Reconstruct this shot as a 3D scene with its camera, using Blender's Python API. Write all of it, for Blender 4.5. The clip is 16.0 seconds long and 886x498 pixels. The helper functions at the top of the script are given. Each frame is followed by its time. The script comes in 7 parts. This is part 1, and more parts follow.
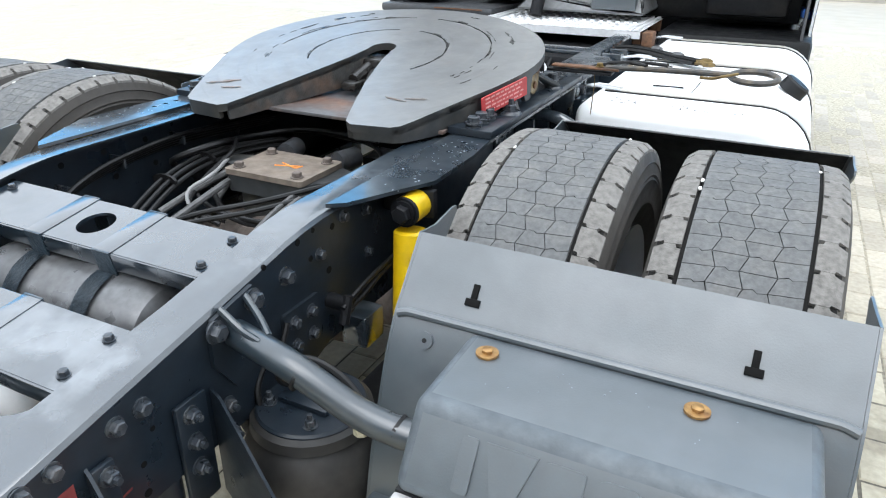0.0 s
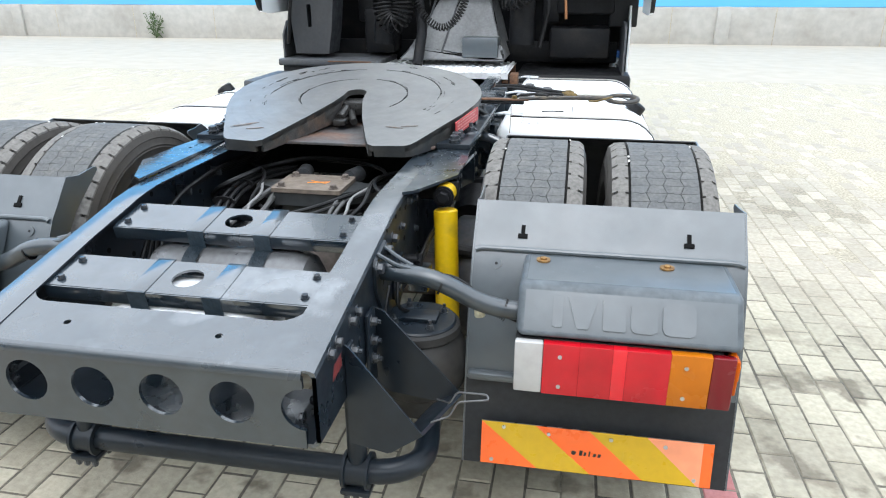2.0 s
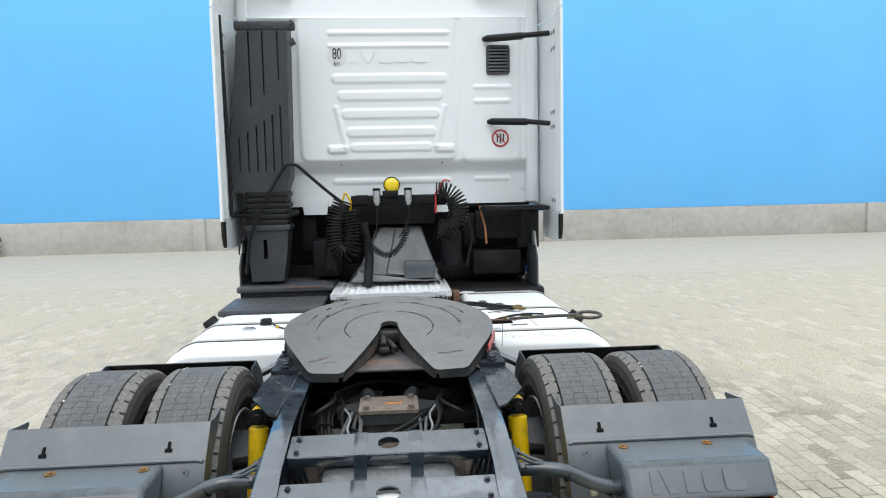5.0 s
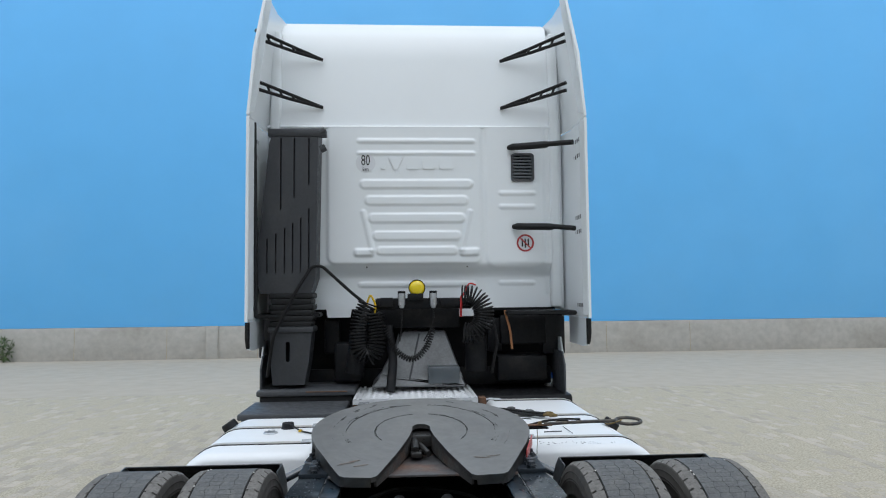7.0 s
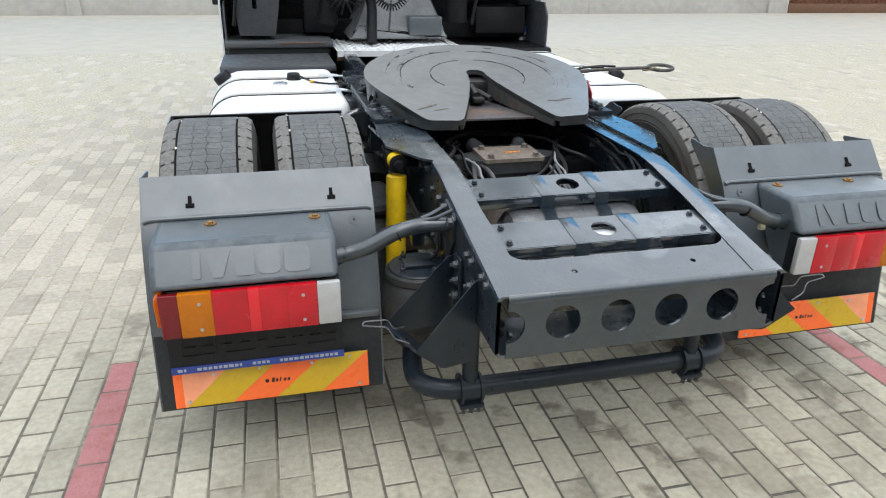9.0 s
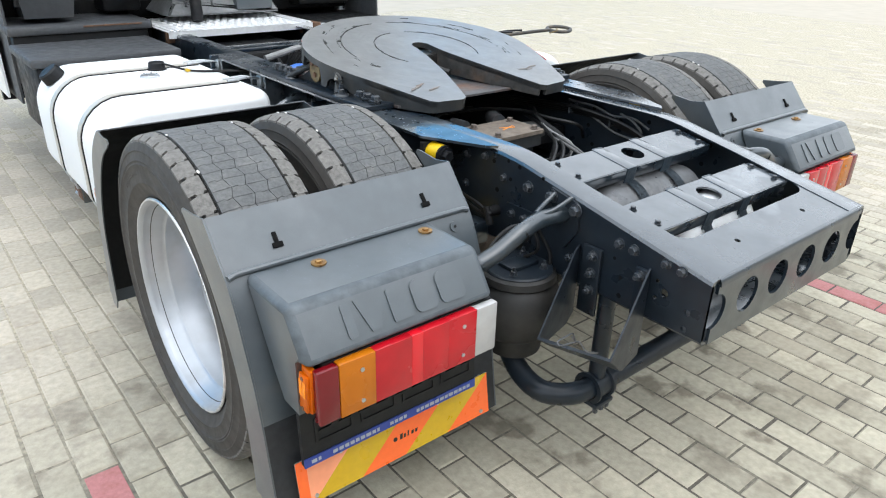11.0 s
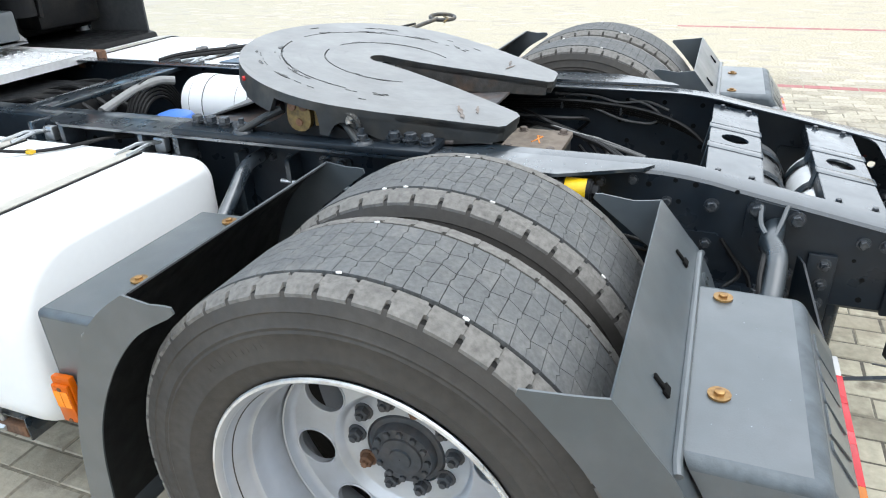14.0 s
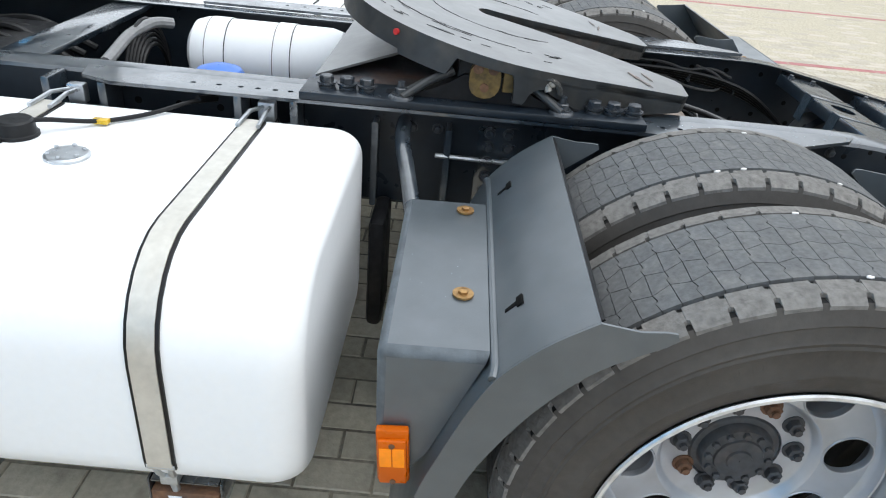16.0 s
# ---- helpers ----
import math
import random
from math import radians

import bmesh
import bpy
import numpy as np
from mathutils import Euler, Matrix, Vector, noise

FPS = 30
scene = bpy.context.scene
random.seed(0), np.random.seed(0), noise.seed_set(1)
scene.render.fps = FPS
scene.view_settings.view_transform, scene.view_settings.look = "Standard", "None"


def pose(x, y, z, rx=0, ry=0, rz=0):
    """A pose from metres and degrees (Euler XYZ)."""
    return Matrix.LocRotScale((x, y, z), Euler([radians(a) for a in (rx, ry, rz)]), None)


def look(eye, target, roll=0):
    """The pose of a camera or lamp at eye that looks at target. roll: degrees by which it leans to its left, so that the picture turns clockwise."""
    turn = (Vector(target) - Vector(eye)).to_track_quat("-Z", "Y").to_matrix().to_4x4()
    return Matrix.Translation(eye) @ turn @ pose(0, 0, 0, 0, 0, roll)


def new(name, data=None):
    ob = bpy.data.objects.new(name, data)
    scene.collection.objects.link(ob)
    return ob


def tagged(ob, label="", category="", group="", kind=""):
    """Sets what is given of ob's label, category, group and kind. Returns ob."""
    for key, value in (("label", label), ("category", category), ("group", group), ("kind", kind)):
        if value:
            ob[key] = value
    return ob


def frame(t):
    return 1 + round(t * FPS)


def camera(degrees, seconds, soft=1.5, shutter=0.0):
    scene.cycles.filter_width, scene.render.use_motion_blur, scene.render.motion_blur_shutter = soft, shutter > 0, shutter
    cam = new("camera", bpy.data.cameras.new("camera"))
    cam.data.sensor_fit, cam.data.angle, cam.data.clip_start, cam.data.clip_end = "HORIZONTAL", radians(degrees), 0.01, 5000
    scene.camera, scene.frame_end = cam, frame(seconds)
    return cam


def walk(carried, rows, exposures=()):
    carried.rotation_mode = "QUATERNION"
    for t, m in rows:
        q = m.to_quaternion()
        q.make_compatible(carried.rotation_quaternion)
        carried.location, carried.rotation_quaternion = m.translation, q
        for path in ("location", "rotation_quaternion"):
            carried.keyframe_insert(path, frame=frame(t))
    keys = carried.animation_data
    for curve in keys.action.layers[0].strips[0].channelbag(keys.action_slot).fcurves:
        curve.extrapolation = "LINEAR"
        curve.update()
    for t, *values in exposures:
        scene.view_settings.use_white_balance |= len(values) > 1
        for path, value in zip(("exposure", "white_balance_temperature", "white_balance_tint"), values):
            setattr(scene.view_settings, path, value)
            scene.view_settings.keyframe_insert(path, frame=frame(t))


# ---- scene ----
cam = camera(65.9, 16.0, soft=1.1)
PATH = [
    (0, (1.096, -1.324, 1.314), (0.304, 0.303, 0.461), 0.5),
    (0.5, (1.084, -1.549, 1.342), (0.566, 0.199, 0.52), 0.2),
    (1, (1.072, -1.744, 1.35), (0.666, 0.045, 0.555), -0.6),
    (1.5, (0.985, -1.893, 1.367), (0.61, -0.082, 0.604), 0.2),
    (2, (0.831, -2.115, 1.39), (0.491, -0.284, 0.661), -0.1),
    (2.5, (0.643, -2.212, 1.351), (0.346, -0.38, 0.606), 0.8),
    (3, (0.388, -2.287, 1.384), (0.203, -0.457, 0.599), -0.8),
    (3.5, (0.148, -2.477, 1.441), (0.085, -0.615, 0.713), -0.8),
    (4, (0.034, -2.642, 1.56), (0.098, -0.746, 0.927), -0.0),
    (4.5, (0.038, -2.715, 1.628), (0.167, -0.767, 1.196), -0.6),
    (5, (0.042, -2.735, 1.657), (0.179, -0.749, 1.462), -1.2),
    (5.2, (0.036, -2.738, 1.66), (0.165, -0.747, 1.536), -1.0),
    (6.3, (-0.045, -2.705, 1.625), (0.085, -0.71, 1.82), -0.8),
    (7.3, (-0.1, -2.662, 1.571), (0.008, -0.665, 1.585), -0.5),
    (7.5, (-0.137, -2.638, 1.554), (-0.011, -0.646, 1.434), -0.3),
    (8, (-0.326, -2.52, 1.494), (-0.137, -0.576, 1.061), 0.9),
    (8.5, (-0.608, -2.489, 1.474), (-0.325, -0.622, 0.816), 1.75),
    (9, (-0.886, -2.455, 1.473), (-0.433, -0.678, 0.675), 1.1),
    (9.5, (-1.148, -2.243, 1.405), (-0.529, -0.542, 0.555), 1.6),
    (9.7, (-1.231, -2.176, 1.413), (-0.546, -0.511, 0.542), 1.4),
    (11.8, (-2.052, -1.471, 1.429), (-0.663, -0.292, 0.602), 0.4),
    (12, (-2.133, -1.411, 1.443), (-0.702, -0.289, 0.61), -0.0),
    (12.5, (-2.182, -1.226, 1.418), (-0.674, -0.231, 0.561), 0.4),
    (13, (-2.11, -0.97, 1.395), (-0.575, -0.05, 0.503), -0.9),
    (13.5, (-2.041, -0.736, 1.398), (-0.476, 0.084, 0.461), -1.8),
    (14, (-1.97, -0.474, 1.415), (-0.316, 0.196, 0.512), -2.2),
    (14.5, (-1.878, -0.181, 1.393), (-0.157, 0.325, 0.508), -1.8),
    (15, (-1.829, 0.115, 1.379), (-0.085, 0.513, 0.485), -1.4),
    (15.5, (-1.916, 0.374, 1.357), (-0.164, 0.545, 0.407), -0.3),
    (16, (-1.985, 0.591, 1.368), (-0.257, 0.577, 0.36), 5.7),
]
walk(cam, [(t, look(eye, target, roll)) for t, eye, target, roll in PATH],
     [(0, 0.88, 6350, 10), (2.5, 0.78, 6300, 10), (3.5, 0.73, 6400, 10), (5.2, 0.16, 6500, 9), (7.3, -0.42, 6200, 10), (8.0, -0.42, 6250, 10), (8.5, 0.08, 6350, 10), (9.0, 0.34, 6450, 10),
      (12, 0.57, 6400, 10), (13.0, 0.58, 6450, 10), (14.5, 0.70, 6400, 9), (15.5, 0.58, 6400, 9), (16, 0.33, 6450, 10)])

from mathutils import geometry

# ---- light ----
world = bpy.data.worlds.new("world")
scene.world = world
world.use_nodes = True
wn = world.node_tree
sky = wn.nodes.new("ShaderNodeTexSky")
sky.sky_type, sky.sun_disc = "NISHITA", False
sky.sun_elevation, sky.sun_rotation = radians(55), radians(187)
sky.air_density, sky.dust_density, sky.ozone_density = 1.0, 6.0, 1.0
pale = wn.nodes.new("ShaderNodeHueSaturation")
pale.inputs["Saturation"].default_value = 0.25
wn.links.new(sky.outputs[0], pale.inputs["Color"])
cloud = wn.nodes.new("ShaderNodeMix")  # an even cloud cover over the sky
cloud.data_type = "RGBA"
cloud.inputs[0].default_value = 0.8
cloud.inputs[7].default_value = (10.5, 11.4, 12.3, 1)
wn.links.new(pale.outputs[0], cloud.inputs[6])
coord, up, rise, over = wn.nodes.new("ShaderNodeTexCoord"), wn.nodes.new("ShaderNodeSeparateXYZ"), wn.nodes.new("ShaderNodeMapRange"), wn.nodes.new("ShaderNodeVectorMath")
rise.inputs[3].default_value, rise.inputs[4].default_value = 0.68, 1.16  # an overcast sky is brightest overhead
over.operation = "SCALE"
wn.links.new(coord.outputs["Generated"], up.inputs[0])
wn.links.new(up.outputs[2], rise.inputs[0])
wn.links.new(cloud.outputs[2], over.inputs[0])
wn.links.new(rise.outputs[0], over.inputs[3])
wn.links.new(over.outputs[0], wn.nodes["Background"].inputs["Color"])
wn.nodes["Background"].inputs["Strength"].default_value = 0.141
sun = new("sun", bpy.data.lights.new("sun", "SUN"))
sun.data.energy, sun.data.angle, sun.data.color = 0.5, radians(40), (1.0, 0.995, 0.985)
sun.matrix_world = look((0.5, -3.0, 11), (0, 0, 0))


# ---- materials ----
def material(name, base, rough=0.5, metal=0.0, coat=0.0, grain=0.0, grain_size=60.0, stain=None, stain_amount=0.0,
             stain_size=4.0, bump=0.0, bump_size=200.0, piece=0.0, island=0.0, spec=0.5, fine=0.0, grime=None, coat_ior=1.5, coat_rough=0.12, dust=None, rubbed=None):
    """A surface: base colour, fine grain, large stains of another colour, small relief, and a change from piece to piece."""
    m = bpy.data.materials.new(name)
    m.use_nodes = True
    n, l = m.node_tree.nodes, m.node_tree.links
    b = n["Principled BSDF"]
    b.inputs["Roughness"].default_value, b.inputs["Metallic"].default_value = rough, metal
    b.inputs["Coat Weight"].default_value, b.inputs["Coat Roughness"].default_value = coat, coat_rough
    b.inputs["Coat IOR"].default_value = coat_ior
    b.inputs["Specular IOR Level"].default_value = spec
    pos = n.new("ShaderNodeNewGeometry")
    colour = n.new("ShaderNodeRGB")
    colour.outputs[0].default_value = (*base, 1)
    out = colour.outputs[0]

    def blend(kind, fac, a, c):
        x = n.new("ShaderNodeMix")
        x.data_type, x.blend_type = "RGBA", kind
        if isinstance(fac, float):
            x.inputs[0].default_value = fac
        else:
            l.new(fac, x.inputs[0])
        l.new(a, x.inputs[6])
        if isinstance(c, tuple):
            x.inputs[7].default_value = (*c, 1)
        else:
            l.new(c, x.inputs[7])
        return x.outputs[2]

    def noisy(size, detail, low, high, v0=0.0, v1=1.0):
        t = n.new("ShaderNodeTexNoise")
        t.inputs["Scale"].default_value, t.inputs["Detail"].default_value = size, detail
        l.new(pos.outputs["Position"], t.inputs["Vector"])
        r = n.new("ShaderNodeMapRange")
        r.inputs[1].default_value, r.inputs[2].default_value = low, high
        r.inputs[3].default_value, r.inputs[4].default_value = v0, v1
        l.new(t.outputs["Fac"], r.inputs[0])
        return r.outputs[0]

    if stain:
        out = blend("MIX", noisy(stain_size, 6, 0.48, 0.72, 0.0, stain_amount), out, stain)
    if grime:  # sharp-edged dark patches
        spots = n.new("ShaderNodeMath")
        spots.operation = "MULTIPLY"
        l.new(noisy(5.5, 8, 0.54, 0.62, 0.0, 0.8), spots.inputs[0])
        l.new(noisy(0.8, 2, 0.42, 0.58), spots.inputs[1])
        out = blend("MIX", spots.outputs[0], out, grime)
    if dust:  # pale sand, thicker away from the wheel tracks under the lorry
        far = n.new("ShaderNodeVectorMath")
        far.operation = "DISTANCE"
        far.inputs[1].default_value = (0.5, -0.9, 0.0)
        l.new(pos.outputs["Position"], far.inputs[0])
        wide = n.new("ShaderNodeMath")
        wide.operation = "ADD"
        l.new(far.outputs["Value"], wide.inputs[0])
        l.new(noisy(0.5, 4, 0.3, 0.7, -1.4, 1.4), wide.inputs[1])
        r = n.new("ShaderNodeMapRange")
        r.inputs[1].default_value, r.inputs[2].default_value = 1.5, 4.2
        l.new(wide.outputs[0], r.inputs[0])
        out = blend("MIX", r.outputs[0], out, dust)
    if rubbed:  # streaks that run round a centre: bright wear and dark grease
        d = n.new("ShaderNodeVectorMath")
        d.operation = "SUBTRACT"
        l.new(pos.outputs["Position"], d.inputs[0])
        d.inputs[1].default_value = rubbed
        sp = n.new("ShaderNodeSeparateXYZ")
        l.new(d.outputs[0], sp.inputs[0])
        ang, rad, com = n.new("ShaderNodeMath"), n.new("ShaderNodeVectorMath"), n.new("ShaderNodeCombineXYZ")
        ang.operation, rad.operation = "ARCTAN2", "LENGTH"
        l.new(sp.outputs[1], ang.inputs[0])
        l.new(sp.outputs[0], ang.inputs[1])
        l.new(d.outputs[0], rad.inputs[0])
        far = n.new("ShaderNodeMath")
        far.operation = "MULTIPLY"
        far.inputs[1].default_value = 0.035
        l.new(ang.outputs[0], far.inputs[0])
        l.new(rad.outputs["Value"], com.inputs[0])
        l.new(far.outputs[0], com.inputs[1])
        for size, low, high, amount, tone in ((38, 0.50, 0.75, 0.35, (0.135, 0.135, 0.13)), (55, 0.60, 0.70, 0.55, (0.030, 0.028, 0.026)), (80, 0.60, 0.72, 0.35, (0.13, 0.095, 0.072))):
            t = n.new("ShaderNodeTexNoise")
            t.inputs["Scale"].default_value, t.inputs["Detail"].default_value = size, 5
            l.new(com.outputs[0], t.inputs["Vector"])
            r = n.new("ShaderNodeMapRange")
            r.inputs[1].default_value, r.inputs[2].default_value, r.inputs[4].default_value = low, high, amount
            l.new(t.outputs["Fac"], r.inputs[0])
            out = blend("MIX", r.outputs[0], out, tone)
    if grain:
        v = n.new("ShaderNodeCombineColor")
        g = noisy(grain_size, 4, 0.25, 0.75, 1 - grain, 1 + grain)
        for k in range(3):
            l.new(g, v.inputs[k])
        out = blend("MULTIPLY", 1.0, out, v.outputs[0])
    if piece or island:
        if piece:
            r = n.new("ShaderNodeObjectInfo").outputs["Random"]
        else:
            r = pos.outputs["Random Per Island"]
        s = n.new("ShaderNodeMapRange")
        s.inputs[3].default_value, s.inputs[4].default_value = 1 - (piece or island), 1 + (piece or island)
        l.new(r, s.inputs[0])
        v = n.new("ShaderNodeCombineColor")
        for k in range(3):
            l.new(s.outputs[0], v.inputs[k])
        out = blend("MULTIPLY", 1.0, out, v.outputs[0])
        if grime:  # a few blocks stained all over
            w = n.new("ShaderNodeMapRange")
            w.inputs[1].default_value, w.inputs[2].default_value, w.inputs[4].default_value = 0.945, 0.955, 0.38
            l.new(r, w.inputs[0])
            out = blend("MIX", w.outputs[0], out, (0.20, 0.175, 0.13))
    l.new(out, b.inputs["Base Color"])
    if fine or grain:
        l.new(noisy(grain_size * 0.4, 5, 0.3, 0.7, max(rough - min(0.12, grain), 0.03), min(rough + min(0.12, grain), 1.0)), b.inputs["Roughness"])
    if bump:
        t = n.new("ShaderNodeTexNoise")
        t.inputs["Scale"].default_value, t.inputs["Detail"].default_value = bump_size, 5
        l.new(pos.outputs["Position"], t.inputs["Vector"])
        h = n.new("ShaderNodeBump")
        h.inputs["Strength"].default_value, h.inputs["Distance"].default_value = bump, 0.004
        l.new(t.outputs["Fac"], h.inputs["Height"])
        l.new(h.outputs[0], b.inputs["Normal"])
    return m


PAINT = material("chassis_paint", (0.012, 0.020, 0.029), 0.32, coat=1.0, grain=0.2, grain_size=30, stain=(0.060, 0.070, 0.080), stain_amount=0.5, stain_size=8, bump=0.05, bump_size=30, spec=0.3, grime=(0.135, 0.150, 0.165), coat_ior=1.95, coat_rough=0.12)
# darker, coatless copy of PAINT: shade put into the colour
PAINT_SHADED = material("shaded_chassis_paint", (0.010, 0.0155, 0.0225), 0.36, grain=0.2, grain_size=30, stain=(0.025, 0.029, 0.034), stain_amount=0.5, stain_size=9, bump=0.08, bump_size=60, spec=0.4)
# copy of PAINT dimmed for the shaded rear beam face; the arms share it
PAINT_DIMMED = material("dimmed_chassis_paint", (0.020, 0.029, 0.037), 0.36, coat=0.6, coat_ior=1.7, coat_rough=0.16, grain=0.2, grain_size=30, stain=(0.045, 0.053, 0.060), stain_amount=0.5, stain_size=7, bump=0.06, bump_size=60, spec=0.5)
RIMWALL = material("greasy_black_casting", (0.035, 0.038, 0.040), 0.42, grain=0.25, grain_size=25, stain=(0.09, 0.08, 0.065), stain_amount=0.5, stain_size=12, bump=0.2, bump_size=40, spec=0.4)
BLACK = material("black_steel", (0.009, 0.0095, 0.011), 0.5, grain=0.25, stain=(0.028, 0.026, 0.023), stain_amount=0.6, stain_size=9, bump=0.15, spec=0.2)
PLASTIC = material("grey_plastic", (0.050, 0.0635, 0.073), 0.42, grain=0.12, grain_size=25, stain=(0.105, 0.114, 0.125), stain_amount=0.5, stain_size=7, bump=0.10, bump_size=350, spec=0.5, coat=1.0, coat_ior=1.62, coat_rough=0.36)
FLAP = material("dirty_flap_rubber", (0.024, 0.026, 0.029), 0.6, grain=0.2, stain=(0.045, 0.045, 0.044), stain_amount=0.5, stain_size=6, bump=0.1, spec=0.35)
WORN = material("scuffed_grey_plastic", (0.085, 0.100, 0.112), 0.5, grain=0.3, grain_size=35, stain=(0.055, 0.066, 0.076), stain_amount=0.8, stain_size=14, bump=0.2, bump_size=200)
UNDER = material("black_plastic", (0.011, 0.0115, 0.0125), 0.5, grain=0.2, bump=0.1, spec=0.3)
TREAD = material("worn_tread_rubber", (0.1152, 0.1179, 0.1188), 0.8, grain=0.22, grain_size=110, stain=(0.171, 0.1665, 0.1575), stain_amount=0.5, stain_size=24, bump=0.2, bump_size=160, island=0.06, spec=0.3)
SHOULDER = material("scuffed_shoulder_rubber", (0.171, 0.1629, 0.1512), 0.9, grain=0.35, grain_size=90, stain=(0.1125, 0.108, 0.1017), stain_amount=0.6, stain_size=45, bump=0.5, bump_size=120, spec=0.3)
RUBBER = material("sidewall_rubber", (0.052, 0.047, 0.042), 0.7, grain=0.15, stain=(0.09, 0.083, 0.075), stain_amount=0.5, stain_size=6, bump=0.1, spec=0.4)
GROOVE = material("groove_rubber", (0.018, 0.0175, 0.017), 0.9, spec=0.15)
NOTCH = material("black_hole", (0.005, 0.005, 0.005), 0.7, spec=0.1)
SPECK = material("pale_paint_speck", (0.30, 0.33, 0.36), 0.5, grain=0.3)
STONE = material("white_stone", (0.75, 0.73, 0.70), 0.8, grain=0.1, piece=0.15)
SILVER = material("silver_wheel_paint", (0.49, 0.51, 0.54), 0.36, metal=0.55, grain=0.05, grain_size=20, stain=(0.36, 0.36, 0.36), stain_amount=0.6, stain_size=9)
RIMLIP = material("bare_rim_edge", (0.76, 0.77, 0.78), 0.35, metal=0.7, grain=0.12, grain_size=40, stain=(0.30, 0.24, 0.2), stain_amount=0.5, stain_size=30)
HUBGREY = material("hub_grey", (0.045, 0.049, 0.055), 0.5, grain=0.3, stain=(0.10, 0.075, 0.06), stain_amount=0.4, stain_size=25)
WHITE = material("white_paint", (0.82, 0.855, 0.87), 0.28, coat=0.4, stain=(0.75, 0.78, 0.79), stain_amount=0.3, stain_size=1.2)
TANKWHITE = material("white_tank_paint", (0.82, 0.83, 0.835), 0.45, spec=0.35, coat=0.0, grain=0.012, stain=(0.74, 0.74, 0.72), stain_amount=0.35, stain_size=2.0, bump=0.05, bump_size=14)
ALU = material("aluminium_plate", (0.80, 0.81, 0.82), 0.42, metal=0.25, grain=0.06, stain=(0.55, 0.55, 0.55), stain_amount=0.4, stain_size=7)
STRAP = material("polished_strap", (0.60, 0.575, 0.52), 0.48, metal=0.45, grain=0.08, stain=(0.40, 0.37, 0.32), stain_amount=0.5, stain_size=8)
STEEL = material("bright_steel", (0.52, 0.54, 0.56), 0.35, metal=0.8, grain=0.15)
BOLT = material("painted_bolt", (0.026, 0.032, 0.040), 0.32, grain=0.35, grain_size=120, stain=(0.10, 0.10, 0.10), stain_amount=0.6, stain_size=60, spec=0.6)
YELLOW = material("yellow_damper_paint", (0.80, 0.52, 0.005), 0.4, grain=0.08, stain=(0.30, 0.20, 0.03), stain_amount=0.5, stain_size=14)
WHEEL5 = material("greased_plate_steel", (0.072, 0.073, 0.072), 0.5, grain=0.25, grain_size=22, stain=(0.115, 0.110, 0.103), stain_amount=0.5, stain_size=6, bump=0.35, bump_size=30, coat=1.0, coat_ior=1.8, coat_rough=0.40, rubbed=(0.0, 0.47, 0.99))
GREASE = material("black_grease", (0.018, 0.017, 0.016), 0.35, grain=0.4, grain_size=80, bump=0.6, bump_size=90)
RUST = material("rusty_steel", (0.15, 0.075, 0.04), 0.8, grain=0.4, grain_size=70, stain=(0.05, 0.04, 0.035), stain_amount=0.8, stain_size=20, bump=0.3)
STRAPPAINT = material("rough_blue_strap_paint", (0.020, 0.034, 0.047), 0.45, grain=0.35, grain_size=90, stain=(0.05, 0.065, 0.08), stain_amount=0.6, stain_size=30, bump=0.5, bump_size=160, spec=0.5)
DUSTRUST = material("dusty_brown_casting", (0.125, 0.102, 0.088), 0.8, grain=0.3, stain=(0.045, 0.04, 0.036), stain_amount=0.9, stain_size=12, bump=0.3)
BRASS = material("brass_coloured_pad", (0.17, 0.115, 0.04), 0.5, metal=0.4, grain=0.4, grain_size=60, stain=(0.06, 0.045, 0.03), stain_amount=0.8, stain_size=40)
ZINC = material("yellow_zinc_bolt", (0.34, 0.20, 0.075), 0.4, metal=0.6, grain=0.3, grain_size=120, stain=(0.16, 0.07, 0.03), stain_amount=0.7, stain_size=70)
CABLE = material("black_cable", (0.007, 0.007, 0.0075), 0.45, grain=0.2, spec=0.3)
GREYPIPE = material("mid_grey_pipe", (0.075, 0.075, 0.075), 0.45, grain=0.3)
GREYHOSE = material("grey_hose", (0.22, 0.22, 0.22), 0.5, grain=0.15)
REDLENS = material("red_lens", (0.46, 0.006, 0.014), 0.22, spec=0.4, coat=0.3, grain=0.18, grain_size=14)
DARKRED = material("deep_red_lens", (0.15, 0.003, 0.007), 0.22, spec=0.4, coat=0.3, grain=0.06)
BRIGHTRED = material("bright_red_reflector", (0.66, 0.008, 0.018), 0.12, coat=0.5)
MARKERAMBER = material("amber_marker_lens", (0.56, 0.105, 0.002), 0.3, spec=0.2, coat=0.0, grain=0.08, grain_size=30)
BRIGHTAMBER = material("bright_amber_facet", (0.95, 0.27, 0.004), 0.2, spec=0.4, grain=0.1, grain_size=60)
AMBER = material("amber_lens", (0.47, 0.135, 0.004), 0.25, spec=0.3, coat=0.1, grain=0.08, grain_size=30)
CLEAR = material("milky_lens", (0.43, 0.425, 0.42), 0.2, coat=0.4, grain=0.05, stain=(0.34, 0.32, 0.30), stain_amount=0.5, stain_size=12)
ORANGE = material("orange_reflective_film", (0.95, 0.145, 0.018), 0.3, coat=0.4, grain=0.04)
FADED = material("faded_orange_film", (0.90, 0.33, 0.17), 0.35, coat=0.3, grain=0.08, grain_size=30)
GOLD = material("gold_reflective_film", (0.60, 0.375, 0.003), 0.3, coat=0.4, grain=0.05)
BLUE = material("blue_plastic", (0.045, 0.16, 0.56), 0.35, grain=0.05)
BLUEFILM = material("blue_film", (0.025, 0.05, 0.25), 0.35, grain=0.1)
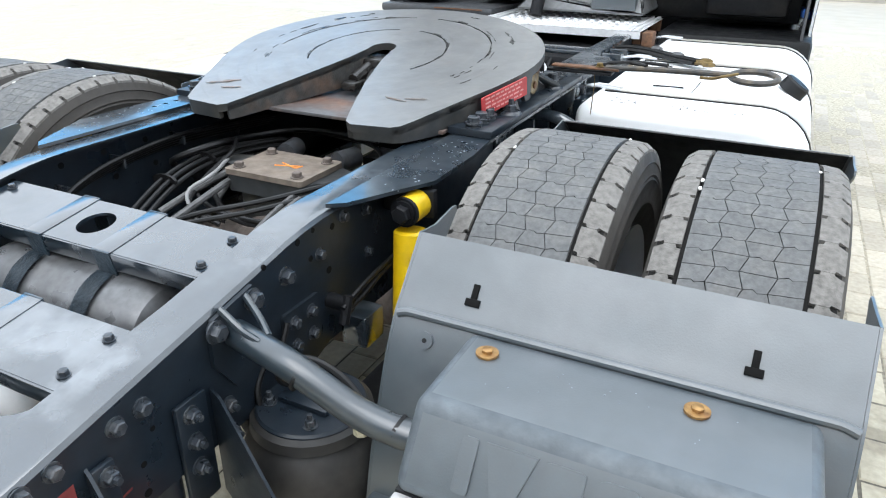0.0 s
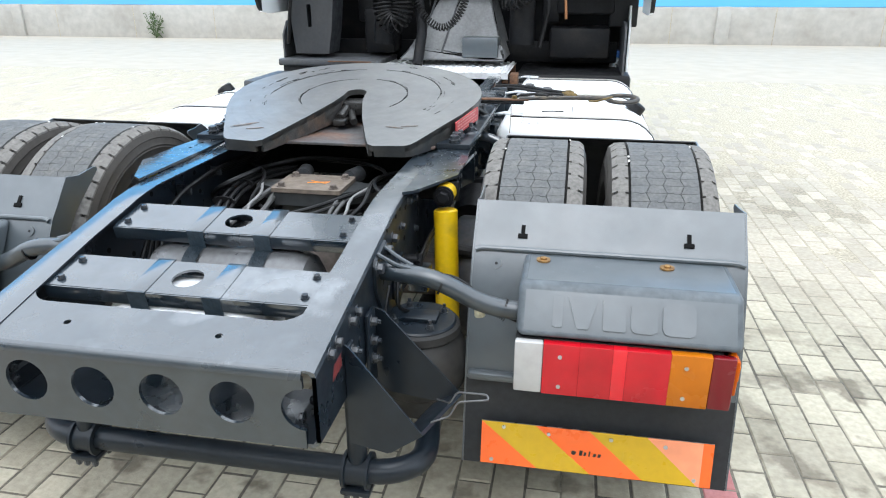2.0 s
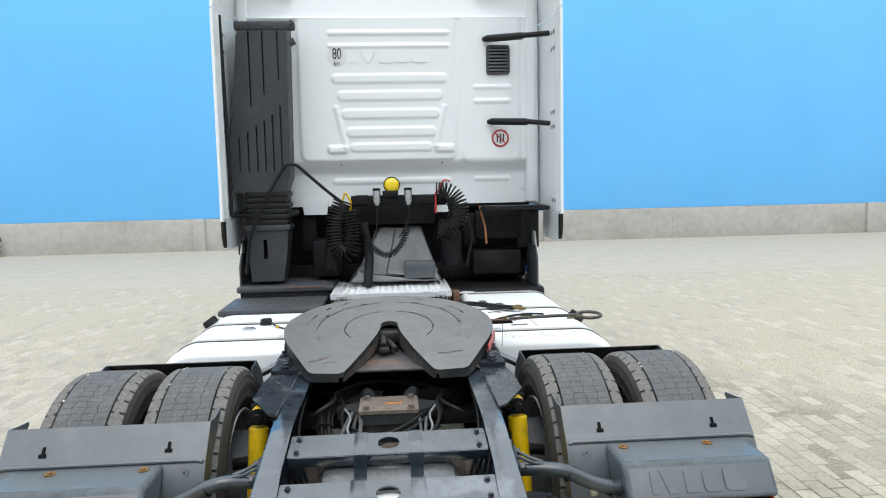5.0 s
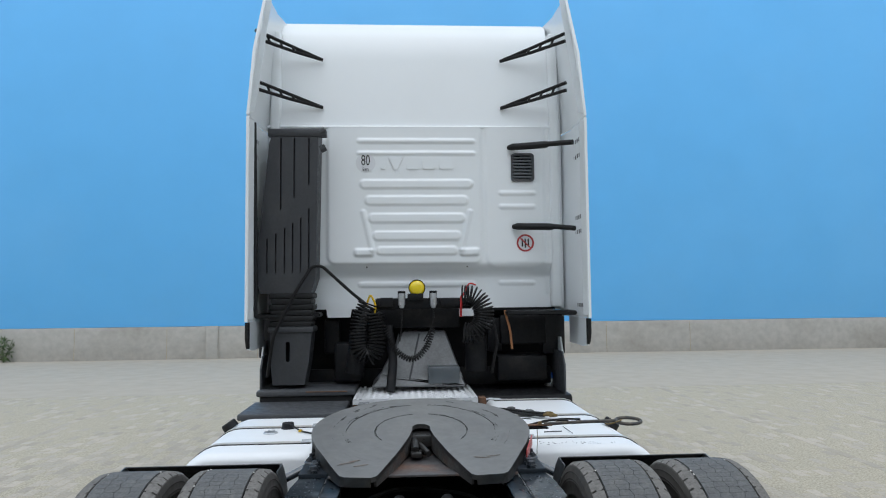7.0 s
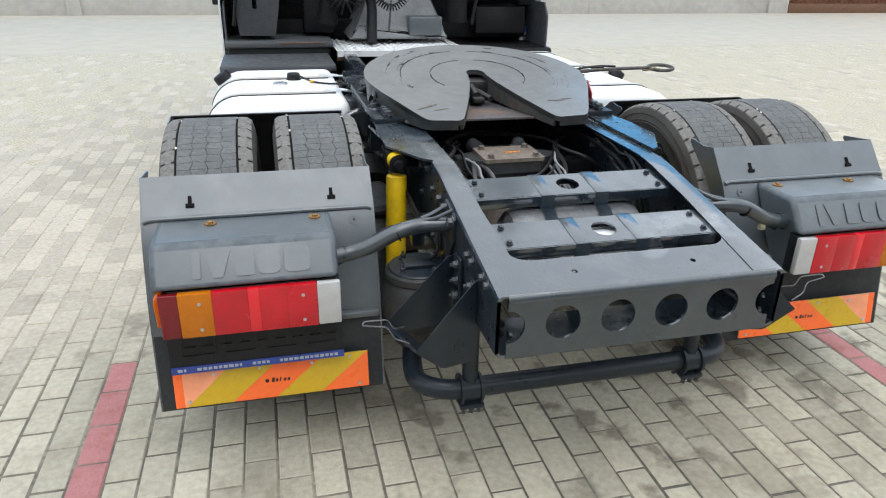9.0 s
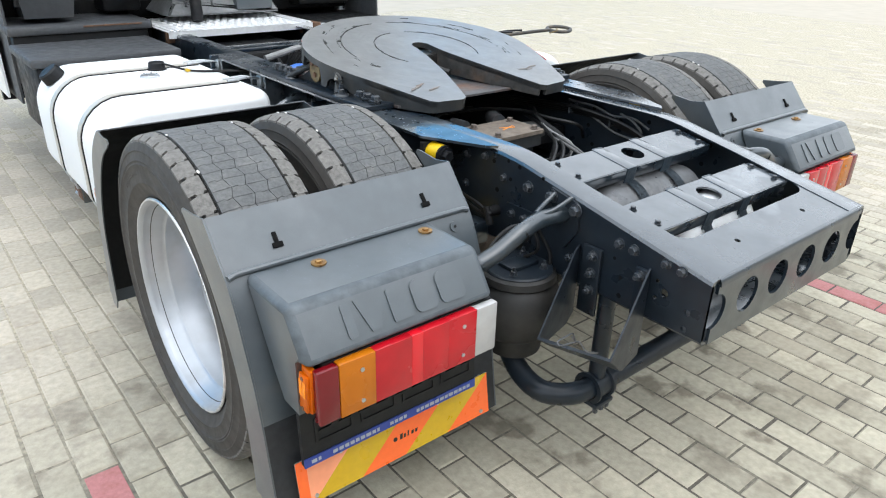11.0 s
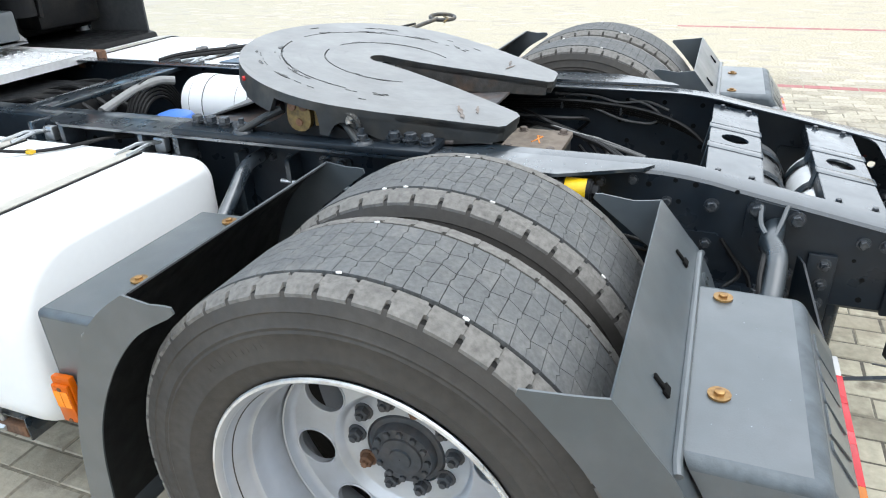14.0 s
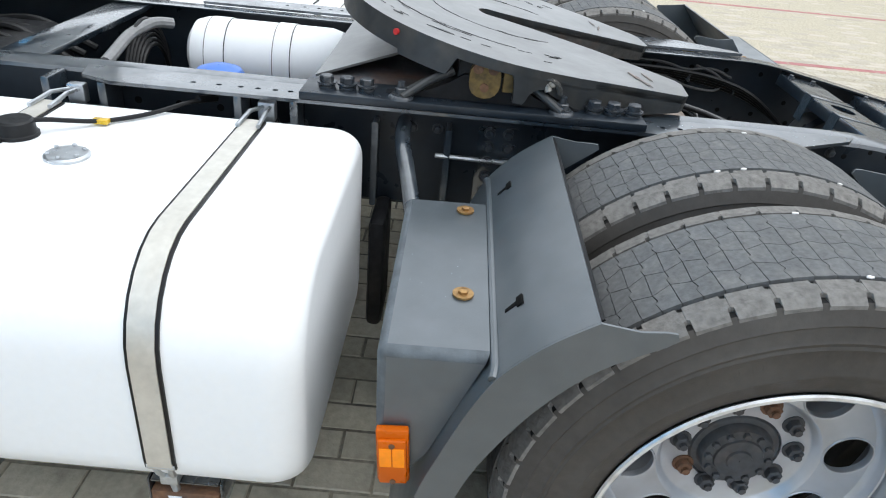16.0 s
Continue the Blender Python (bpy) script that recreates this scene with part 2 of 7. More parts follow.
PRINT = material("black_print", (0.015, 0.012, 0.012), 0.5)
PALEPRINT = material("pale_print", (0.70, 0.72, 0.74), 0.5)
YELLOWLAMP = material("yellow_lamp_glass", (0.80, 0.60, 0.01), 0.15, coat=0.8)
REDFILM = material("red_label", (0.44, 0.050, 0.052), 0.4, grain=0.2, grain_size=60)
REDHOSE = material("red_hose", (0.55, 0.03, 0.03), 0.4)
COPPER = material("orange_brown_cable", (0.35, 0.15, 0.06), 0.5)
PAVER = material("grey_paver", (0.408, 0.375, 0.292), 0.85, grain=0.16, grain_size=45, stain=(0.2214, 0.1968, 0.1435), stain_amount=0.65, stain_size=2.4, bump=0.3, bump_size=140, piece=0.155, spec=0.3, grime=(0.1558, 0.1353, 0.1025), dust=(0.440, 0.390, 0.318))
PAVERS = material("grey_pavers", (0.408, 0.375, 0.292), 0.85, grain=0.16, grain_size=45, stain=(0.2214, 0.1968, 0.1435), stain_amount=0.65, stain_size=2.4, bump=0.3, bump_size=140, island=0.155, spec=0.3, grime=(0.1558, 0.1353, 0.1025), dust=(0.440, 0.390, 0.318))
REDPAVER = material("red_paver", (0.391, 0.17, 0.1658), 0.85, grain=0.12, grain_size=90, stain=(0.2805, 0.102, 0.085), stain_amount=0.6, stain_size=9, bump=0.35, bump_size=140, piece=0.06, spec=0.3)
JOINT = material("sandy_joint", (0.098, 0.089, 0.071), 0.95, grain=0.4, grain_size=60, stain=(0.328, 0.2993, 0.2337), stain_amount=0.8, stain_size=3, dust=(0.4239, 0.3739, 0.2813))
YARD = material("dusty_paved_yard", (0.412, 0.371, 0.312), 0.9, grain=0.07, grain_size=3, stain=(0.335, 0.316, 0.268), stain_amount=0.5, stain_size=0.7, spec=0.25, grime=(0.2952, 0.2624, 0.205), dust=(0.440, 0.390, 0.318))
CONCRETE = material("precast_concrete", (0.4232, 0.4094, 0.3772), 0.85, grain=0.12, grain_size=6, stain=(0.3128, 0.2944, 0.2576), stain_amount=0.6, stain_size=0.9, bump=0.2)
BLUEWALL = material("blue_wall_sheet", (0.140, 0.51, 0.95), 0.55, grain=0.025, grain_size=0.8, stain=(0.17, 0.53, 0.95), stain_amount=0.5, stain_size=0.3)
WEED = material("weed_leaf", (0.06, 0.10, 0.03), 0.6, grain=0.3, island=0.3)


# ---- mesh helpers ----
def part(name, bm, mat, parent=None, label="", smooth=35):
    """One mesh object from a bmesh, under a thing or a part."""
    bmesh.ops.recalc_face_normals(bm, faces=bm.faces)
    me = bpy.data.meshes.new(name)
    bm.to_mesh(me)
    bm.free()
    for m in mat if isinstance(mat, (list, tuple)) else (mat,):
        me.materials.append(m)
    me.shade_smooth()
    me.set_sharp_from_angle(angle=radians(smooth))
    ob = new(name, me)
    if parent:
        ob.parent = parent
        ob.matrix_parent_inverse = parent.matrix_world.inverted()
    if label:
        ob["label"] = label
    return ob


def B():
    return bmesh.new()


def box(bm, x0, x1, y0, y1, z0, z1, bevel=0.0, m=None, seg=2, mat=0):
    vs = [bm.verts.new((x, y, z)) for x in (x0, x1) for y in (y0, y1) for z in (z0, z1)]
    fs = [bm.faces.new([vs[i] for i in q]) for q in ((0, 1, 3, 2), (4, 6, 7, 5), (0, 4, 5, 1), (2, 3, 7, 6), (0, 2, 6, 4), (1, 5, 7, 3))]
    for f in fs:
        f.material_index = mat
    if m:
        bmesh.ops.transform(bm, matrix=m, verts=vs)
    if bevel:
        bmesh.ops.bevel(bm, geom=list({e for f in fs for e in f.edges}), offset=bevel, segments=seg, affect="EDGES", profile=0.5)
    return vs


def soften(pts, r, n=4):
    """A polyline with its inner corners rounded."""
    pts = [Vector(p) for p in pts]
    out = [pts[0]]
    for a, b, c in zip(pts, pts[1:], pts[2:]):
        d = min(r, (a - b).length * 0.49, (c - b).length * 0.49)
        p, q = b + (a - b).normalized() * d, b + (c - b).normalized() * d
        for k in range(n + 1):
            t = k / n
            out.append(p * (1 - t) ** 2 + b * 2 * t * (1 - t) + q * t * t)
    return out + [pts[-1]]


def flow(pts, n=4):
    """A smooth curve through 2D points."""
    out = []
    for i in range(len(pts) - 1):
        a, b, c, d = pts[max(i - 1, 0)], pts[i], pts[i + 1], pts[min(i + 2, len(pts) - 1)]
        for k in range(n):
            t = k / n
            out.append(tuple(0.5 * (2 * b[m] + (c[m] - a[m]) * t + (2 * a[m] - 5 * b[m] + 4 * c[m] - d[m]) * t * t + (3 * b[m] - a[m] - 3 * c[m] + d[m]) * t ** 3) for m in (0, 1)))
    return out + [tuple(pts[-1])]


def tube(bm, pts, r, n=10, bend=0.0, caps=True, mat=0):
    pts = soften(pts, bend) if bend else [Vector(p) for p in pts]
    up, rings = None, []
    for i, p in enumerate(pts):
        d = (pts[min(i + 1, len(pts) - 1)] - pts[max(i - 1, 0)]).normalized()
        if up is None:
            up = d.orthogonal().normalized()
        up = (up - d * up.dot(d)).normalized()
        side = d.cross(up)
        rr = r[i] if isinstance(r, (list, tuple)) else r
        rings.append([bm.verts.new(p + (up * math.cos(2 * math.pi * k / n) + side * math.sin(2 * math.pi * k / n)) * rr) for k in range(n)])
    for a, b in zip(rings, rings[1:]):
        for k in range(n):
            bm.faces.new((a[k], a[(k + 1) % n], b[(k + 1) % n], b[k])).material_index = mat
    if caps:
        bm.faces.new(rings[0]).material_index = mat
        bm.faces.new(rings[-1][::-1]).material_index = mat


def lathe(bm, prof, centre, axis="x", n=48, mats=None, sign=1):
    """Turns a profile of (radius, along) about an axis."""
    c, rings = Vector(centre), []
    for r, a in prof:
        ring = []
        for k in range(n):
            u, v = r * math.cos(2 * math.pi * k / n), r * math.sin(2 * math.pi * k / n)
            a2 = a * sign
            ring.append(bm.verts.new(c + Vector({"x": (a2, u, v), "y": (u, a2, v), "z": (u, v, a2)}[axis])))
        rings.append(ring)
    for i, (p, q) in enumerate(zip(rings, rings[1:])):
        for k in range(n):
            f = bm.faces.new((p[k], p[(k + 1) % n], q[(k + 1) % n], q[k]))
            if mats:
                f.material_index = mats[i]
    return rings


def plate(bm, outer, m, thick, holes=(), mat=0):
    """A flat plate from 2D outlines, with holes; m lays (u, v, w) into the world."""
    from_2d = [[(u, v) for u, v in loop] for loop in (outer, *holes)]
    flat = [p for loop in from_2d for p in loop]
    tris = geometry.tessellate_polygon([[Vector((u, v, 0)) for u, v in loop] for loop in from_2d])
    lo = [bm.verts.new(m @ Vector((u, v, 0))) for u, v in flat]
    hi = [bm.verts.new(m @ Vector((u, v, thick))) for u, v in flat]
    for t in tris:
        if len(set(t)) == 3:
            bm.faces.new([lo[i] for i in t]).material_index = mat
            bm.faces.new([hi[i] for i in t[::-1]]).material_index = mat
    k = 0
    for loop in from_2d:
        n = len(loop)
        for i in range(n):
            a, b = k + i, k + (i + 1) % n
            bm.faces.new((lo[a], lo[b], hi[b], hi[a])).material_index = mat
        k += n


def circle(cx, cy, r, n=24, a0=0.0, a1=2 * math.pi):
    full = abs(a1 - a0 - 2 * math.pi) < 1e-6
    return [(cx + r * math.cos(a0 + (a1 - a0) * k / (n if full else n - 1)), cy + r * math.sin(a0 + (a1 - a0) * k / (n if full else n - 1))) for k in range(n)]


def rounded(u0, u1, v0, v1, r, n=5):
    out = []
    for cx, cy, a in ((u1 - r, v1 - r, 0), (u0 + r, v1 - r, 90), (u0 + r, v0 + r, 180), (u1 - r, v0 + r, 270)):
        out += circle(cx, cy, r, n, radians(a), radians(a + 90))
    return out


XZ = Matrix(((1, 0, 0, 0), (0, 0, 1, 0), (0, 1, 0, 0), (0, 0, 0, 1)))
YZ = Matrix(((0, 0, 1, 0), (1, 0, 0, 0), (0, 1, 0, 0), (0, 0, 0, 1)))


def at_y(y):
    return Matrix.Translation((0, y, 0)) @ XZ


def at_x(x):
    return Matrix.Translation((x, 0, 0)) @ YZ


def at_z(z):
    return Matrix.Translation((0, 0, z))


def bolt(bm, p, axis, r=0.012, h=0.012, washer=True, nut=0.0):
    """A hexagon head with its washer, and a threaded end if nut > 0."""
    d = Vector({"x": (1, 0, 0), "-x": (-1, 0, 0), "y": (0, 1, 0), "-y": (0, -1, 0), "z": (0, 0, 1), "-z": (0, 0, -1)}[axis]) if isinstance(axis, str) else Vector(axis)
    p = Vector(p)
    a = 0.0
    if washer:
        tube(bm, [p, p + d * r * 0.22], r * 1.35, 14)
        a = r * 0.2
    tube(bm, [p + d * a, p + d * (a + h * 0.85), p + d * (a + h)], [r, r, r * 0.82], 6)
    if nut:
        tube(bm, [p + d * (a + h), p + d * (a + h + nut)], r * 0.5, 8)


def bolts(name, spots, mat, parent, label=""):
    """Each spot is the list of arguments of one bolt: every bolt is an object of its own."""
    for spot in spots:
        bm = bmesh.new()
        bolt(bm, *spot)
        part(name, bm, mat, parent, label)


def sheet(bm, prof, x0, x1, thick, mat=0):
    """A bent sheet: a profile of (y, z) drawn out along x, thick towards the inner side."""
    n, off = len(prof), []
    for i, (y, z) in enumerate(prof):
        a, b = prof[max(i - 1, 0)], prof[min(i + 1, n - 1)]
        d = Vector((b[0] - a[0], b[1] - a[1])).normalized()
        off.append((y - d.y * thick, z + d.x * thick))
    rows = [[bm.verts.new((x, y, z)) for y, z in p] for p in (prof, off) for x in (x0, x1)]
    a0, a1, b0, b1 = rows
    for i in range(n - 1):
        for q in ((a0[i], a0[i + 1], a1[i + 1], a1[i]), (b0[i], b1[i], b1[i + 1], b0[i + 1]), (a0[i], b0[i], b0[i + 1], a0[i + 1]), (a1[i], a1[i + 1], b1[i + 1], b1[i])):
            bm.faces.new(q).material_index = mat
    for i in (0, n - 1):
        bm.faces.new((a0[i], a1[i], b1[i], b0[i])).material_index = mat


# ---- the lorry: one thing, standing at the origin under its rear axle, facing +y ----
truck = tagged(new("tractor_truck"), "white tractor truck with dark grey chassis, parked on grey pavers", "truck")
AXLE = 0.457  # height of the wheel centres


def rail_top(y):
    if y > -0.35:
        return 0.847
    t = min((-0.35 - y) / 0.2, 1.0)
    return 0.847 - 0.024 * t * t - (0.1945 * (-0.55 - y) if y < -0.55 else 0.0)


# chassis rails: channel sections, open to the inside, that dip towards the tail
def chassis_rail(s):
    bm = B()
    ys = [2.6, 1.6, 0.8, 0.0, -0.35, -0.40, -0.45, -0.50, -0.55, -0.7, -0.9, -1.085]
    rings = []
    for y in ys:
        top, low = rail_top(y), 0.548 if y < -0.4 else 0.565
        web, r = 0.400, 0.012
        w = 0.075 + 0.018 * max(0.0, min(1.0, (-0.75 - y) / 0.3))
        prof = [(web - w, top), (web - r, top), (web - 0.3 * r, top - 0.3 * r), (web, top - r), (web, low + r), (web - r, low), (web - 0.075, low),
                (web - 0.075, low + 0.008), (web - 0.016, low + 0.008), (web - 0.009, low + 0.016), (web - 0.009, top - 0.016), (web - 0.016, top - 0.005), (web - w, top - 0.005)]
        rings.append([bm.verts.new((s * x, y, z)) for x, z in prof])
    n = len(rings[0])
    for a, b in zip(rings, rings[1:]):
        for k in range(n):
            # top flange stays bright; lower faces and web take the shaded copy
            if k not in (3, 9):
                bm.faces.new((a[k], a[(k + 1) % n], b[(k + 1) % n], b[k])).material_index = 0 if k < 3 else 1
    # the web, with holes right through its last stretch
    done = set(bm.faces)
    plate(bm, [(y, (0.548 if y < -0.4 else 0.565) + 0.012) for y in ys] + [(y, rail_top(y) - 0.012) for y in ys[::-1]], at_x(s * 0.391), s * 0.009,
          [circle(y, z, r, 16) for y, z, r in ((-0.949, 0.665, 0.0055), (-0.971, 0.641, 0.0115), (-0.948, 0.620, 0.0055), (-1.038, 0.618, 0.008), (-1.037, 0.574, 0.008))])
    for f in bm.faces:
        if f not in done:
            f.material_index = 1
    bm.faces.new(rings[0])
    bm.faces.new(rings[-1])
    return part("chassis_rail", bm, (PAINT, PAINT_SHADED), truck, "dark blue-grey painted steel rail dipping towards the tail")


rails = {s: chassis_rail(s) for s in (1, -1)}

# widening flange plates on the rails beside and behind the coupling plate
for s in (1, -1):
    bm = B()
    plate(bm, [(0.395, -0.375), (0.425, -0.352), (0.515, -0.17), (0.515, 0.02), (0.503, 0.14), (0.503, 1.36), (0.47, 1.44), (0.395, 1.46)], at_z(0.8475), 0.008,
          [circle(0.455, y, 0.007, 8) for y in (0.02, 0.06, 0.10, 0.965, 1.0, 1.04, 1.08, 1.13, 1.19)])
    for v in bm.verts:
        v.co.x *= s
    part("rail_flange", bm, PAINT, rails[s])
    speck = random.Random(40 + s)
    bm = B()
    for k in range(46):
        x, y, r = speck.uniform(0.42, 0.50), speck.uniform(-0.26, 0.12), speck.uniform(0.0008, 0.0024)
        plate(bm, [(s * (x + r * speck.uniform(0.6, 1.3) * math.cos(q)), y + r * speck.uniform(0.6, 1.6) * math.sin(q)) for q in [k2 * math.pi / 3 for k2 in range(6)]], at_z(0.8554), 0.0006)
    tagged(part("paint_specks", bm, SPECK, rails[s], "pale specks of paint"), kind="stuff")
    # bolts, rivet heads and plain holes in the web
    ax = "x" if s > 0 else "-x"
    if s > 0:
        for y0, y1, z0, z1 in ((-1.0, -0.945, 0.645, 0.680), (-0.905, -0.87, 0.60, 0.61)):
            bm = B()
            plate(bm, [(y0, z0), (y1, z0 + 0.006), (y1, z1), (y0 + 0.01, z1 - 0.004)], at_x(0.4), 0.0008)
            part("old_paint_patch", bm, material("old_red_paint", (0.16, 0.03, 0.03), 0.5, grain=0.4, grain_size=80), rails[s], "remains of dark red paint")
    bolts("rail_bolt", [((s * 0.40, y, z), ax, r * 0.85, r * 0.9) for y, z, r in (
        (-0.411, 0.771, 0.011), (-0.51, 0.772, 0.015), (-0.33, 0.816, 0.011), (-0.254, 0.804, 0.012), (-0.25, 0.709, 0.011), (-0.830, 0.719, 0.013), (-0.874, 0.718, 0.013), (-0.965, 0.717, 0.012), (-1.008, 0.714, 0.012),
        (0.62, 0.78, 0.012), (0.68, 0.78, 0.012), (0.95, 0.76, 0.012), (1.02, 0.76, 0.012))], BOLT, rails[s])
    for y, z, r in ((-0.47, 0.818, 0.009), (-0.56, 0.81, 0.007), (-0.437, 0.773, 0.008), (-0.385, 0.727, 0.010), (-0.425, 0.824, 0.007), (-0.366, 0.809, 0.009), (-0.64, 0.668, 0.006), (-0.845, 0.63, 0.007), (-0.82, 0.675, 0.006),
                    (-0.848, 0.58, 0.009), (1.15, 0.78, 0.012), (1.25, 0.78, 0.012), (1.35, 0.78, 0.012)):
        bm = B()
        tube(bm, [(s * 0.3985, y, z), (s * 0.4008, y, z)], r * 0.75, 14)
        part("bolt_hole", bm, NOTCH, rails[s])
    # holes on the inner side of the web, and pipes clipped along it
    for y in (-0.95, -0.55, -0.42, -0.30, -0.18, -0.05, 0.9, 1.2, 1.5):
        for dz in (-0.05, -0.12, -0.19):
            bm = B()
            tube(bm, [(s * 0.3905, y - 0.3 * dz % 0.05, rail_top(y) + dz), (s * 0.3895, y - 0.3 * dz % 0.05, rail_top(y) + dz)], 0.008, 12)
            part("inner_hole", bm, NOTCH, rails[s])
    for k in range(4):
        bm = B()
        tube(bm, [(s * (0.378 - 0.010 * k), 0.40, 0.735 + 0.009 * k), (s * (0.374 - 0.010 * k), 0.12, 0.760 + 0.010 * k), (s * (0.372 - 0.012 * k), -0.06, 0.772 + 0.010 * k), (s * (0.368 - 0.012 * k), -0.28, 0.752 + 0.011 * k), (s * (0.355 - 0.014 * k), -0.42, 0.715 + 0.01 * k), (s * (0.33 - 0.02 * k), -0.52, 0.66)], 0.0065, 7, bend=0.09)
        part("pipe", bm, CABLE, rails[s], "thin black pipe clipped to the rail")
    for y, z in ((-0.20, 0.775), (0.0, 0.785), (-0.36, 0.745)):
        bm = B()
        box(bm, min(s * 0.338, s * 0.391), max(s * 0.338, s * 0.391), y - 0.004, y + 0.004, z - 0.018, z + 0.014, 0.003)
        part("pipe_clip", bm, BOLT, rails[s])
for pts, r in (([(0.372, 0.03, 0.812), (0.37, -0.115, 0.812), (0.368, -0.194, 0.788), (0.37, -0.276, 0.808), (0.372, -0.352, 0.776)], 0.0045), ([(0.37, 0.02, 0.795), (0.362, -0.096, 0.777), (0.358, -0.21, 0.734), (0.360, -0.306, 0.729), (0.364, -0.334, 0.758), (0.366, -0.288, 0.792), (0.37, -0.223, 0.808)], 0.0045)):
    bm = B()
    tube(bm, pts, r, 8, bend=0.05)
    part("pipe_loop", bm, GREYPIPE, rails[1], "thin grey pipe looped on the rail")

# closing beam at the tail: a bent sheet with a wide cut-out and round holes
bm = B()
hx = [-0.225, -0.075, 0.075, 0.225]
edge, zc = 0.372, 0.634
face = [(-edge, 0.546), (edge, 0.546), (edge, zc - 0.046)] + circle(0.372, zc, 0.046, 12, radians(-90), radians(-270))[1:-1] + [(edge, zc + 0.046), (edge, 0.704), (-edge, 0.704), (-edge, zc + 0.046)] + circle(-0.372, zc, 0.046, 12, radians(90), radians(-90))[1:-1] + [(-edge, zc - 0.046)]
plate(bm, face, at_y(-1.088), 0.008, [circle(x, zc, 0.047, 28) for x in hx])
slope = Matrix.Translation((0, -1.085, 0.7128)) @ Matrix.Rotation(math.atan(0.1945), 4, "X") @ Matrix.Translation((0, 1.085, 0))
wide = [(-0.388, -1.084), (0.388, -1.084), (0.388, -0.815), (0.322, -0.815)] + circle(0.262, -0.885, 0.06, 8, radians(0), radians(-90)) + circle(-0.262, -0.885, 0.06, 8, radians(-90), radians(-180)) + [(-0.322, -0.815), (-0.388, -0.815)]
plate(bm, wide, slope, 0.004, [circle(-0.17, -1.007, 0.008, 12), circle(0.17, -1.007, 0.008, 12)])
fold = [(-1.088, 0.700), (-1.0875, 0.708), (-1.084, 0.7145), (-1.078, 0.7175)]
sheet(bm, fold, -0.372, 0.372, 0.004)
plate(bm, [(-0.365, -1.083), (0.365, -1.083), (0.365, -0.90), (-0.365, -0.90)], at_z(0.546), 0.007)
bmesh.ops.recalc_face_normals(bm, faces=bm.faces)
for f in bm.faces:
    if f.normal.y < -0.7:  # rear-turned face: its shade is put into the paint colour
        f.material_index = 1
tail = part("tail_beam", bm, (PAINT, PAINT_DIMMED), truck, "dark painted steel closing beam with four round holes")
bolts("beam_bolt", [((s * 0.355, y, z - 0.03), "-x" if s > 0 else "x", 0.009, 0.008) for s in (1, -1) for y in (-0.99, -1.05) for z in (0.59, 0.62)], BOLT, tail)


# cross members, each with a hole in the middle, and the strap-hung air tanks under them
def cross_member(y, depth, z, tank_mat, tank_z, tank_y, tank_r, half):
    bm = B()
    m = Matrix.Translation((0, y, z)) @ Matrix.Rotation(math.atan(0.17), 4, "X")
    plate(bm, rounded(-0.322, 0.322, -depth / 2, depth / 2, 0.006), m @ at_z(-0.006), 0.006, [circle(0, 0, 0.036, 28)])
    for v in (-1, 1):
        box(bm, -0.322, 0.322, v * depth / 2 - 0.004, v * depth / 2 + 0.002, -0.035, -0.001, 0.0015, m)
    cm = part("cross_member", bm, PAINT, truck, "blue-grey painted cross member with a round hole")
    bolts("cross_member_bolt", [(m @ Vector((s * 0.295, v * depth, 0)), "z", 0.0075, 0.008) for s in (1, -1) for v in (-0.3, 0.3)], BOLT, cm)
    bm = B()
    prof = [(0.001, -half), (tank_r * 0.6, -half + 0.008), (tank_r * 0.9, -half + 0.03), (tank_r, -half + 0.06), (tank_r, half - 0.06), (tank_r * 0.9, half - 0.03), (tank_r * 0.6, half - 0.008), (0.001, half)]
    lathe(bm, prof, (0, tank_y, tank_z), "x", 40)
    tank = part("air_tank", bm, tank_mat, truck, "round-ended compressed air tank strapped under the cross member")
    for x in (-0.09, 0.09):
        bm = B()
        prev = None
        for k in range(41):
            a = radians(100 + 340 * k / 40)
            q = [bm.verts.new((x + d, tank_y + (tank_r + 0.006) * math.cos(a), tank_z + (tank_r + 0.006) * math.sin(a))) for d in (-0.02, 0.02)]
            if prev:
                bm.faces.new((prev[0], prev[1], q[1], q[0]))
            prev = q
        bmesh.ops.solidify(bm, geom=bm.faces[:], thickness=0.003)
        box(bm, x - 0.022, x + 0.022, -depth / 2 - 0.0055, -depth / 2 - 0.002, -0.10, 0.002, 0, m)
        box(bm, x - 0.022, x + 0.022, depth / 2 + 0.002, depth / 2 + 0.0045, -0.08, 0.002, 0, m)
        part("tank_strap", bm, STRAPPAINT, tank, "rough blue-grey painted steel strap")
        bm = B()
        box(bm, x - 0.022, x + 0.022, -depth / 2 - 0.006, depth / 2 + 0.006, 0.0002, 0.0016, 0.0005, m)
        part("strap_top", bm, PAINT, tank)
    return cm


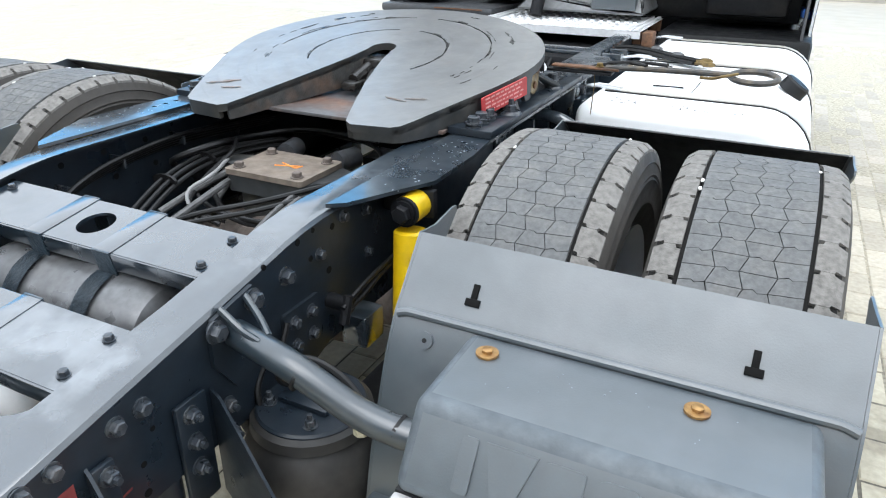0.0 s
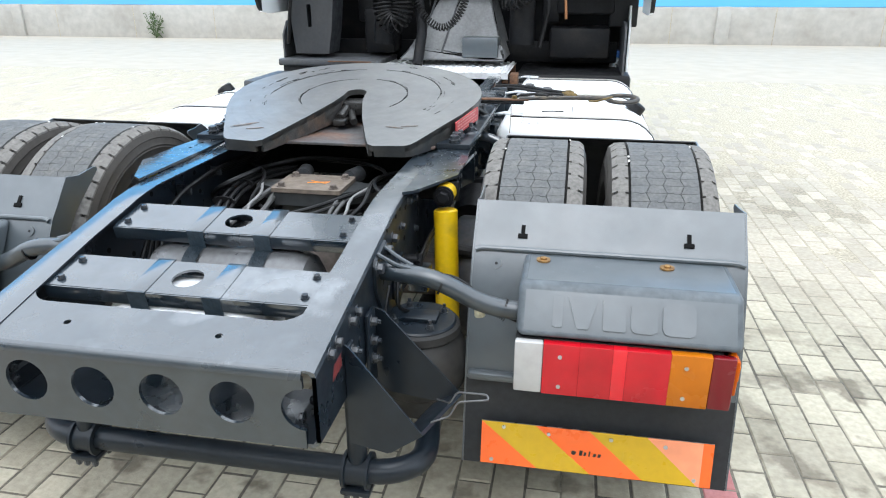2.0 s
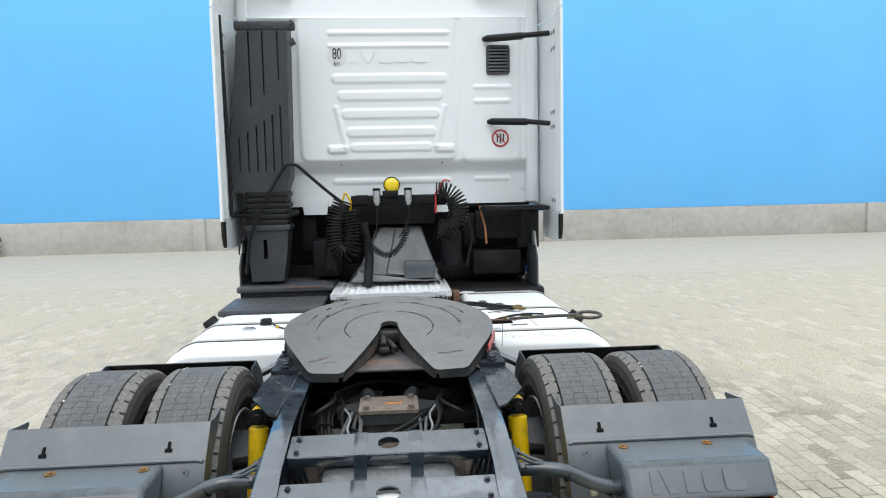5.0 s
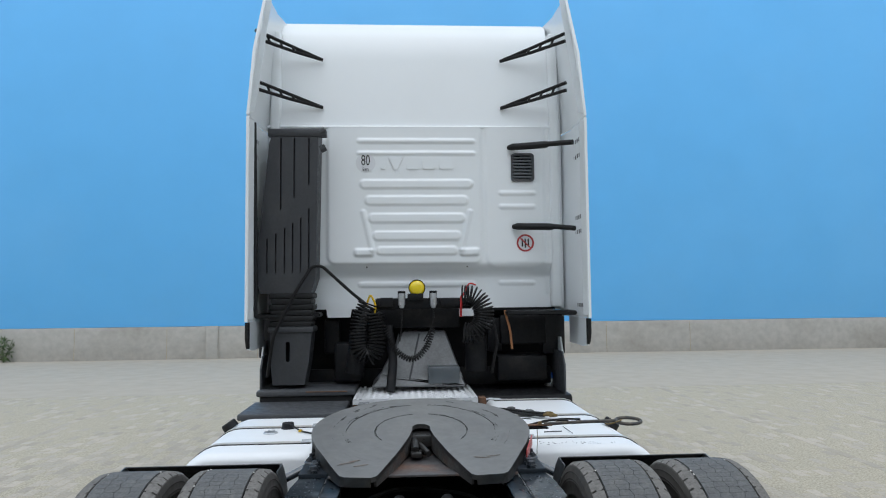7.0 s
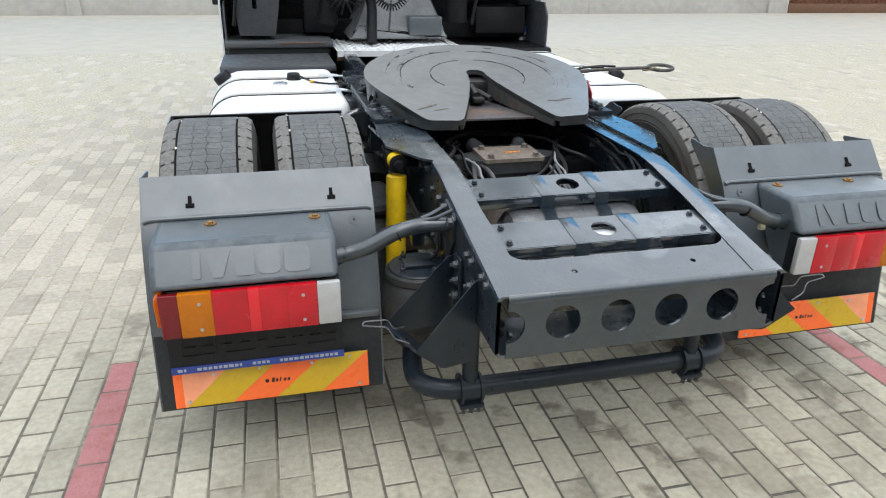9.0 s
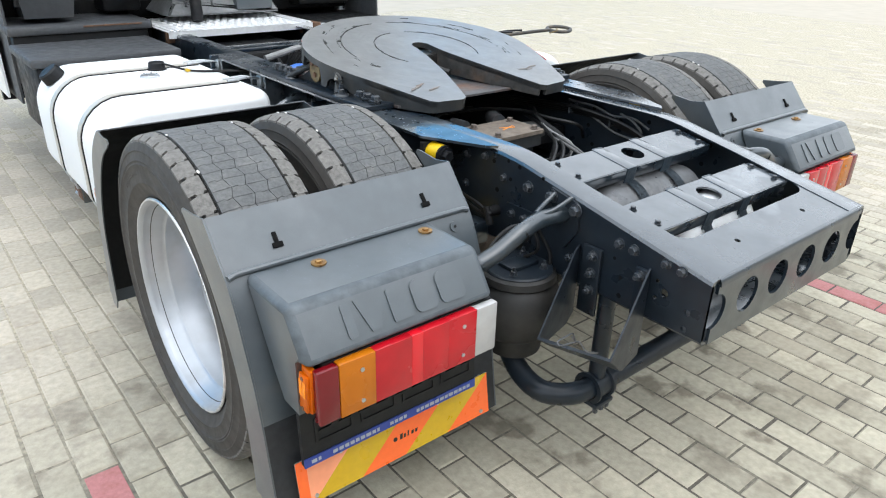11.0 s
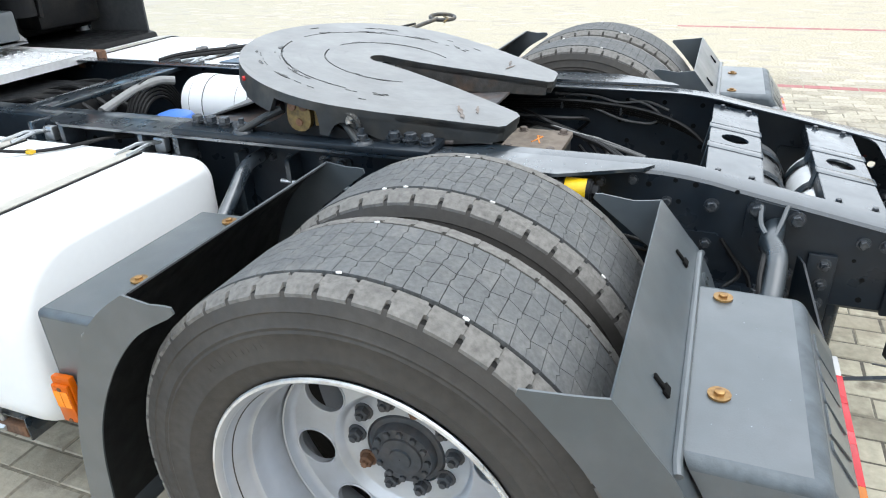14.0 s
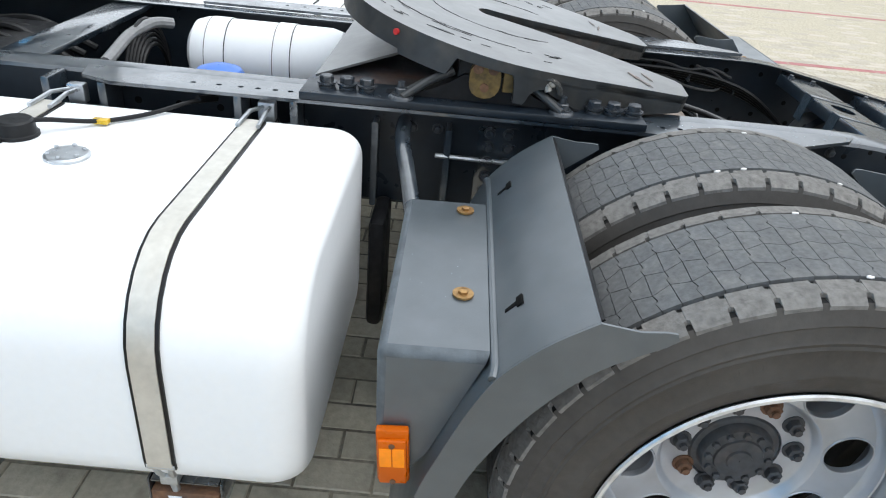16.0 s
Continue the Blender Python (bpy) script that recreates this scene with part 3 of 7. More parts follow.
STEEL_DARK = material("dull_tank_steel", (0.12, 0.122, 0.126), 0.34, metal=0.45, grain=0.25, stain=(0.10, 0.093, 0.085), stain_amount=0.7, stain_size=10)
cross_member(-0.553, 0.13, 0.809, STEEL_DARK, 0.655, -0.602, 0.098, 0.238)
cross_member(-0.820, 0.13, 0.762, ALU, 0.650, -0.800, 0.094, 0.20)
bm = B()
box(bm, -0.39, 0.39, 1.62, 1.74, 0.822, 0.84, 0.004)
part("front_cross_member", bm, PAINT, truck, "dark sheet cross member between the rails")
for y0, y1, z0, z1 in ((0.05, 0.13, 0.64, 0.70), (0.75, 0.85, 0.58, 0.80)):
    bm = B()
    box(bm, -0.39, 0.39, y0, y1, z0, z1, 0.01)
    part("mid_cross_member", bm, BLACK, truck)

# tail bracket wings: two triangular plates joined by a sloping web on each rail
for s in (1, -1):
    bm = B()
    rear = [(0.402, 0.690), (0.412, 0.685), (0.575, 0.518), (0.493, 0.447), (0.402, 0.447)]
    plate(bm, [(s * u, v) for u, v in rear], at_y(-0.930), 0.005)
    for v in bm.verts:
        v.co.y -= (abs(v.co.x) - 0.405) * 0.244
    wing = part("bracket_wing", bm, PAINT_SHADED, truck, "dark folded steel bracket wing beside the tail")
    bm = B()
    front = [(0.402, 0.672), (0.43, 0.668), (0.628, 0.508), (0.57, 0.47), (0.444, 0.453), (0.402, 0.47)]
    plate(bm, [(s * u, v) for u, v in front], at_y(-0.713), 0.005)
    for v in bm.verts:
        v.co.y -= (abs(v.co.x) - 0.405) * 0.36
    part("front_plate", bm, PAINT_SHADED, wing)
    bm = B()
    ridge = [(0.628, -0.792, 0.508), (0.627, -0.80, 0.508), (0.576, -0.970, 0.517), (0.500, -0.952, 0.449), (0.56, -0.768, 0.452)]
    hi = [bm.verts.new((s * x, y, z)) for x, y, z in ridge]
    lo = [bm.verts.new((s * (x - 0.005), y, z + 0.006)) for x, y, z in ridge]
    bm.faces.new(hi)
    bm.faces.new(lo)
    for i in range(5):
        bm.faces.new((hi[i], hi[(i + 1) % 5], lo[(i + 1) % 5], lo[i]))
    part("wing_web", bm, PAINT_SHADED, wing)
    for y0, y1, z0, z1 in ((-0.787, -0.728, 0.490, 0.685), (-0.926, -0.892, 0.553, 0.685)):
        bm = B()
        box(bm, min(s * 0.402, s * 0.412), max(s * 0.402, s * 0.412), y0, y1, z0, z1, 0.003)
        part("fixing_strip", bm, PAINT_SHADED, wing)
    bolts("wing_bolt", [((s * 0.412, y, z), "x" if s > 0 else "-x", 0.011, 0.012, True, 0.008) for y, z in ((-0.763, 0.662), (-0.763, 0.613), (-0.763, 0.565), (-0.69, 0.63), (-0.69, 0.577), (-0.906, 0.665))], BOLT, wing)
    bm = B()
    tube(bm, [(s * 0.585, -0.86, 0.535), (s * 0.62, -0.90, 0.555), (s * 0.635, -0.90, 0.585), (s * 0.70, -0.91, 0.592), (s * 0.705, -0.92, 0.586), (s * 0.64, -0.925, 0.577), (s * 0.625, -0.935, 0.547), (s * 0.585, -0.94, 0.53)], 0.0021, 6, bend=0.010)
    part("wire_clip", bm, STEEL_DARK, wing, "bent bright steel wire clip")

# rear underrun bar hung on two clamps
BAR_Y, BAR_Z = -0.797, 0.263
bm = B()
tube(bm, [(-0.50, -0.56, 0.33), (-0.52, -0.64, 0.275), (-0.525, -0.74, BAR_Z), (-0.45, BAR_Y, BAR_Z), (0.45, BAR_Y, BAR_Z), (0.525, -0.74, BAR_Z), (0.52, -0.64, 0.275), (0.50, -0.56, 0.33)], 0.031, 20, bend=0.07)
# shaded paint copy, so the low bar looks dark
bar = part("underrun_bar", bm, PAINT_SHADED, truck, "dark painted tubular underrun bar with bent ends")
for s in (1, -1):
    c = s * 0.372
    bm = B()
    lathe(bm, [(0.0325, -0.034), (0.047, -0.034), (0.047, -0.026), (0.039, -0.024), (0.039, 0.024), (0.047, 0.026), (0.047, 0.034), (0.0325, 0.034), (0.0325, -0.034)], (c, BAR_Y, BAR_Z), "x", 28)
    box(bm, c - 0.038, c + 0.038, BAR_Y - 0.04, BAR_Y + 0.04, 0.212, 0.226, 0.004)
    clamp = part("clamp", bm, PAINT_SHADED, bar)
    bolts("clamp_bolt", [((c + dx, BAR_Y + dy, 0.212), "-z", 0.008, 0.018) for dx in (-0.024, 0.0, 0.024) for dy in (-0.028, 0.028)], BOLT, clamp)
    bm = B()
    tube(bm, [(c, BAR_Y, 0.295), (c, BAR_Y, 0.555)], 0.024, 16)
    part("hanger_tube", bm, PAINT_SHADED, bar)

# mudguard carrier arms: bent tubes on bolted plates
for s in (1, -1):
    ax = "x" if s > 0 else "-x"
    bm = B()
    tube(bm, [(s * 0.412, -0.652, 0.741), (s * 0.47, -0.672, 0.748), (s * 0.548, -0.690, 0.747), (s * 0.652, -0.680, 0.690), (s * 0.715, -0.670, 0.672), (s * 0.80, -0.66, 0.668)], 0.0225, 18, bend=0.04)
    arm = part("mudguard_arm", bm, PAINT_DIMMED, truck, "bent grey tube carrying the mudguard")
    bm = B()
    plate(bm, [(-0.70, 0.705), (-0.69, 0.69), (-0.66, 0.645), (-0.63, 0.645), (-0.60, 0.69), (-0.585, 0.705), (-0.585, 0.785), (-0.60, 0.80), (-0.69, 0.782), (-0.70, 0.77)], at_x(s * 0.401), s * 0.008)
    part("arm_plate", bm, PAINT_SHADED, arm)
    for y in (-0.682, -0.628):
        bm = B()
        tube(bm, [(s * 0.405, y + 0.012, 0.790), (s * 0.455, y + 0.25 * (-0.668 - y), 0.768), (s * 0.490, -0.674 + 0.35 * (y + 0.655), 0.764)], 0.0058, 8, bend=0.02)
        part("arm_rib", bm, PAINT_DIMMED, arm)
    bolts("arm_bolt", [((s * 0.409, y, z), ax, 0.014, 0.014) for y, z in ((-0.605, 0.777), (-0.690, 0.763))], BOLT, arm)
    bm = B()
    tube(bm, [(s * 0.47, -0.655, 0.735), (s * 0.52, -0.665, 0.735), (s * 0.57, -0.662, 0.748), (s * 0.62, -0.655, 0.722), (s * 0.66, -0.662, 0.676), (s * 0.74, -0.67, 0.646)], 0.006, 8, bend=0.03)
    if s > 0:
        for k in range(26):
            t = k / 25
            p = Vector((0.60 + 0.11 * t, -0.653 - 0.014 * t, 0.708 - 0.06 * t))
            d = Vector((0.11, -0.014, -0.06)).normalized()
            tube(bm, [p - d * 0.0012, p + d * 0.0012], 0.0085, 9)
    part("arm_cable", bm, CABLE, arm, "black cable tied along the arm")
    if s > 0:
        bm = B()
        tube(bm, [(0.648, -0.672, 0.695), (0.652, -0.673, 0.652)], 0.013, 8)
        part("tape", bm, material("masking_tape", (0.45, 0.42, 0.30), 0.7, grain=0.4, grain_size=90), arm)
    for x, y, z in ((0.56, -0.688, 0.733), (0.705, -0.669, 0.676)):
        bm = B()
        tube(bm, [(s * x, y, z), (s * (x + 0.005), y, z - 0.002)], 0.0245, 16)
        part("cable_tie", bm, CABLE, arm)
    if s < 0:  # this arm leaves its plate a little further forward
        for ob in [arm] + [c for c in arm.children if not c.name.startswith(("arm_plate", "arm_bolt"))]:
            for v in ob.data.vertices:
                k = min(1.0, max(0.0, (-v.co.x - 0.40) / 0.09)) * min(1.0, max(0.0, (0.80 + v.co.x) / 0.10))
                v.co.y += 0.040 * k
                v.co.z -= 0.010 * k
# small bracket plates and hanger boxes on the web
for s in (1, -1):
    ax = "x" if s > 0 else "-x"
    bm = B()
    plate(bm, rounded(-0.535, -0.43, 0.605, 0.705, 0.008), at_x(s * 0.401), s * 0.007)
    web = part("web_bracket", bm, PAINT_SHADED, truck)
    bolts("bracket_bolt", [((s * 0.408, y, z), ax, 0.010, 0.010) for y in (-0.508, -0.459) for z in (0.632, 0.679)], BOLT, web)
    bm = B()
    plate(bm, rounded(-0.86, -0.70, 0.575, 0.68, 0.01), at_x(s * 0.3915), -s * 0.008)
    part("inner_bracket", bm, PAINT_SHADED, web)
    bm = B()
    box(bm, min(s * 0.401, s * 0.46), max(s * 0.401, s * 0.46), -0.36, -0.29, 0.55, 0.62, 0.006)
    part("bump_stop", bm, PAINT, web)
    bm = B()
    tube(bm, [(s * 0.40, -0.39, 0.665), (s * 0.45, -0.39, 0.665)], 0.016, 12)
    tube(bm, [(s * 0.445, -0.41, 0.635), (s * 0.445, -0.39, 0.685)], 0.010, 8)
    valve = part("valve", bm, BLACK, truck, "small black pneumatic valve with pipes")
    for dz in (0.0, 0.012):
        bm = B()
        tube(bm, [(s * 0.445, -0.41, 0.655 + dz), (s * 0.45, -0.35, 0.665 + 2 * dz), (s * 0.45, -0.28, 0.685 + dz), (s * 0.46, -0.22, 0.70 + dz)], 0.005, 8, bend=0.02)
        part("valve_pipe", bm, CABLE, valve)
    # lower arm near the air spring
    bm = B()
    tube(bm, [(s * 0.36, -0.60, 0.56), (s * 0.36, -0.55, 0.42), (s * 0.40, -0.45, 0.33)], 0.03, 12, bend=0.05)
    box(bm, s * 0.40 - 0.05, s * 0.40 + 0.05, -0.60, 0.45, 0.30, 0.36, 0.02)
    part("suspension_arm", bm, BLACK, truck, "black trailing suspension arm")

# dampers
for s in (1, -1):
    bm = B()
    top, low = Vector((s * 0.485, -0.213, 0.808)), Vector((s * 0.505, -0.275, 0.36))
    d = (low - top).normalized()
    tube(bm, [top + d * 0.045, top + d * 0.05, top + d * 0.40], [0.030, 0.036, 0.036], 24)
    tube(bm, [(top.x, top.y - 0.024, top.z), (top.x, top.y + 0.026, top.z)], 0.030, 20)
    damper = part("shock_absorber", bm, YELLOW, truck, "bright yellow shock absorber")
    bm = B()
    z = top.z
    tube(bm, [(top.x, -0.17, z), (top.x, -0.262, z)], 0.012, 12)
    tube(bm, [(top.x, -0.2375, z), (top.x, -0.246, z)], 0.0305, 18)
    bolt(bm, (top.x, -0.246, z), "-y", 0.019, 0.015)
    box(bm, min(s * 0.401, s * 0.52), max(s * 0.401, s * 0.52), -0.185, -0.165, z - 0.03, z + 0.03, 0.004)
    part("damper_pin", bm, BLACK, damper)
    bm = B()
    tube(bm, [top + d * 0.40, low + d * 0.06], 0.018, 12)
    part("damper_rod", bm, BLACK, damper)

# air springs on the axle, and the axle itself
for s in (1, -1):
    bm = B()
    prof = [(0.001, 0.25), (0.095, 0.25), (0.105, 0.243), (0.108, 0.225), (0.100, 0.218), (0.112, 0.205), (0.125, 0.17), (0.127, 0.12), (0.118, 0.08), (0.10, 0.06), (0.085, 0.05), (0.08, 0.0), (0.001, 0.0)]
    lathe(bm, prof, (s * 0.482, -0.57, 0.325), "z", 40)
    spring = part("air_spring", bm, material("dusty_bellows_rubber", (0.019, 0.0185, 0.018), 0.6, grain=0.2, stain=(0.048, 0.043, 0.038), stain_amount=0.6, stain_size=9), truck, "dusty black rubber air spring bellows")
    bm = B()
    lathe(bm, [(0.001, 0.256), (0.092, 0.256), (0.096, 0.252), (0.096, 0.248)], (s * 0.482, -0.57, 0.325), "z", 40)
    top_plate = part("spring_plate", bm, PAINT_SHADED, spring, "dusty round top plate with studs")
    bm = B()
    box(bm, s * 0.482 - 0.05, s * 0.482 + 0.05, -0.60, -0.54, 0.579, 0.592, 0.004)
    part("spring_bracket", bm, PAINT_SHADED, spring)
    bolts("stud", [((s * 0.482 + 0.07 * math.cos(a * 1.57 + 0.6), -0.57 + 0.07 * math.sin(a * 1.57 + 0.6), 0.581), "z", 0.009, 0.012, True, 0.01) for a in range(4)], BOLT, top_plate)
    bm = B()
    tube(bm, [(s * 0.40, -0.56, 0.66), (s * 0.40, -0.62, 0.60), (s * 0.43, -0.62, 0.54), (s * 0.40, -0.58, 0.50)], 0.006, 8, bend=0.04)
    part("air_pipe", bm, CABLE, spring)
    bm = B()
    tube(bm, [(s * 0.42, -0.54, 0.70), (s * 0.43, -0.60, 0.62), (s * 0.45, -0.56, 0.59)], 0.005, 8, bend=0.04)
    part("air_pipe", bm, CABLE, spring)
bm = B()
tube(bm, [(-1.0, 0, AXLE), (-0.30, 0, AXLE), (-0.2, 0, AXLE), (0.2, 0, AXLE), (0.30, 0, AXLE), (1.0, 0, AXLE)], [0.065, 0.075, 0.15, 0.15, 0.075, 0.065], 24)
lathe(bm, [(0.001, -0.20), (0.10, -0.19), (0.165, -0.12), (0.18, 0.0), (0.16, 0.12), (0.09, 0.25), (0.06, 0.45), (0.001, 0.46)], (0, 0, AXLE + 0.01), "y", 36)
axle = part("drive_axle", bm, DUSTRUST, truck, "dusty rust-brown drive axle casing")
bm = B()
box(bm, -0.11, 0.10, -0.06, 0.10, 0.60, 0.735, 0.02)
tube(bm, [(-0.12, 0.02, 0.62), (-0.36, 0.45, 0.66)], 0.035, 12)
tube(bm, [(0.11, 0.02, 0.62), (0.36, 0.45, 0.66)], 0.035, 12)
part("stay_joint", bm, RIMWALL, axle)
bm = B()
plate(bm, rounded(-0.125, 0.115, -0.088, 0.095, 0.012), at_z(0.745), 0.014)
stay = part("stay_plate", bm, material("dusty_brown_plate", (0.165, 0.135, 0.108), 0.8, grain=0.3, grain_size=40, stain=(0.10, 0.075, 0.058), stain_amount=0.8, stain_size=14, bump=0.2), axle, "dusty rust-brown plate with four bolts")
bm = B()
plate(bm, [(-0.115, -0.082), (0.105, -0.082), (0.125, -0.045), (0.16, -0.02), (0.215, 0.0), (0.215, 0.05), (0.11, 0.09), (-0.11, 0.09), (-0.215, 0.05), (-0.215, 0.0), (-0.16, -0.02), (-0.13, -0.045)], at_z(0.700), 0.044)
part("stay_yoke", bm, RIMWALL, axle, "greasy black yoke under the plate")
bolts("stay_bolt", [((x, y, 0.759), "z", 0.012, 0.012) for x in (-0.095, 0.085) for y in (-0.062, 0.066)], DUSTRUST, stay)
bm = B()
for a, b in (((-0.035, -0.012), (0.030, 0.010)), ((-0.030, 0.014), (0.026, -0.008)), ((0.026, -0.008), (0.034, 0.012))):
    tube(bm, [(a[0] + 0.012, a[1], 0.7597), (b[0] + 0.012, b[1], 0.7597)], 0.0022, 6)
part("chalk_mark", bm, material("orange_chalk", (0.70, 0.25, 0.05), 0.9, grain=0.4), axle)
for s in (1, -1):
    bm = B()
    tube(bm, [(s * 0.085 - 0.005, 0.118, 0.745), (s * 0.10, 0.180, 0.747)], 0.028, 18)
    part("stay_bush", bm, HUBGREY, axle, "dull grey steel bush")
rnd = random.Random(4)
for k in range(4):
    a = rnd.uniform(-0.02, 0.02)
    s = -1 if k % 2 else 1
    bm = B()
    tube(bm, [(s * 0.06, -0.16 - 0.01 * k, 0.655), (s * (0.16 + a), -0.20 + a, 0.69), (s * (0.21 + a), -0.10, 0.73 + a), (s * (0.20 + a), 0.03, 0.77), (s * (0.26 + a), 0.10, 0.78), (s * 0.33, 0.2, 0.76)], 0.0045 + 0.0015 * (k % 3 == 0), 8, bend=0.06)
    part("brake_hose", bm, CABLE, axle, "black hose over the axle")
    bm = B()
    tube(bm, [(s * (0.20 + a), -0.12 + a, 0.70), (s * 0.10, -0.19 - a, 0.685), (-s * 0.05, -0.17 + a, 0.68 + a), (-s * 0.16, -0.10, 0.70)], 0.006, 8, bend=0.05)
    part("brake_hose", bm, CABLE, axle, "black hose over the axle")
for s in (1, -1):
    bm = B()
    tube(bm, [(s * 0.12, -0.20, 0.66), (s * 0.17, -0.19, 0.72), (s * 0.15, -0.10, 0.74), (s * 0.19, 0.0, 0.75)], 0.005, 8, bend=0.05)
    part("grey_hose", bm, GREYHOSE, axle, "grey hose over the axle")
for k in range(2):
    a, s = rnd.uniform(-0.025, 0.025), -1 if k % 2 else 1
    bm = B()
    tube(bm, [(s * 0.38, -0.05 + 0.05 * k, 0.70 + a), (s * (0.30 + a), -0.10 + a, 0.76), (s * (0.22 + a), -0.02, 0.795 + a), (s * (0.25 + a), 0.12, 0.77), (s * 0.12, 0.24, 0.79 + a), (-s * 0.10, 0.30, 0.76)], 0.0065 + 0.002 * (k % 2), 8, bend=0.07)
    part("brake_hose", bm, CABLE, axle, "black hose over the axle")
# tied bundle past the plate, a grey loop, and two lines crossing behind it
for k in range(5):
    dx, dz = 0.013 * (k - 2), 0.012 * (k % 2)
    bm = B()
    tube(bm, [(-0.225 + dx, -0.30, 0.675 + dz), (-0.252 + dx, -0.16, 0.722 + dz), (-0.258 + dx, -0.02, 0.742 + dz), (-0.222 + dx, 0.12, 0.745 + dz), (-0.165 + dx, 0.22, 0.742 + dz)], 0.0062, 8, bend=0.07)
    part("tied_hose", bm, CABLE, axle, "black hose tied into a bundle")
for y, z in ((-0.16, 0.728), (-0.02, 0.748)):
    bm = B()
    tube(bm, [(-0.255, y - 0.004, z), (-0.255, y + 0.004, z)], 0.040, 12)
    for v in bm.verts:
        v.co.z = z + (v.co.z - z) * 0.42
    part("hose_tie", bm, CABLE, axle)
for pts, r, m in (([(-0.150, -0.10, 0.675), (-0.140, -0.05, 0.715), (-0.128, -0.02, 0.728), (-0.112, -0.12, 0.722), (-0.122, -0.28, 0.685)], 0.0085, GREYPIPE), ([(-0.20, -0.24, 0.68), (-0.175, -0.12, 0.715), (-0.150, -0.02, 0.735)], 0.009, GREYPIPE),
                  ([(-0.10, -0.305, 0.695), (-0.03, -0.27, 0.722), (0.073, -0.19, 0.737), (0.180, -0.012, 0.748), (0.25, 0.15, 0.745)], 0.0065, CABLE), ([(-0.10, -0.32, 0.690), (-0.01, -0.285, 0.712), (0.09, -0.21, 0.727), (0.195, -0.03, 0.742), (0.262, 0.13, 0.742)], 0.0065, CABLE),
                  ([(0.116, -0.12, 0.738), (0.118, -0.20, 0.724), (0.122, -0.31, 0.69)], 0.006, GREYPIPE), ([(0.142, -0.13, 0.738), (0.136, -0.20, 0.724), (0.132, -0.31, 0.69)], 0.006, GREYPIPE)):
    bm = B()
    tube(bm, pts, r, 8, bend=0.06)
    part("crossing_hose", bm, m, axle, "hose over the axle casing")
# brake drums and chambers seen past the inner tyres
for s in (1, -1):
    bm = B()
    lathe(bm, [(0.001, -0.01), (0.20, -0.01), (0.205, 0.0), (0.205, 0.17), (0.12, 0.19), (0.001, 0.19)], (s * 0.50, 0, AXLE), "x", 36, sign=s)
    part("brake_drum", bm, HUBGREY, axle)
    bm = B()
    tube(bm, [(s * 0.50, 0.25, 0.56), (s * 0.50, 0.40, 0.60)], 0.08, 20)
    part("brake_chamber", bm, BLACK, axle)
    bm = B()
    tube(bm, [(s * 0.46, -0.16, 0.62), (s * 0.60, -0.16, 0.60)], 0.02, 10)
    part("slack_rod", bm, BLACK, axle)


# ---- wheels ----
R_TYRE = 0.468
SAG = 0.015  # the rims sit low in the loaded tyres


def finish(name, bm, mats, smooth):
    bmesh.ops.recalc_face_normals(bm, faces=bm.faces)
    me = bpy.data.meshes.new(name)
    bm.to_mesh(me)
    bm.free()
    for m in mats:
        me.materials.append(m)
    me.shade_smooth()
    me.set_sharp_from_angle(angle=radians(smooth))
    return me


def flatten(bm):
    """The tyre stands flat on the ground."""
    for v in bm.verts:
        if v.co.z < -AXLE + 0.004:
            v.co.z = -AXLE + 0.004


def tyre_mesh():
    """Carcass with shoulders and ribbed side walls."""
    bm = B()
    prof = [(0.288, 0.105), (0.303, 0.120), (0.314, 0.130), (0.328, 0.1375), (0.345, 0.1455), (0.350, 0.149), (0.356, 0.149), (0.360, 0.1475), (0.388, 0.1495), (0.392, 0.152), (0.396, 0.150), (0.401, 0.152), (0.405, 0.1495), (0.424, 0.147), (0.427, 0.1485), (0.431, 0.1465), (0.444, 0.1425), (0.456, 0.136)]
    rings = [(r, a) for r, a in prof] + [(0.4590, 0.10), (0.4600, 0.0), (0.4590, -0.10)] + [(r, -a) for r, a in prof[::-1]]
    np_ = len(prof)
    lathe(bm, rings, (0, 0, 0), "x", 96, [0] * (np_ - 1) + [1] * 4 + [0] * (np_ - 1))
    for v in bm.verts:
        v.co.z -= SAG * min(max((0.40 - math.hypot(v.co.y, v.co.z)) / 0.07, 0.0), 1.0)
    flatten(bm)
    return finish("tyre", bm, (RUBBER, GROOVE), 30)


def block(bm, pts, r0, r1, inset, mat):
    cx, ca = sum(p[0] for p in pts) / len(pts), sum(p[1] for p in pts) / len(pts)
    rows = []
    for r, k in ((r0, 1.0), (r1 - 0.0012, 1.0), (r1, 1 - inset)):
        ring = []
        for x, a in pts:
            rr = r - 0.10 * max(abs(x) - 0.10, 0) - 1.4 * max(abs(x) - 0.134, 0)
            ring.append(bm.verts.new((cx + (x - cx) * k, rr * math.sin(ca + (a - ca) * k), rr * math.cos(ca + (a - ca) * k))))
        rows.append(ring)
    m = len(pts)
    for p, q in zip(rows, rows[1:]):
        for i in range(m):
            bm.faces.new((p[i], p[(i + 1) % m], q[(i + 1) % m], q[i])).material_index = mat
    bm.faces.new(rows[-1]).material_index = mat


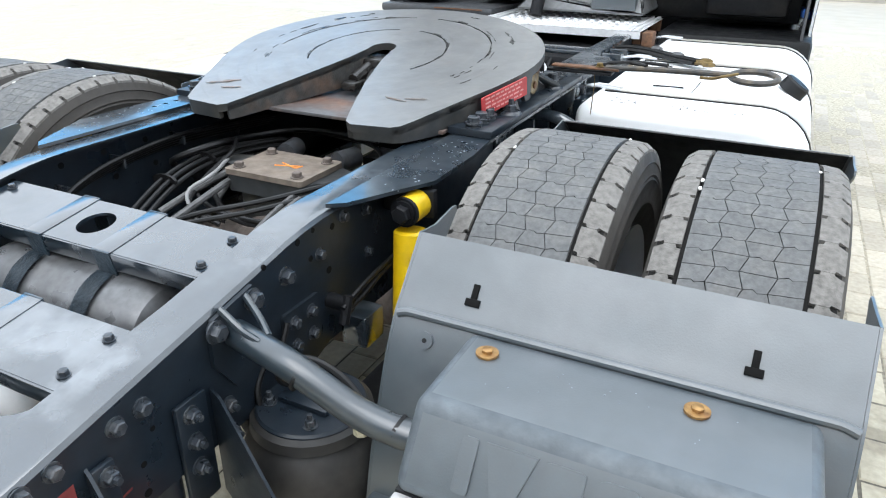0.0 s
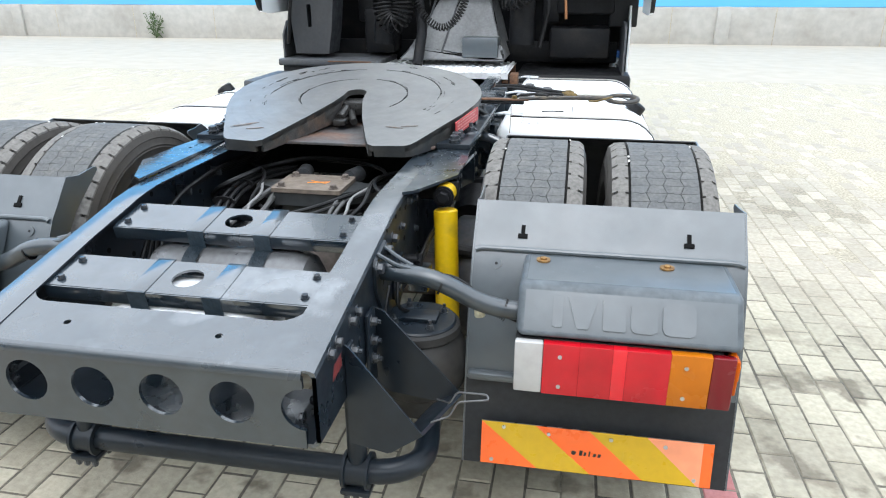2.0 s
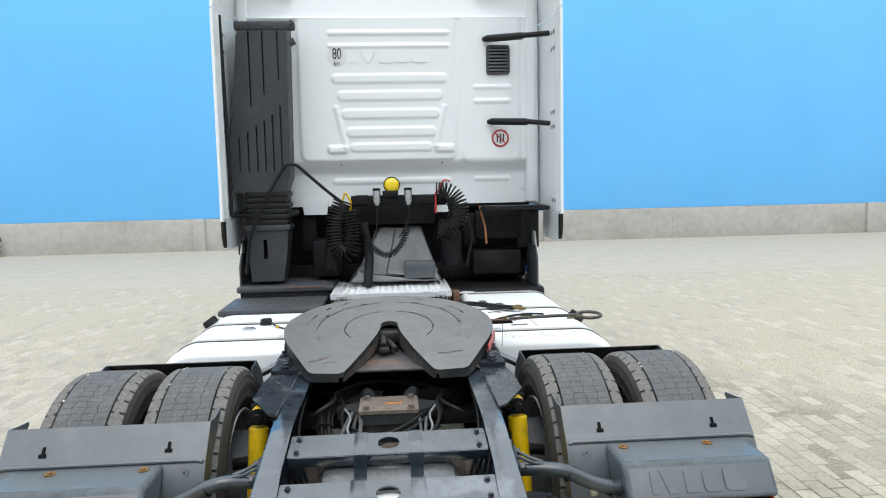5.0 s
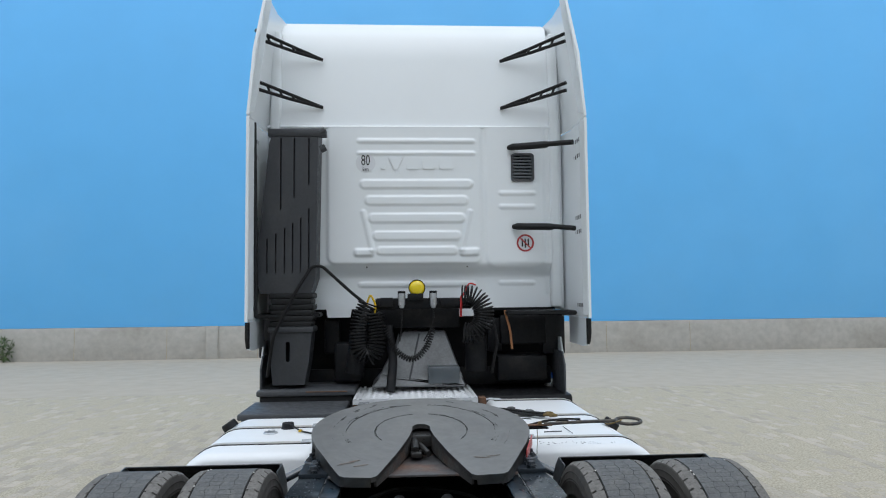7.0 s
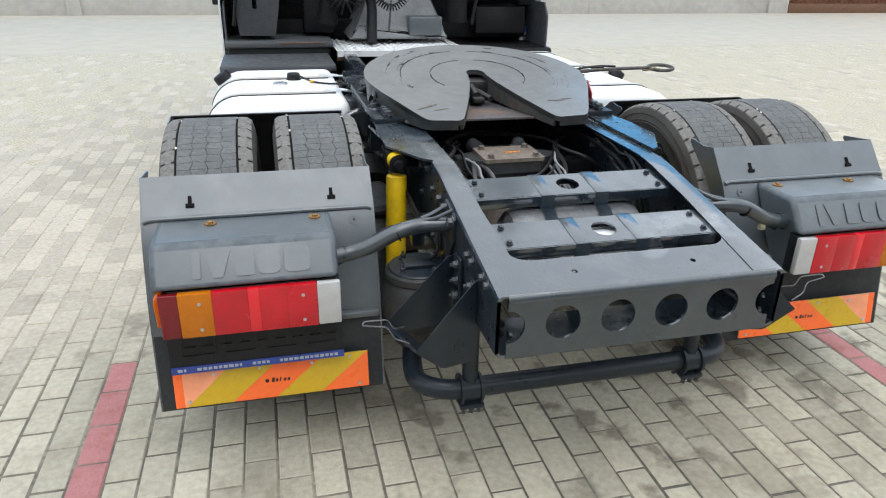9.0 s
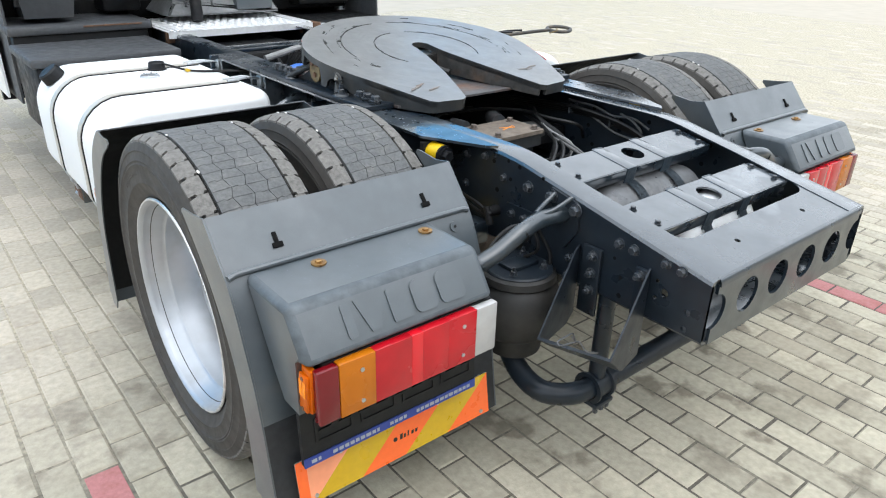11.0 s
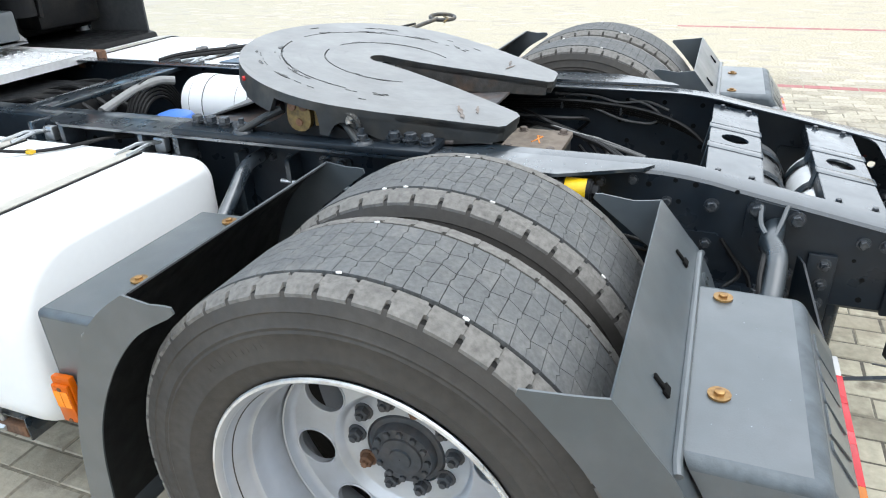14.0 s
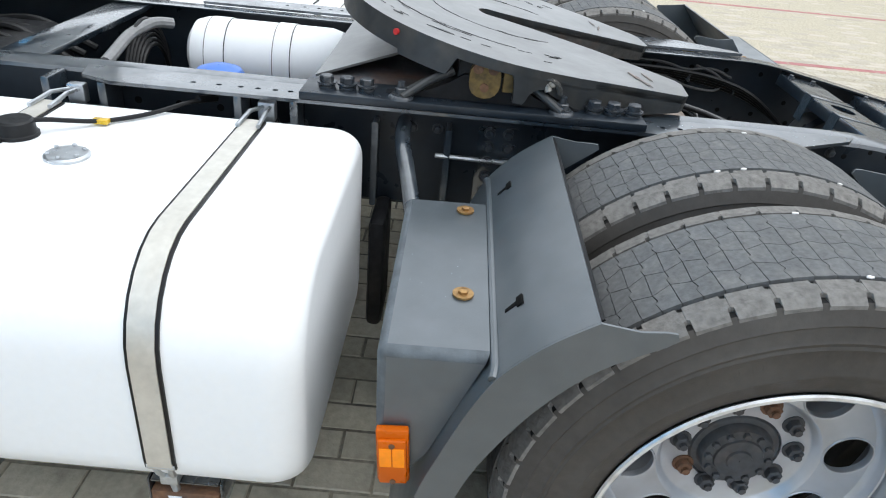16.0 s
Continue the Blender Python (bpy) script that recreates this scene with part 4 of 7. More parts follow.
def tread_mesh():
    """Four rows of blocks parted by zigzag and stepped cuts, between notched shoulder ribs."""
    bm = B()
    tread_rnd = random.Random(17)
    n, cols, edge, gap, amp = 100, 4, 0.0905, 0.0006, 0.0050
    step, w, ga, jog = 2 * math.pi / n, 2 * edge / cols, 0.0005 / R_TYRE, 0.0024 / R_TYRE
    lean = [-0.0042 / R_TYRE, 0.0, 0.0, 0.0, 0.0042 / R_TYRE]
    zig = lambda c, k: 0.0 if c in (0, cols) else amp * (1 if (k + c) % 2 else -1)  # noqa: E731
    for c in range(cols):
        xl, xr = -edge + c * w, -edge + (c + 1) * w
        xm = (xl + xr) / 2
        for k in range(n):
            # every second cut across has a small step in it
            d0, d1 = (jog * tread_rnd.uniform(0.7, 1.2) if (j + c) % 2 else 0.0 for j in (k, k + 1))
            b0, b1, e0, e1 = k * step + ga, (k + 1) * step - ga, lean[c], lean[c + 1]
            e = (e0 + e1) / 2
            pts = [(xl + zig(c, k) + gap, b0 + e0), (xl + zig(c, k + 1) + gap, b1 + e0), (xm - 0.003, b1 + e + d1), (xm + 0.003, b1 + e - d1), (xr + zig(c + 1, k + 1) - gap, b1 + e1),
                   (xr + zig(c + 1, k) - gap, b0 + e1), (xm + 0.003, b0 + e - d0), (xm - 0.003, b0 + e + d0)]
            block(bm, pts, 0.452, R_TYRE, 0.006, 0)
    m = 50
    step = 2 * math.pi / m
    for s in (-1, 1):
        for k in range(m):
            a = k * step
            pts = [(0.097, a - step * 0.5), (0.097, a + step * 0.36), (0.104, a + step * 0.38), (0.106, a + step * 0.5), (0.124, a + step * 0.5), (0.126, a + step * 0.43), (0.1405, a + step * 0.42),
                   (0.1405, a - step * 0.42), (0.126, a - step * 0.43), (0.124, a - step * 0.5)]
            block(bm, [(s * x, t) for x, t in pts], 0.450, R_TYRE - 0.001, 0.012, 1)
    flatten(bm)
    return finish("tread", bm, (TREAD, SHOULDER), 30)


def wall_mark_mesh(a):
    """A worn raised mark on the side wall, kept as a plain shape."""
    bm = B()
    for da, r0, r1, wd in ((0, 0.364, 0.386, 0.012), (0.036, 0.364, 0.386, 0.012), (0.018, 0.380, 0.386, 0.048)):
        b = []
        for x in (0.1465, 0.1492):
            b.append([bm.verts.new((x, r * math.sin(t), r * math.cos(t))) for r, t in ((r0, a + da - wd / 2), (r0, a + da + wd / 2), (r1, a + da + wd / 2), (r1, a + da - wd / 2))])
        for i in range(4):
            bm.faces.new((b[0][i], b[0][(i + 1) % 4], b[1][(i + 1) % 4], b[1][i]))
        bm.faces.new(b[1])
    return finish("wall_mark", bm, (RUBBER,), 30)


def rim_mesh():
    """Deep drop-centre rim whose disc sits towards -x, with eight round hand holes; the open dish faces +x."""
    bm = B()
    lathe(bm, [(r * 0.97, a) for r, a in [(0.302, 0.118), (0.304, 0.126), (0.318, 0.129), (0.3215, 0.134), (0.319, 0.1375), (0.314, 0.138), (0.309, 0.134), (0.305, 0.127), (0.302, 0.116), (0.2985, 0.106), (0.296, 0.103), (0.287, 0.078), (0.2835, 0.071), (0.2795, 0.069), (0.2775, 0.064), (0.2755, 0.040), (0.2725, 0.036), (0.2715, 0.012), (0.2695, 0.008), (0.268, -0.06)]], (0, 0, 0), "x", 96,
          [0, 0, 0, 1, 1] + [0] * 14)
    lathe(bm, [(r * 0.97, a) for r, a in [(0.276, 0.0), (0.278, -0.04), (0.285, -0.09), (0.300, -0.118), (0.313, -0.135)]], (0, 0, 0), "x", 72)
    # disc edge turned out against the barrel
    lathe(bm, [(0.2575, -0.055), (0.2585, -0.020), (0.2560, -0.0145), (0.2530, -0.016), (0.249, -0.028), (0.2455, -0.036), (0.2405, -0.040)], (0, 0, 0), "x", 96)
    holes = [circle(0.197 * math.cos(k * math.pi / 4 + 0.157), 0.197 * math.sin(k * math.pi / 4 + 0.157), 0.0435, 28) for k in range(8)]
    m = Matrix(((0, 0, 1, 0), (1, 0, 0, 0), (0, 1, 0, 0), (0, 0, 0, 1)))
    plate(bm, circle(0, 0, 0.2405, 96), Matrix.Translation((-0.052, 0, 0)) @ m, 0.012, holes + [circle(0, 0, 0.150, 60)])
    lathe(bm, [(0.150, -0.040), (0.145, -0.043), (0.139, -0.056), (0.134, -0.060), (0.0855, -0.061), (0.0855, -0.075)], (0, 0, 0), "x", 60)
    for v in bm.verts:
        v.co.z -= SAG
    return finish("rim", bm, (SILVER, RIMLIP), 40)


def hole_edge_mesh(k):
    """The turned edge of one hand hole."""
    bm = B()
    a = k * math.pi / 4 + 0.157
    lathe(bm, [(0.0428, -0.041), (0.0433, -0.0382), (0.0458, -0.0376), (0.0472, -0.0398)], (0, 0.197 * math.cos(a), 0.197 * math.sin(a) - SAG), "x", 28)
    return finish("hole_edge", bm, (SILVER,), 40)


HOLE_EDGES = [hole_edge_mesh(k) for k in range(8)]
TYRE, RIM, TREADS = tyre_mesh(), rim_mesh(), tread_mesh()
MARKS = [wall_mark_mesh(a0 + 0.085 * k) for a0 in (-0.75,) for k in range(5)]
stone_rnd = random.Random(7)
for s in (1, -1):
    for x, out in ((1.10, 1), (0.74, -1)):
        wheel = new("wheel", RIM)
        wheel.parent = truck
        wheel["label"] = "silver-painted steel wheel with round holes" if out > 0 else "inner wheel of the twin pair"
        wheel.matrix_world = pose(s * x, 0, AXLE, 0, 0, 0 if s * out > 0 else 180)
        tyre = new("tyre", TYRE)
        tyre.parent = wheel
        tyre["label"] = "worn dusty tyre with zigzag block tread"
        tread = new("tread", TREADS)
        tread.parent = wheel
        tagged(tread, "zigzag tread blocks with scuffed notched shoulders", kind="stuff")
        if out > 0:
            for me in MARKS:
                new("wall_mark", me).parent = wheel
            for me in HOLE_EDGES:
                new("hole_edge", me).parent = wheel
        # small pale stones caught in the grooves
        for k in range(5):
            a = stone_rnd.uniform(-1.0, 1.0)
            gx = s * x + stone_rnd.choice((-0.0935, 0.0935))
            if k == 0:
                gx, a = (s * 0.836, 0.229) if out < 0 else (s * 1.191, 0.026)
            bm = B()
            bmesh.ops.create_icosphere(bm, subdivisions=1, radius=0.0045, matrix=Matrix.Translation((gx, 0.4675 * math.sin(a), AXLE + 0.4675 * math.cos(a))) @ Matrix.Rotation(-a, 4, "X") @ Matrix.Diagonal((0.8, 1.4, 0.6, 1)))
            stone = part("stone", bm, STONE, truck, "small pale stone stuck in the tread")
            stone.parent = wheel
            stone.matrix_parent_inverse = wheel.matrix_world.inverted()
        if out > 0:
            ax = "x" if s > 0 else "-x"
            bm = B()
            c = (s * (x - 0.091), 0, AXLE - SAG)
            lathe(bm, [(0.084, -0.02), (0.084, 0.026), (0.080, 0.031), (0.070, 0.033), (0.068, 0.044), (0.064, 0.050), (0.046, 0.052), (0.044, 0.056), (0.024, 0.057), (0.022, 0.061), (0.001, 0.061)], c, "x", 40, sign=s)
            hub = part("hub", bm, HUBGREY, truck, "dirty grey axle hub with bolts")
            hub.parent = wheel
            hub.matrix_parent_inverse = wheel.matrix_world.inverted()
            bolts("hub_bolt", [((c[0] + s * 0.046, 0.056 * math.sin(k * math.pi / 6), AXLE - SAG + 0.056 * math.cos(k * math.pi / 6)), ax, 0.0075, 0.010) for k in range(12)], HUBGREY, hub)
            bolts("wheel_nut", [((c[0] + s * 0.030, 0.106 * math.sin(k * math.pi / 5 + 0.31), AXLE + 0.104 * math.cos(k * math.pi / 5 + 0.31)), ax, 0.0150, 0.016, True, 0.007) for k in range(10) if k not in (3, 9)], HUBGREY, hub, "grimy wheel nut")
            bolts("wheel_nut", [((c[0] + s * 0.030, 0.106 * math.sin(k * math.pi / 5 + 0.31), AXLE + 0.104 * math.cos(k * math.pi / 5 + 0.31)), ax, 0.0150, 0.016, True, 0.007) for k in (3, 9)], RUST, hub, "rusty wheel nut")


# ---- mudguards ----
SHELL = [(0.410, 0.858), (0.44, 0.822), (0.47, 0.785), (0.500, 0.748), (0.530, 0.69), (0.560, 0.61), (0.587, 0.53), (0.607, 0.44), (0.623, 0.34), (0.634, 0.27), (0.645, 0.207)]
INNER = [(0.532, 0.207), (0.530, 0.27), (0.523, 0.37), (0.508, 0.47), (0.485, 0.55), (0.445, 0.635), (0.405, 0.70), (0.36, 0.757), (0.300, 0.822)]
HOUSING = [(0.504, 0.752), (0.678, 0.752), (0.750, 0.648), (0.704, 0.643), (0.704, 0.516), (0.640, 0.516), (0.60, 0.58)]
FRONT_HOUSING = [(0.504, 0.761), (0.664, 0.758), (0.662, 0.66), (0.658, 0.54), (0.625, 0.50), (0.58, 0.56)]
FRONT_SHELL = [(0.345, 0.868), (0.38, 0.868), (0.42, 0.835), (0.46, 0.80), (0.500, 0.752)] + SHELL[4:]
FRONT_INNER = [(0.566, 0.215), (0.562, 0.27), (0.555, 0.37), (0.541, 0.474), (0.516, 0.56), (0.478, 0.64), (0.427, 0.72), (0.362, 0.79), (0.285, 0.838)]


def mudguard(s, f):
    """f = 1 behind the wheels, -1 in front of them."""
    bm = B()
    shell = flow(SHELL) if f > 0 else flow([(0.375, 0.866)] + FRONT_SHELL[2:])
    prof = [(-f * u, z) for u, z in shell]
    if f < 0:
        prof = prof[:-1] + [(0.637, 0.225), (0.622, 0.185)]
    fold = next(i for i, p in enumerate(prof) if p[1] < 0.455) if f > 0 else len(prof) - 1
    sheet(bm, prof[:fold + 1], s * 0.612, s * 1.270, 0.004 * f)
    # side cheeks that follow the tyre
    for x, w in ((0.6115, -0.004), (1.2705, 0.004)):
        loop = [(-f * u, z) for u, z in shell[:-1]]
        inner = [(-f * u, z) for u, z in flow(INNER if f > 0 else FRONT_INNER)]
        if f < 0:
            loop += [(0.637, 0.225), (0.622, 0.185), (0.588, 0.178)]
        else:
            loop += [(-0.645, 0.207)]
        if x < 1:
            inner = [(-f * u, z) for u, z in ((0.60, 0.205), (0.585, 0.30), (0.565, 0.42), (0.53, 0.54), (0.47, 0.66), (0.40, 0.745), (0.285, 0.835))]
            if f < 0:
                inner = [(0.575, 0.185)] + inner[1:]
        tip = [(inner[-1][0] + f * 0.014, inner[-1][1] + 0.012), (inner[-1][0] + f * 0.010, inner[-1][1] + 0.022), (inner[-1][0] - f * 0.004, inner[-1][1] + 0.023), (loop[0][0] + f * 0.055, loop[0][1] - 0.008), (loop[0][0] + f * 0.025, loop[0][1] - 0.004)]
        plate(bm, loop + inner + tip, at_x(s * x), s * w)
    guard = part("mudguard", bm, PLASTIC, truck, "grey moulded plastic mudguard behind the twin wheels" if f > 0 else "grey moulded plastic mudguard ahead of the twin wheels", smooth=34)
    if f > 0:
        bm = B()
        sheet(bm, prof[fold:], s * 0.612, s * 1.270, 0.004 * f)
        part("mud_flap", bm, FLAP, guard, "darker rubber flap below the mudguard shell")
    if f < 0:
        bm = B()
        sheet(bm, [(-f * (u - 0.006), z) for u, z in shell[:-1]], s * 0.619, s * 1.263, 0.003 * f)
        part("inner_lining", bm, UNDER, guard, "black inner face")
    # raised rib along the fold
    bm = B()
    y0 = -f * 0.497
    tube(bm, [(s * 0.616, y0 - f * 0.003, 0.752), (s * 0.63, y0, 0.757), (s * 1.25, y0, 0.757), (s * 1.268, y0 - f * 0.003, 0.752)], 0.0075, 10, bend=0.012)
    part("rib", bm, PLASTIC, guard)
    # the moulded housing
    bm = B()
    loop = [(-f * u, z) for u, z in (HOUSING if f > 0 else FRONT_HOUSING)]
    plate(bm, loop, at_x(s * 0.742), s * 0.490)
    bmesh.ops.recalc_face_normals(bm, faces=bm.faces)
    bmesh.ops.dissolve_limit(bm, angle_limit=0.01, verts=bm.verts, edges=bm.edges)
    soft = [e for e in bm.edges if len(e.link_faces) == 2 and e.calc_face_angle(0) > 0.3 and min(v.co.z for v in e.verts) > 0.50 and min(abs(v.co.y) for v in e.verts) > 0.50 and max(abs(v.co.y) for v in e.verts) > 0.63
            and not (f > 0 and max(v.co.z for v in e.verts) < 0.647)]
    worn = bmesh.ops.bevel(bm, geom=soft, offset=0.017 if f > 0 else 0.014, segments=5, affect="EDGES", profile=0.5, clamp_overlap=True)
    for face in worn["faces"]:
        face.material_index = 1
    for v in bm.verts:  # the inner end leans away from the wheel
        if abs(v.co.x) < 0.80:
            v.co.x += s * 0.05 * max(0.0, (0.64 - v.co.z)) * (1 if f > 0 else 0)
    part("lamp_housing" if f > 0 else "housing", bm, (PLASTIC, WORN), guard, "grey moulded housing with scuffed rounded edges", smooth=50)
    # fixing bolts with brass-coloured washers
    for x in (0.790, 1.082):
        bm = B()
        p = Vector((s * x, -f * 0.545, 0.7525 if f > 0 else 0.7615))
        tube(bm, [p, p + Vector((0, 0, 0.0035))], 0.017, 20)
        bolt(bm, p + Vector((0, 0, 0.003)), "z", 0.0085, 0.006, washer=False)
        part("fixing_bolt", bm, ZINC, guard, "yellow zinc bolt with a wide washer")
    # keyhole slots with their black clips, and the round plug
    for x in (0.733, 1.139):
        bm = B()
        m = Matrix.Translation((s * x, -f * 0.466, 0.791)) @ Matrix.Rotation(f * radians(51), 4, "X")
        box(bm, -0.005, 0.005, -0.004, 0.022, -0.001, 0.0035, 0.001, m)
        box(bm, -0.012, 0.012, -0.014, -0.002, -0.001, 0.0045, 0.001, m)
        part("slot_clip", bm, NOTCH, guard, "black clip in a keyhole slot")
    if f > 0:
        m = Matrix.Translation((s * 0.672, -0.515, 0.724)) @ Matrix.Rotation(radians(64), 4, "X")
        bm = B()
        tube(bm, [m @ Vector((0, 0, -0.002)), m @ Vector((0, 0, 0.004))], 0.004, 8)
        part("plug_centre", bm, UNDER, guard)
        bm = B()
        tube(bm, [m @ Vector((0, 0, -0.002)), m @ Vector((0, 0, 0.003))], 0.014, 20)
        part("plug", bm, PLASTIC, guard)
        # moulded maker's mark, kept as plain raised bars
        bm = B()
        d = Vector((0, -0.072, -0.102)).normalized()
        up = -d
        nrm = Vector((0, -0.102, 0.072)).normalized()
        origin = Vector((0, -0.7145, 0.7003))
        mm = Matrix(((1, 0, 0, 0), (0, up.y, nrm.y, origin.y), (0, up.z, nrm.z, origin.z), (0, 0, 0, 1)))
        x = 0.822 if s > 0 else -1.125
        for w, kind in ((0.022, "bar"), (0.068, "wedge"), (0.05, "bar"), (0.058, "ring"), (0.07, "ring")):
            u0, u1 = x, x + w
            bm = B()
            if kind == "bar":
                plate(bm, rounded(u0, u1, -0.036, 0.036, 0.005, 3), mm, 0.003)
            elif kind == "wedge":
                plate(bm, [(u0, 0.036), (u0 + 0.022, -0.036), (u0 + 0.046, -0.036), (u1, 0.036)], mm, 0.003)
            else:
                plate(bm, rounded(u0, u1, -0.036, 0.036, 0.016, 6), mm, 0.003)
            part("moulded_mark", bm, PLASTIC, guard, "raised moulded mark, a plain shape")
            x += w + 0.010
        # ledge low on the skirt
        for a, b, y in ((0.617, 0.742, -0.628),):
            bm = B()
            box(bm, min(s * a, s * b), max(s * a, s * b), y, -0.600, 0.445, 0.465, 0.006)
            part("skirt_ledge", bm, PLASTIC, guard)
    # amber side marker lamp: a stepped lens with a reflector wedge and a dark screw
    y = -0.7205 if f > 0 else 0.630
    half = 0.0185 if f > 0 else 0.025
    m = Matrix.Translation((s * (1.2155 if f > 0 else 1.243), y, 0.585 if f > 0 else 0.565)) @ Matrix.Rotation(f * radians(4), 4, "X")
    out = Matrix.Diagonal((s, 1, 1, 1))
    bm = B()
    box(bm, -0.009, 0.006, -half, half, -0.054, 0.054, 0.004, m @ out)
    marker = part("side_marker_lamp", bm, MARKERAMBER, guard, "amber side marker lamp")
    bm = B()
    box(bm, 0.004, 0.014, -half + 0.003, half - 0.003, -0.050, 0.040, 0.004, m @ out)
    part("lens", bm, MARKERAMBER, marker)
    bm = B()
    for k in (-1, 1):
        box(bm, 0.0142, 0.0150, min(k * 0.001, k * (half - 0.006)), max(k * 0.001, k * (half - 0.006)), -0.012, 0.026, 0, m @ out)
    part("bright_facet", bm, BRIGHTAMBER, marker, "bright orange reflector facet")
    for z in (0.031, -0.044):
        bm = B()
        tube(bm, [m @ Vector((s * 0.012, 0, z)), m @ Vector((s * 0.0155, 0, z))], 0.0048, 12)
        part("lens_screw", bm, RUST, marker)
    return guard


guards = {(s, f): mudguard(s, f) for s in (1, -1) for f in (1, -1)}
# pale flecks on the housings
for (s, f), guard in guards.items():
    speck = random.Random(60 + 2 * s + f)
    bm = B()
    for k in range(16):
        x, y, r = speck.uniform(0.78, 1.20), speck.uniform(0.53, 0.645), speck.uniform(0.0005, 0.0011)
        plate(bm, [(s * (x + r * speck.uniform(0.6, 1.4) * math.cos(q)), -f * (y + r * speck.uniform(0.6, 1.4) * math.sin(q))) for q in [k2 * math.pi / 3 for k2 in range(6)]], at_z(0.7522 if f > 0 else 0.7578 + (0.66 - y) * 0.018), 0.0006)
    tagged(part("pale_flecks", bm, SPECK, guard, "pale flecks of dirt"), kind="stuff")


# ---- tail lamps and marker boards ----
def tail_lamp(s):
    bm = B()
    a, b = 0.742, 1.216
    y0 = -0.760
    lo, hi = 0.512, 0.640
    x = lambda t: s * (a + (b - a) * t)  # noqa: E731
    box(bm, min(x(0), x(0.95)), max(x(0), x(0.95)), -0.738, -0.703, lo - 0.002, hi + 0.002, 0.003)
    lamp = part("tail_lamp", bm, UNDER, truck, "long tail lamp with white, red and amber lenses")
    cuts = (("clear_lens", CLEAR, 0.0, 0.1355), ("red_lens", REDLENS, 0.136, 0.305), ("red_lens", REDLENS, 0.3052, 0.457), ("bright_reflector", BRIGHTRED, 0.4575, 0.52),
            ("red_lens", REDLENS, 0.5205, 0.716), ("amber_lens", AMBER, 0.7165, 0.8955), ("dark_red_lens", DARKRED, 0.896, 1.0))
    for name, mat, t0, t1 in cuts:
        bm = B()
        box(bm, min(x(t0), x(t1)), max(x(t0), x(t1)), y0, -0.7375, lo, hi, 0.0045 if name in ("clear_lens", "dark_red_lens") else 0.0008)
        part(name, bm, mat, lamp)
    for t in (0.215, 0.785):
        for z in (lo + 0.022, hi - 0.030):
            bm = B()
            tube(bm, [(x(t), y0 + 0.003, z), (x(t), y0 - 0.0025, z)], 0.0048, 12)
            part("lens_screw", bm, STEEL, lamp)


def marker_board(s):
    """Orange and gold stripes on a thin metal board."""
    a, b, lo, hi = 0.660, 1.228, 0.228, 0.345
    tilt = Matrix.Translation((0, -0.668, lo)) @ Matrix.Rotation(radians(-9), 4, "X")
    m = tilt @ XZ
    h = hi - lo
    x = lambda t: s * (a + (b - a) * t)  # noqa: E731
    bm = B()
    plate(bm, [(x(0), 0), (x(1), 0), (x(1), h), (x(0), h)], m, 0.003)
    board = part("marker_board", bm, STEEL, truck, "marker board with orange and gold diagonal stripes")
    top = [0.0, 0.0, 0.24, 0.475, 0.72, 0.955, 1.0]
    bot = [0.0, 0.255, 0.49, 0.715, 0.945, 0.955, 1.0]
    for k, (name, mat) in enumerate((("orange_stripe", ORANGE), ("gold_stripe", GOLD), ("orange_stripe", ORANGE), ("gold_stripe", GOLD), ("faded_stripe", FADED), ("orange_stripe", ORANGE))):
        loop = [(x(bot[k]), 0.0), (x(bot[k + 1]), 0.0), (x(top[k + 1]), h), (x(top[k]), h)]
        if k == 0:
            loop = loop[:3]
        bm = B()
        plate(bm, loop, m @ at_z(-0.0012), 0.001)
        part(name, bm, mat, board)
    bm = B()  # a small mark: a dot and plain bars
    mid = x(0.475)
    plate(bm, circle(mid - 0.035, h * 0.47, 0.006, 14), m @ at_z(-0.002), 0.0006)
    for k, (w, g) in enumerate(((0.008, 0.014), (0.006, 0.010), (0.004, 0.014), (0.007, 0.009), (0.007, 0.009))):
        u = mid - 0.022 + 0.0115 * k
        plate(bm, [(u, h * 0.42), (u + w, h * 0.42), (u + w + 0.002, h * 0.42 + g), (u + 0.002, h * 0.42 + g)], m @ at_z(-0.002), 0.0006)
    part("printed_mark", bm, PRINT, board)
    for t, v in ((0.05, 0.1), (0.10, 0.9), (0.30, 0.84), (0.57, 0.86), (0.80, 0.83), (0.93, 0.14)):
        bm = B()
        tube(bm, [m @ Vector((x(t), h * v, 0.001)), m @ Vector((x(t), h * v, -0.004))], 0.005, 10)
        part("board_rivet", bm, STEEL, board)


for s in (1, -1):
    tail_lamp(s)
    marker_board(s)

# number plate holder of black plastic with a blue strip, only on one side
bm = B()
m = Matrix.Translation((0, -0.686, 0.356)) @ Matrix.Rotation(radians(-3), 4, "X") @ XZ
plate(bm, rounded(-1.222, -0.735, 0.0, 0.140, 0.006), m, 0.012)
for k in range(4):
    u = -1.19 + k * 0.115
    plate(bm, rounded(u, u + 0.095, 0.05, 0.115, 0.004), m @ at_z(-0.003), 0.004, [rounded(u + 0.006, u + 0.089, 0.056, 0.109, 0.003)])
for k in range(9):
    u = -1.18 + k * 0.05
    plate(bm, rounded(u, u + 0.03, 0.078, 0.083, 0.002, 3), m @ at_z(-0.004), 0.004)
holder = part("plate_holder", bm, UNDER, truck, "empty black plastic number plate holder")
bm = B()
plate(bm, [(-1.222, 0.0), (-0.735, 0.0), (-0.735, 0.022), (-1.222, 0.022)], m @ at_z(-0.0032), 0.003)
part("blue_strip", bm, BLUEFILM, holder, "blue advertising strip")
bm = B()
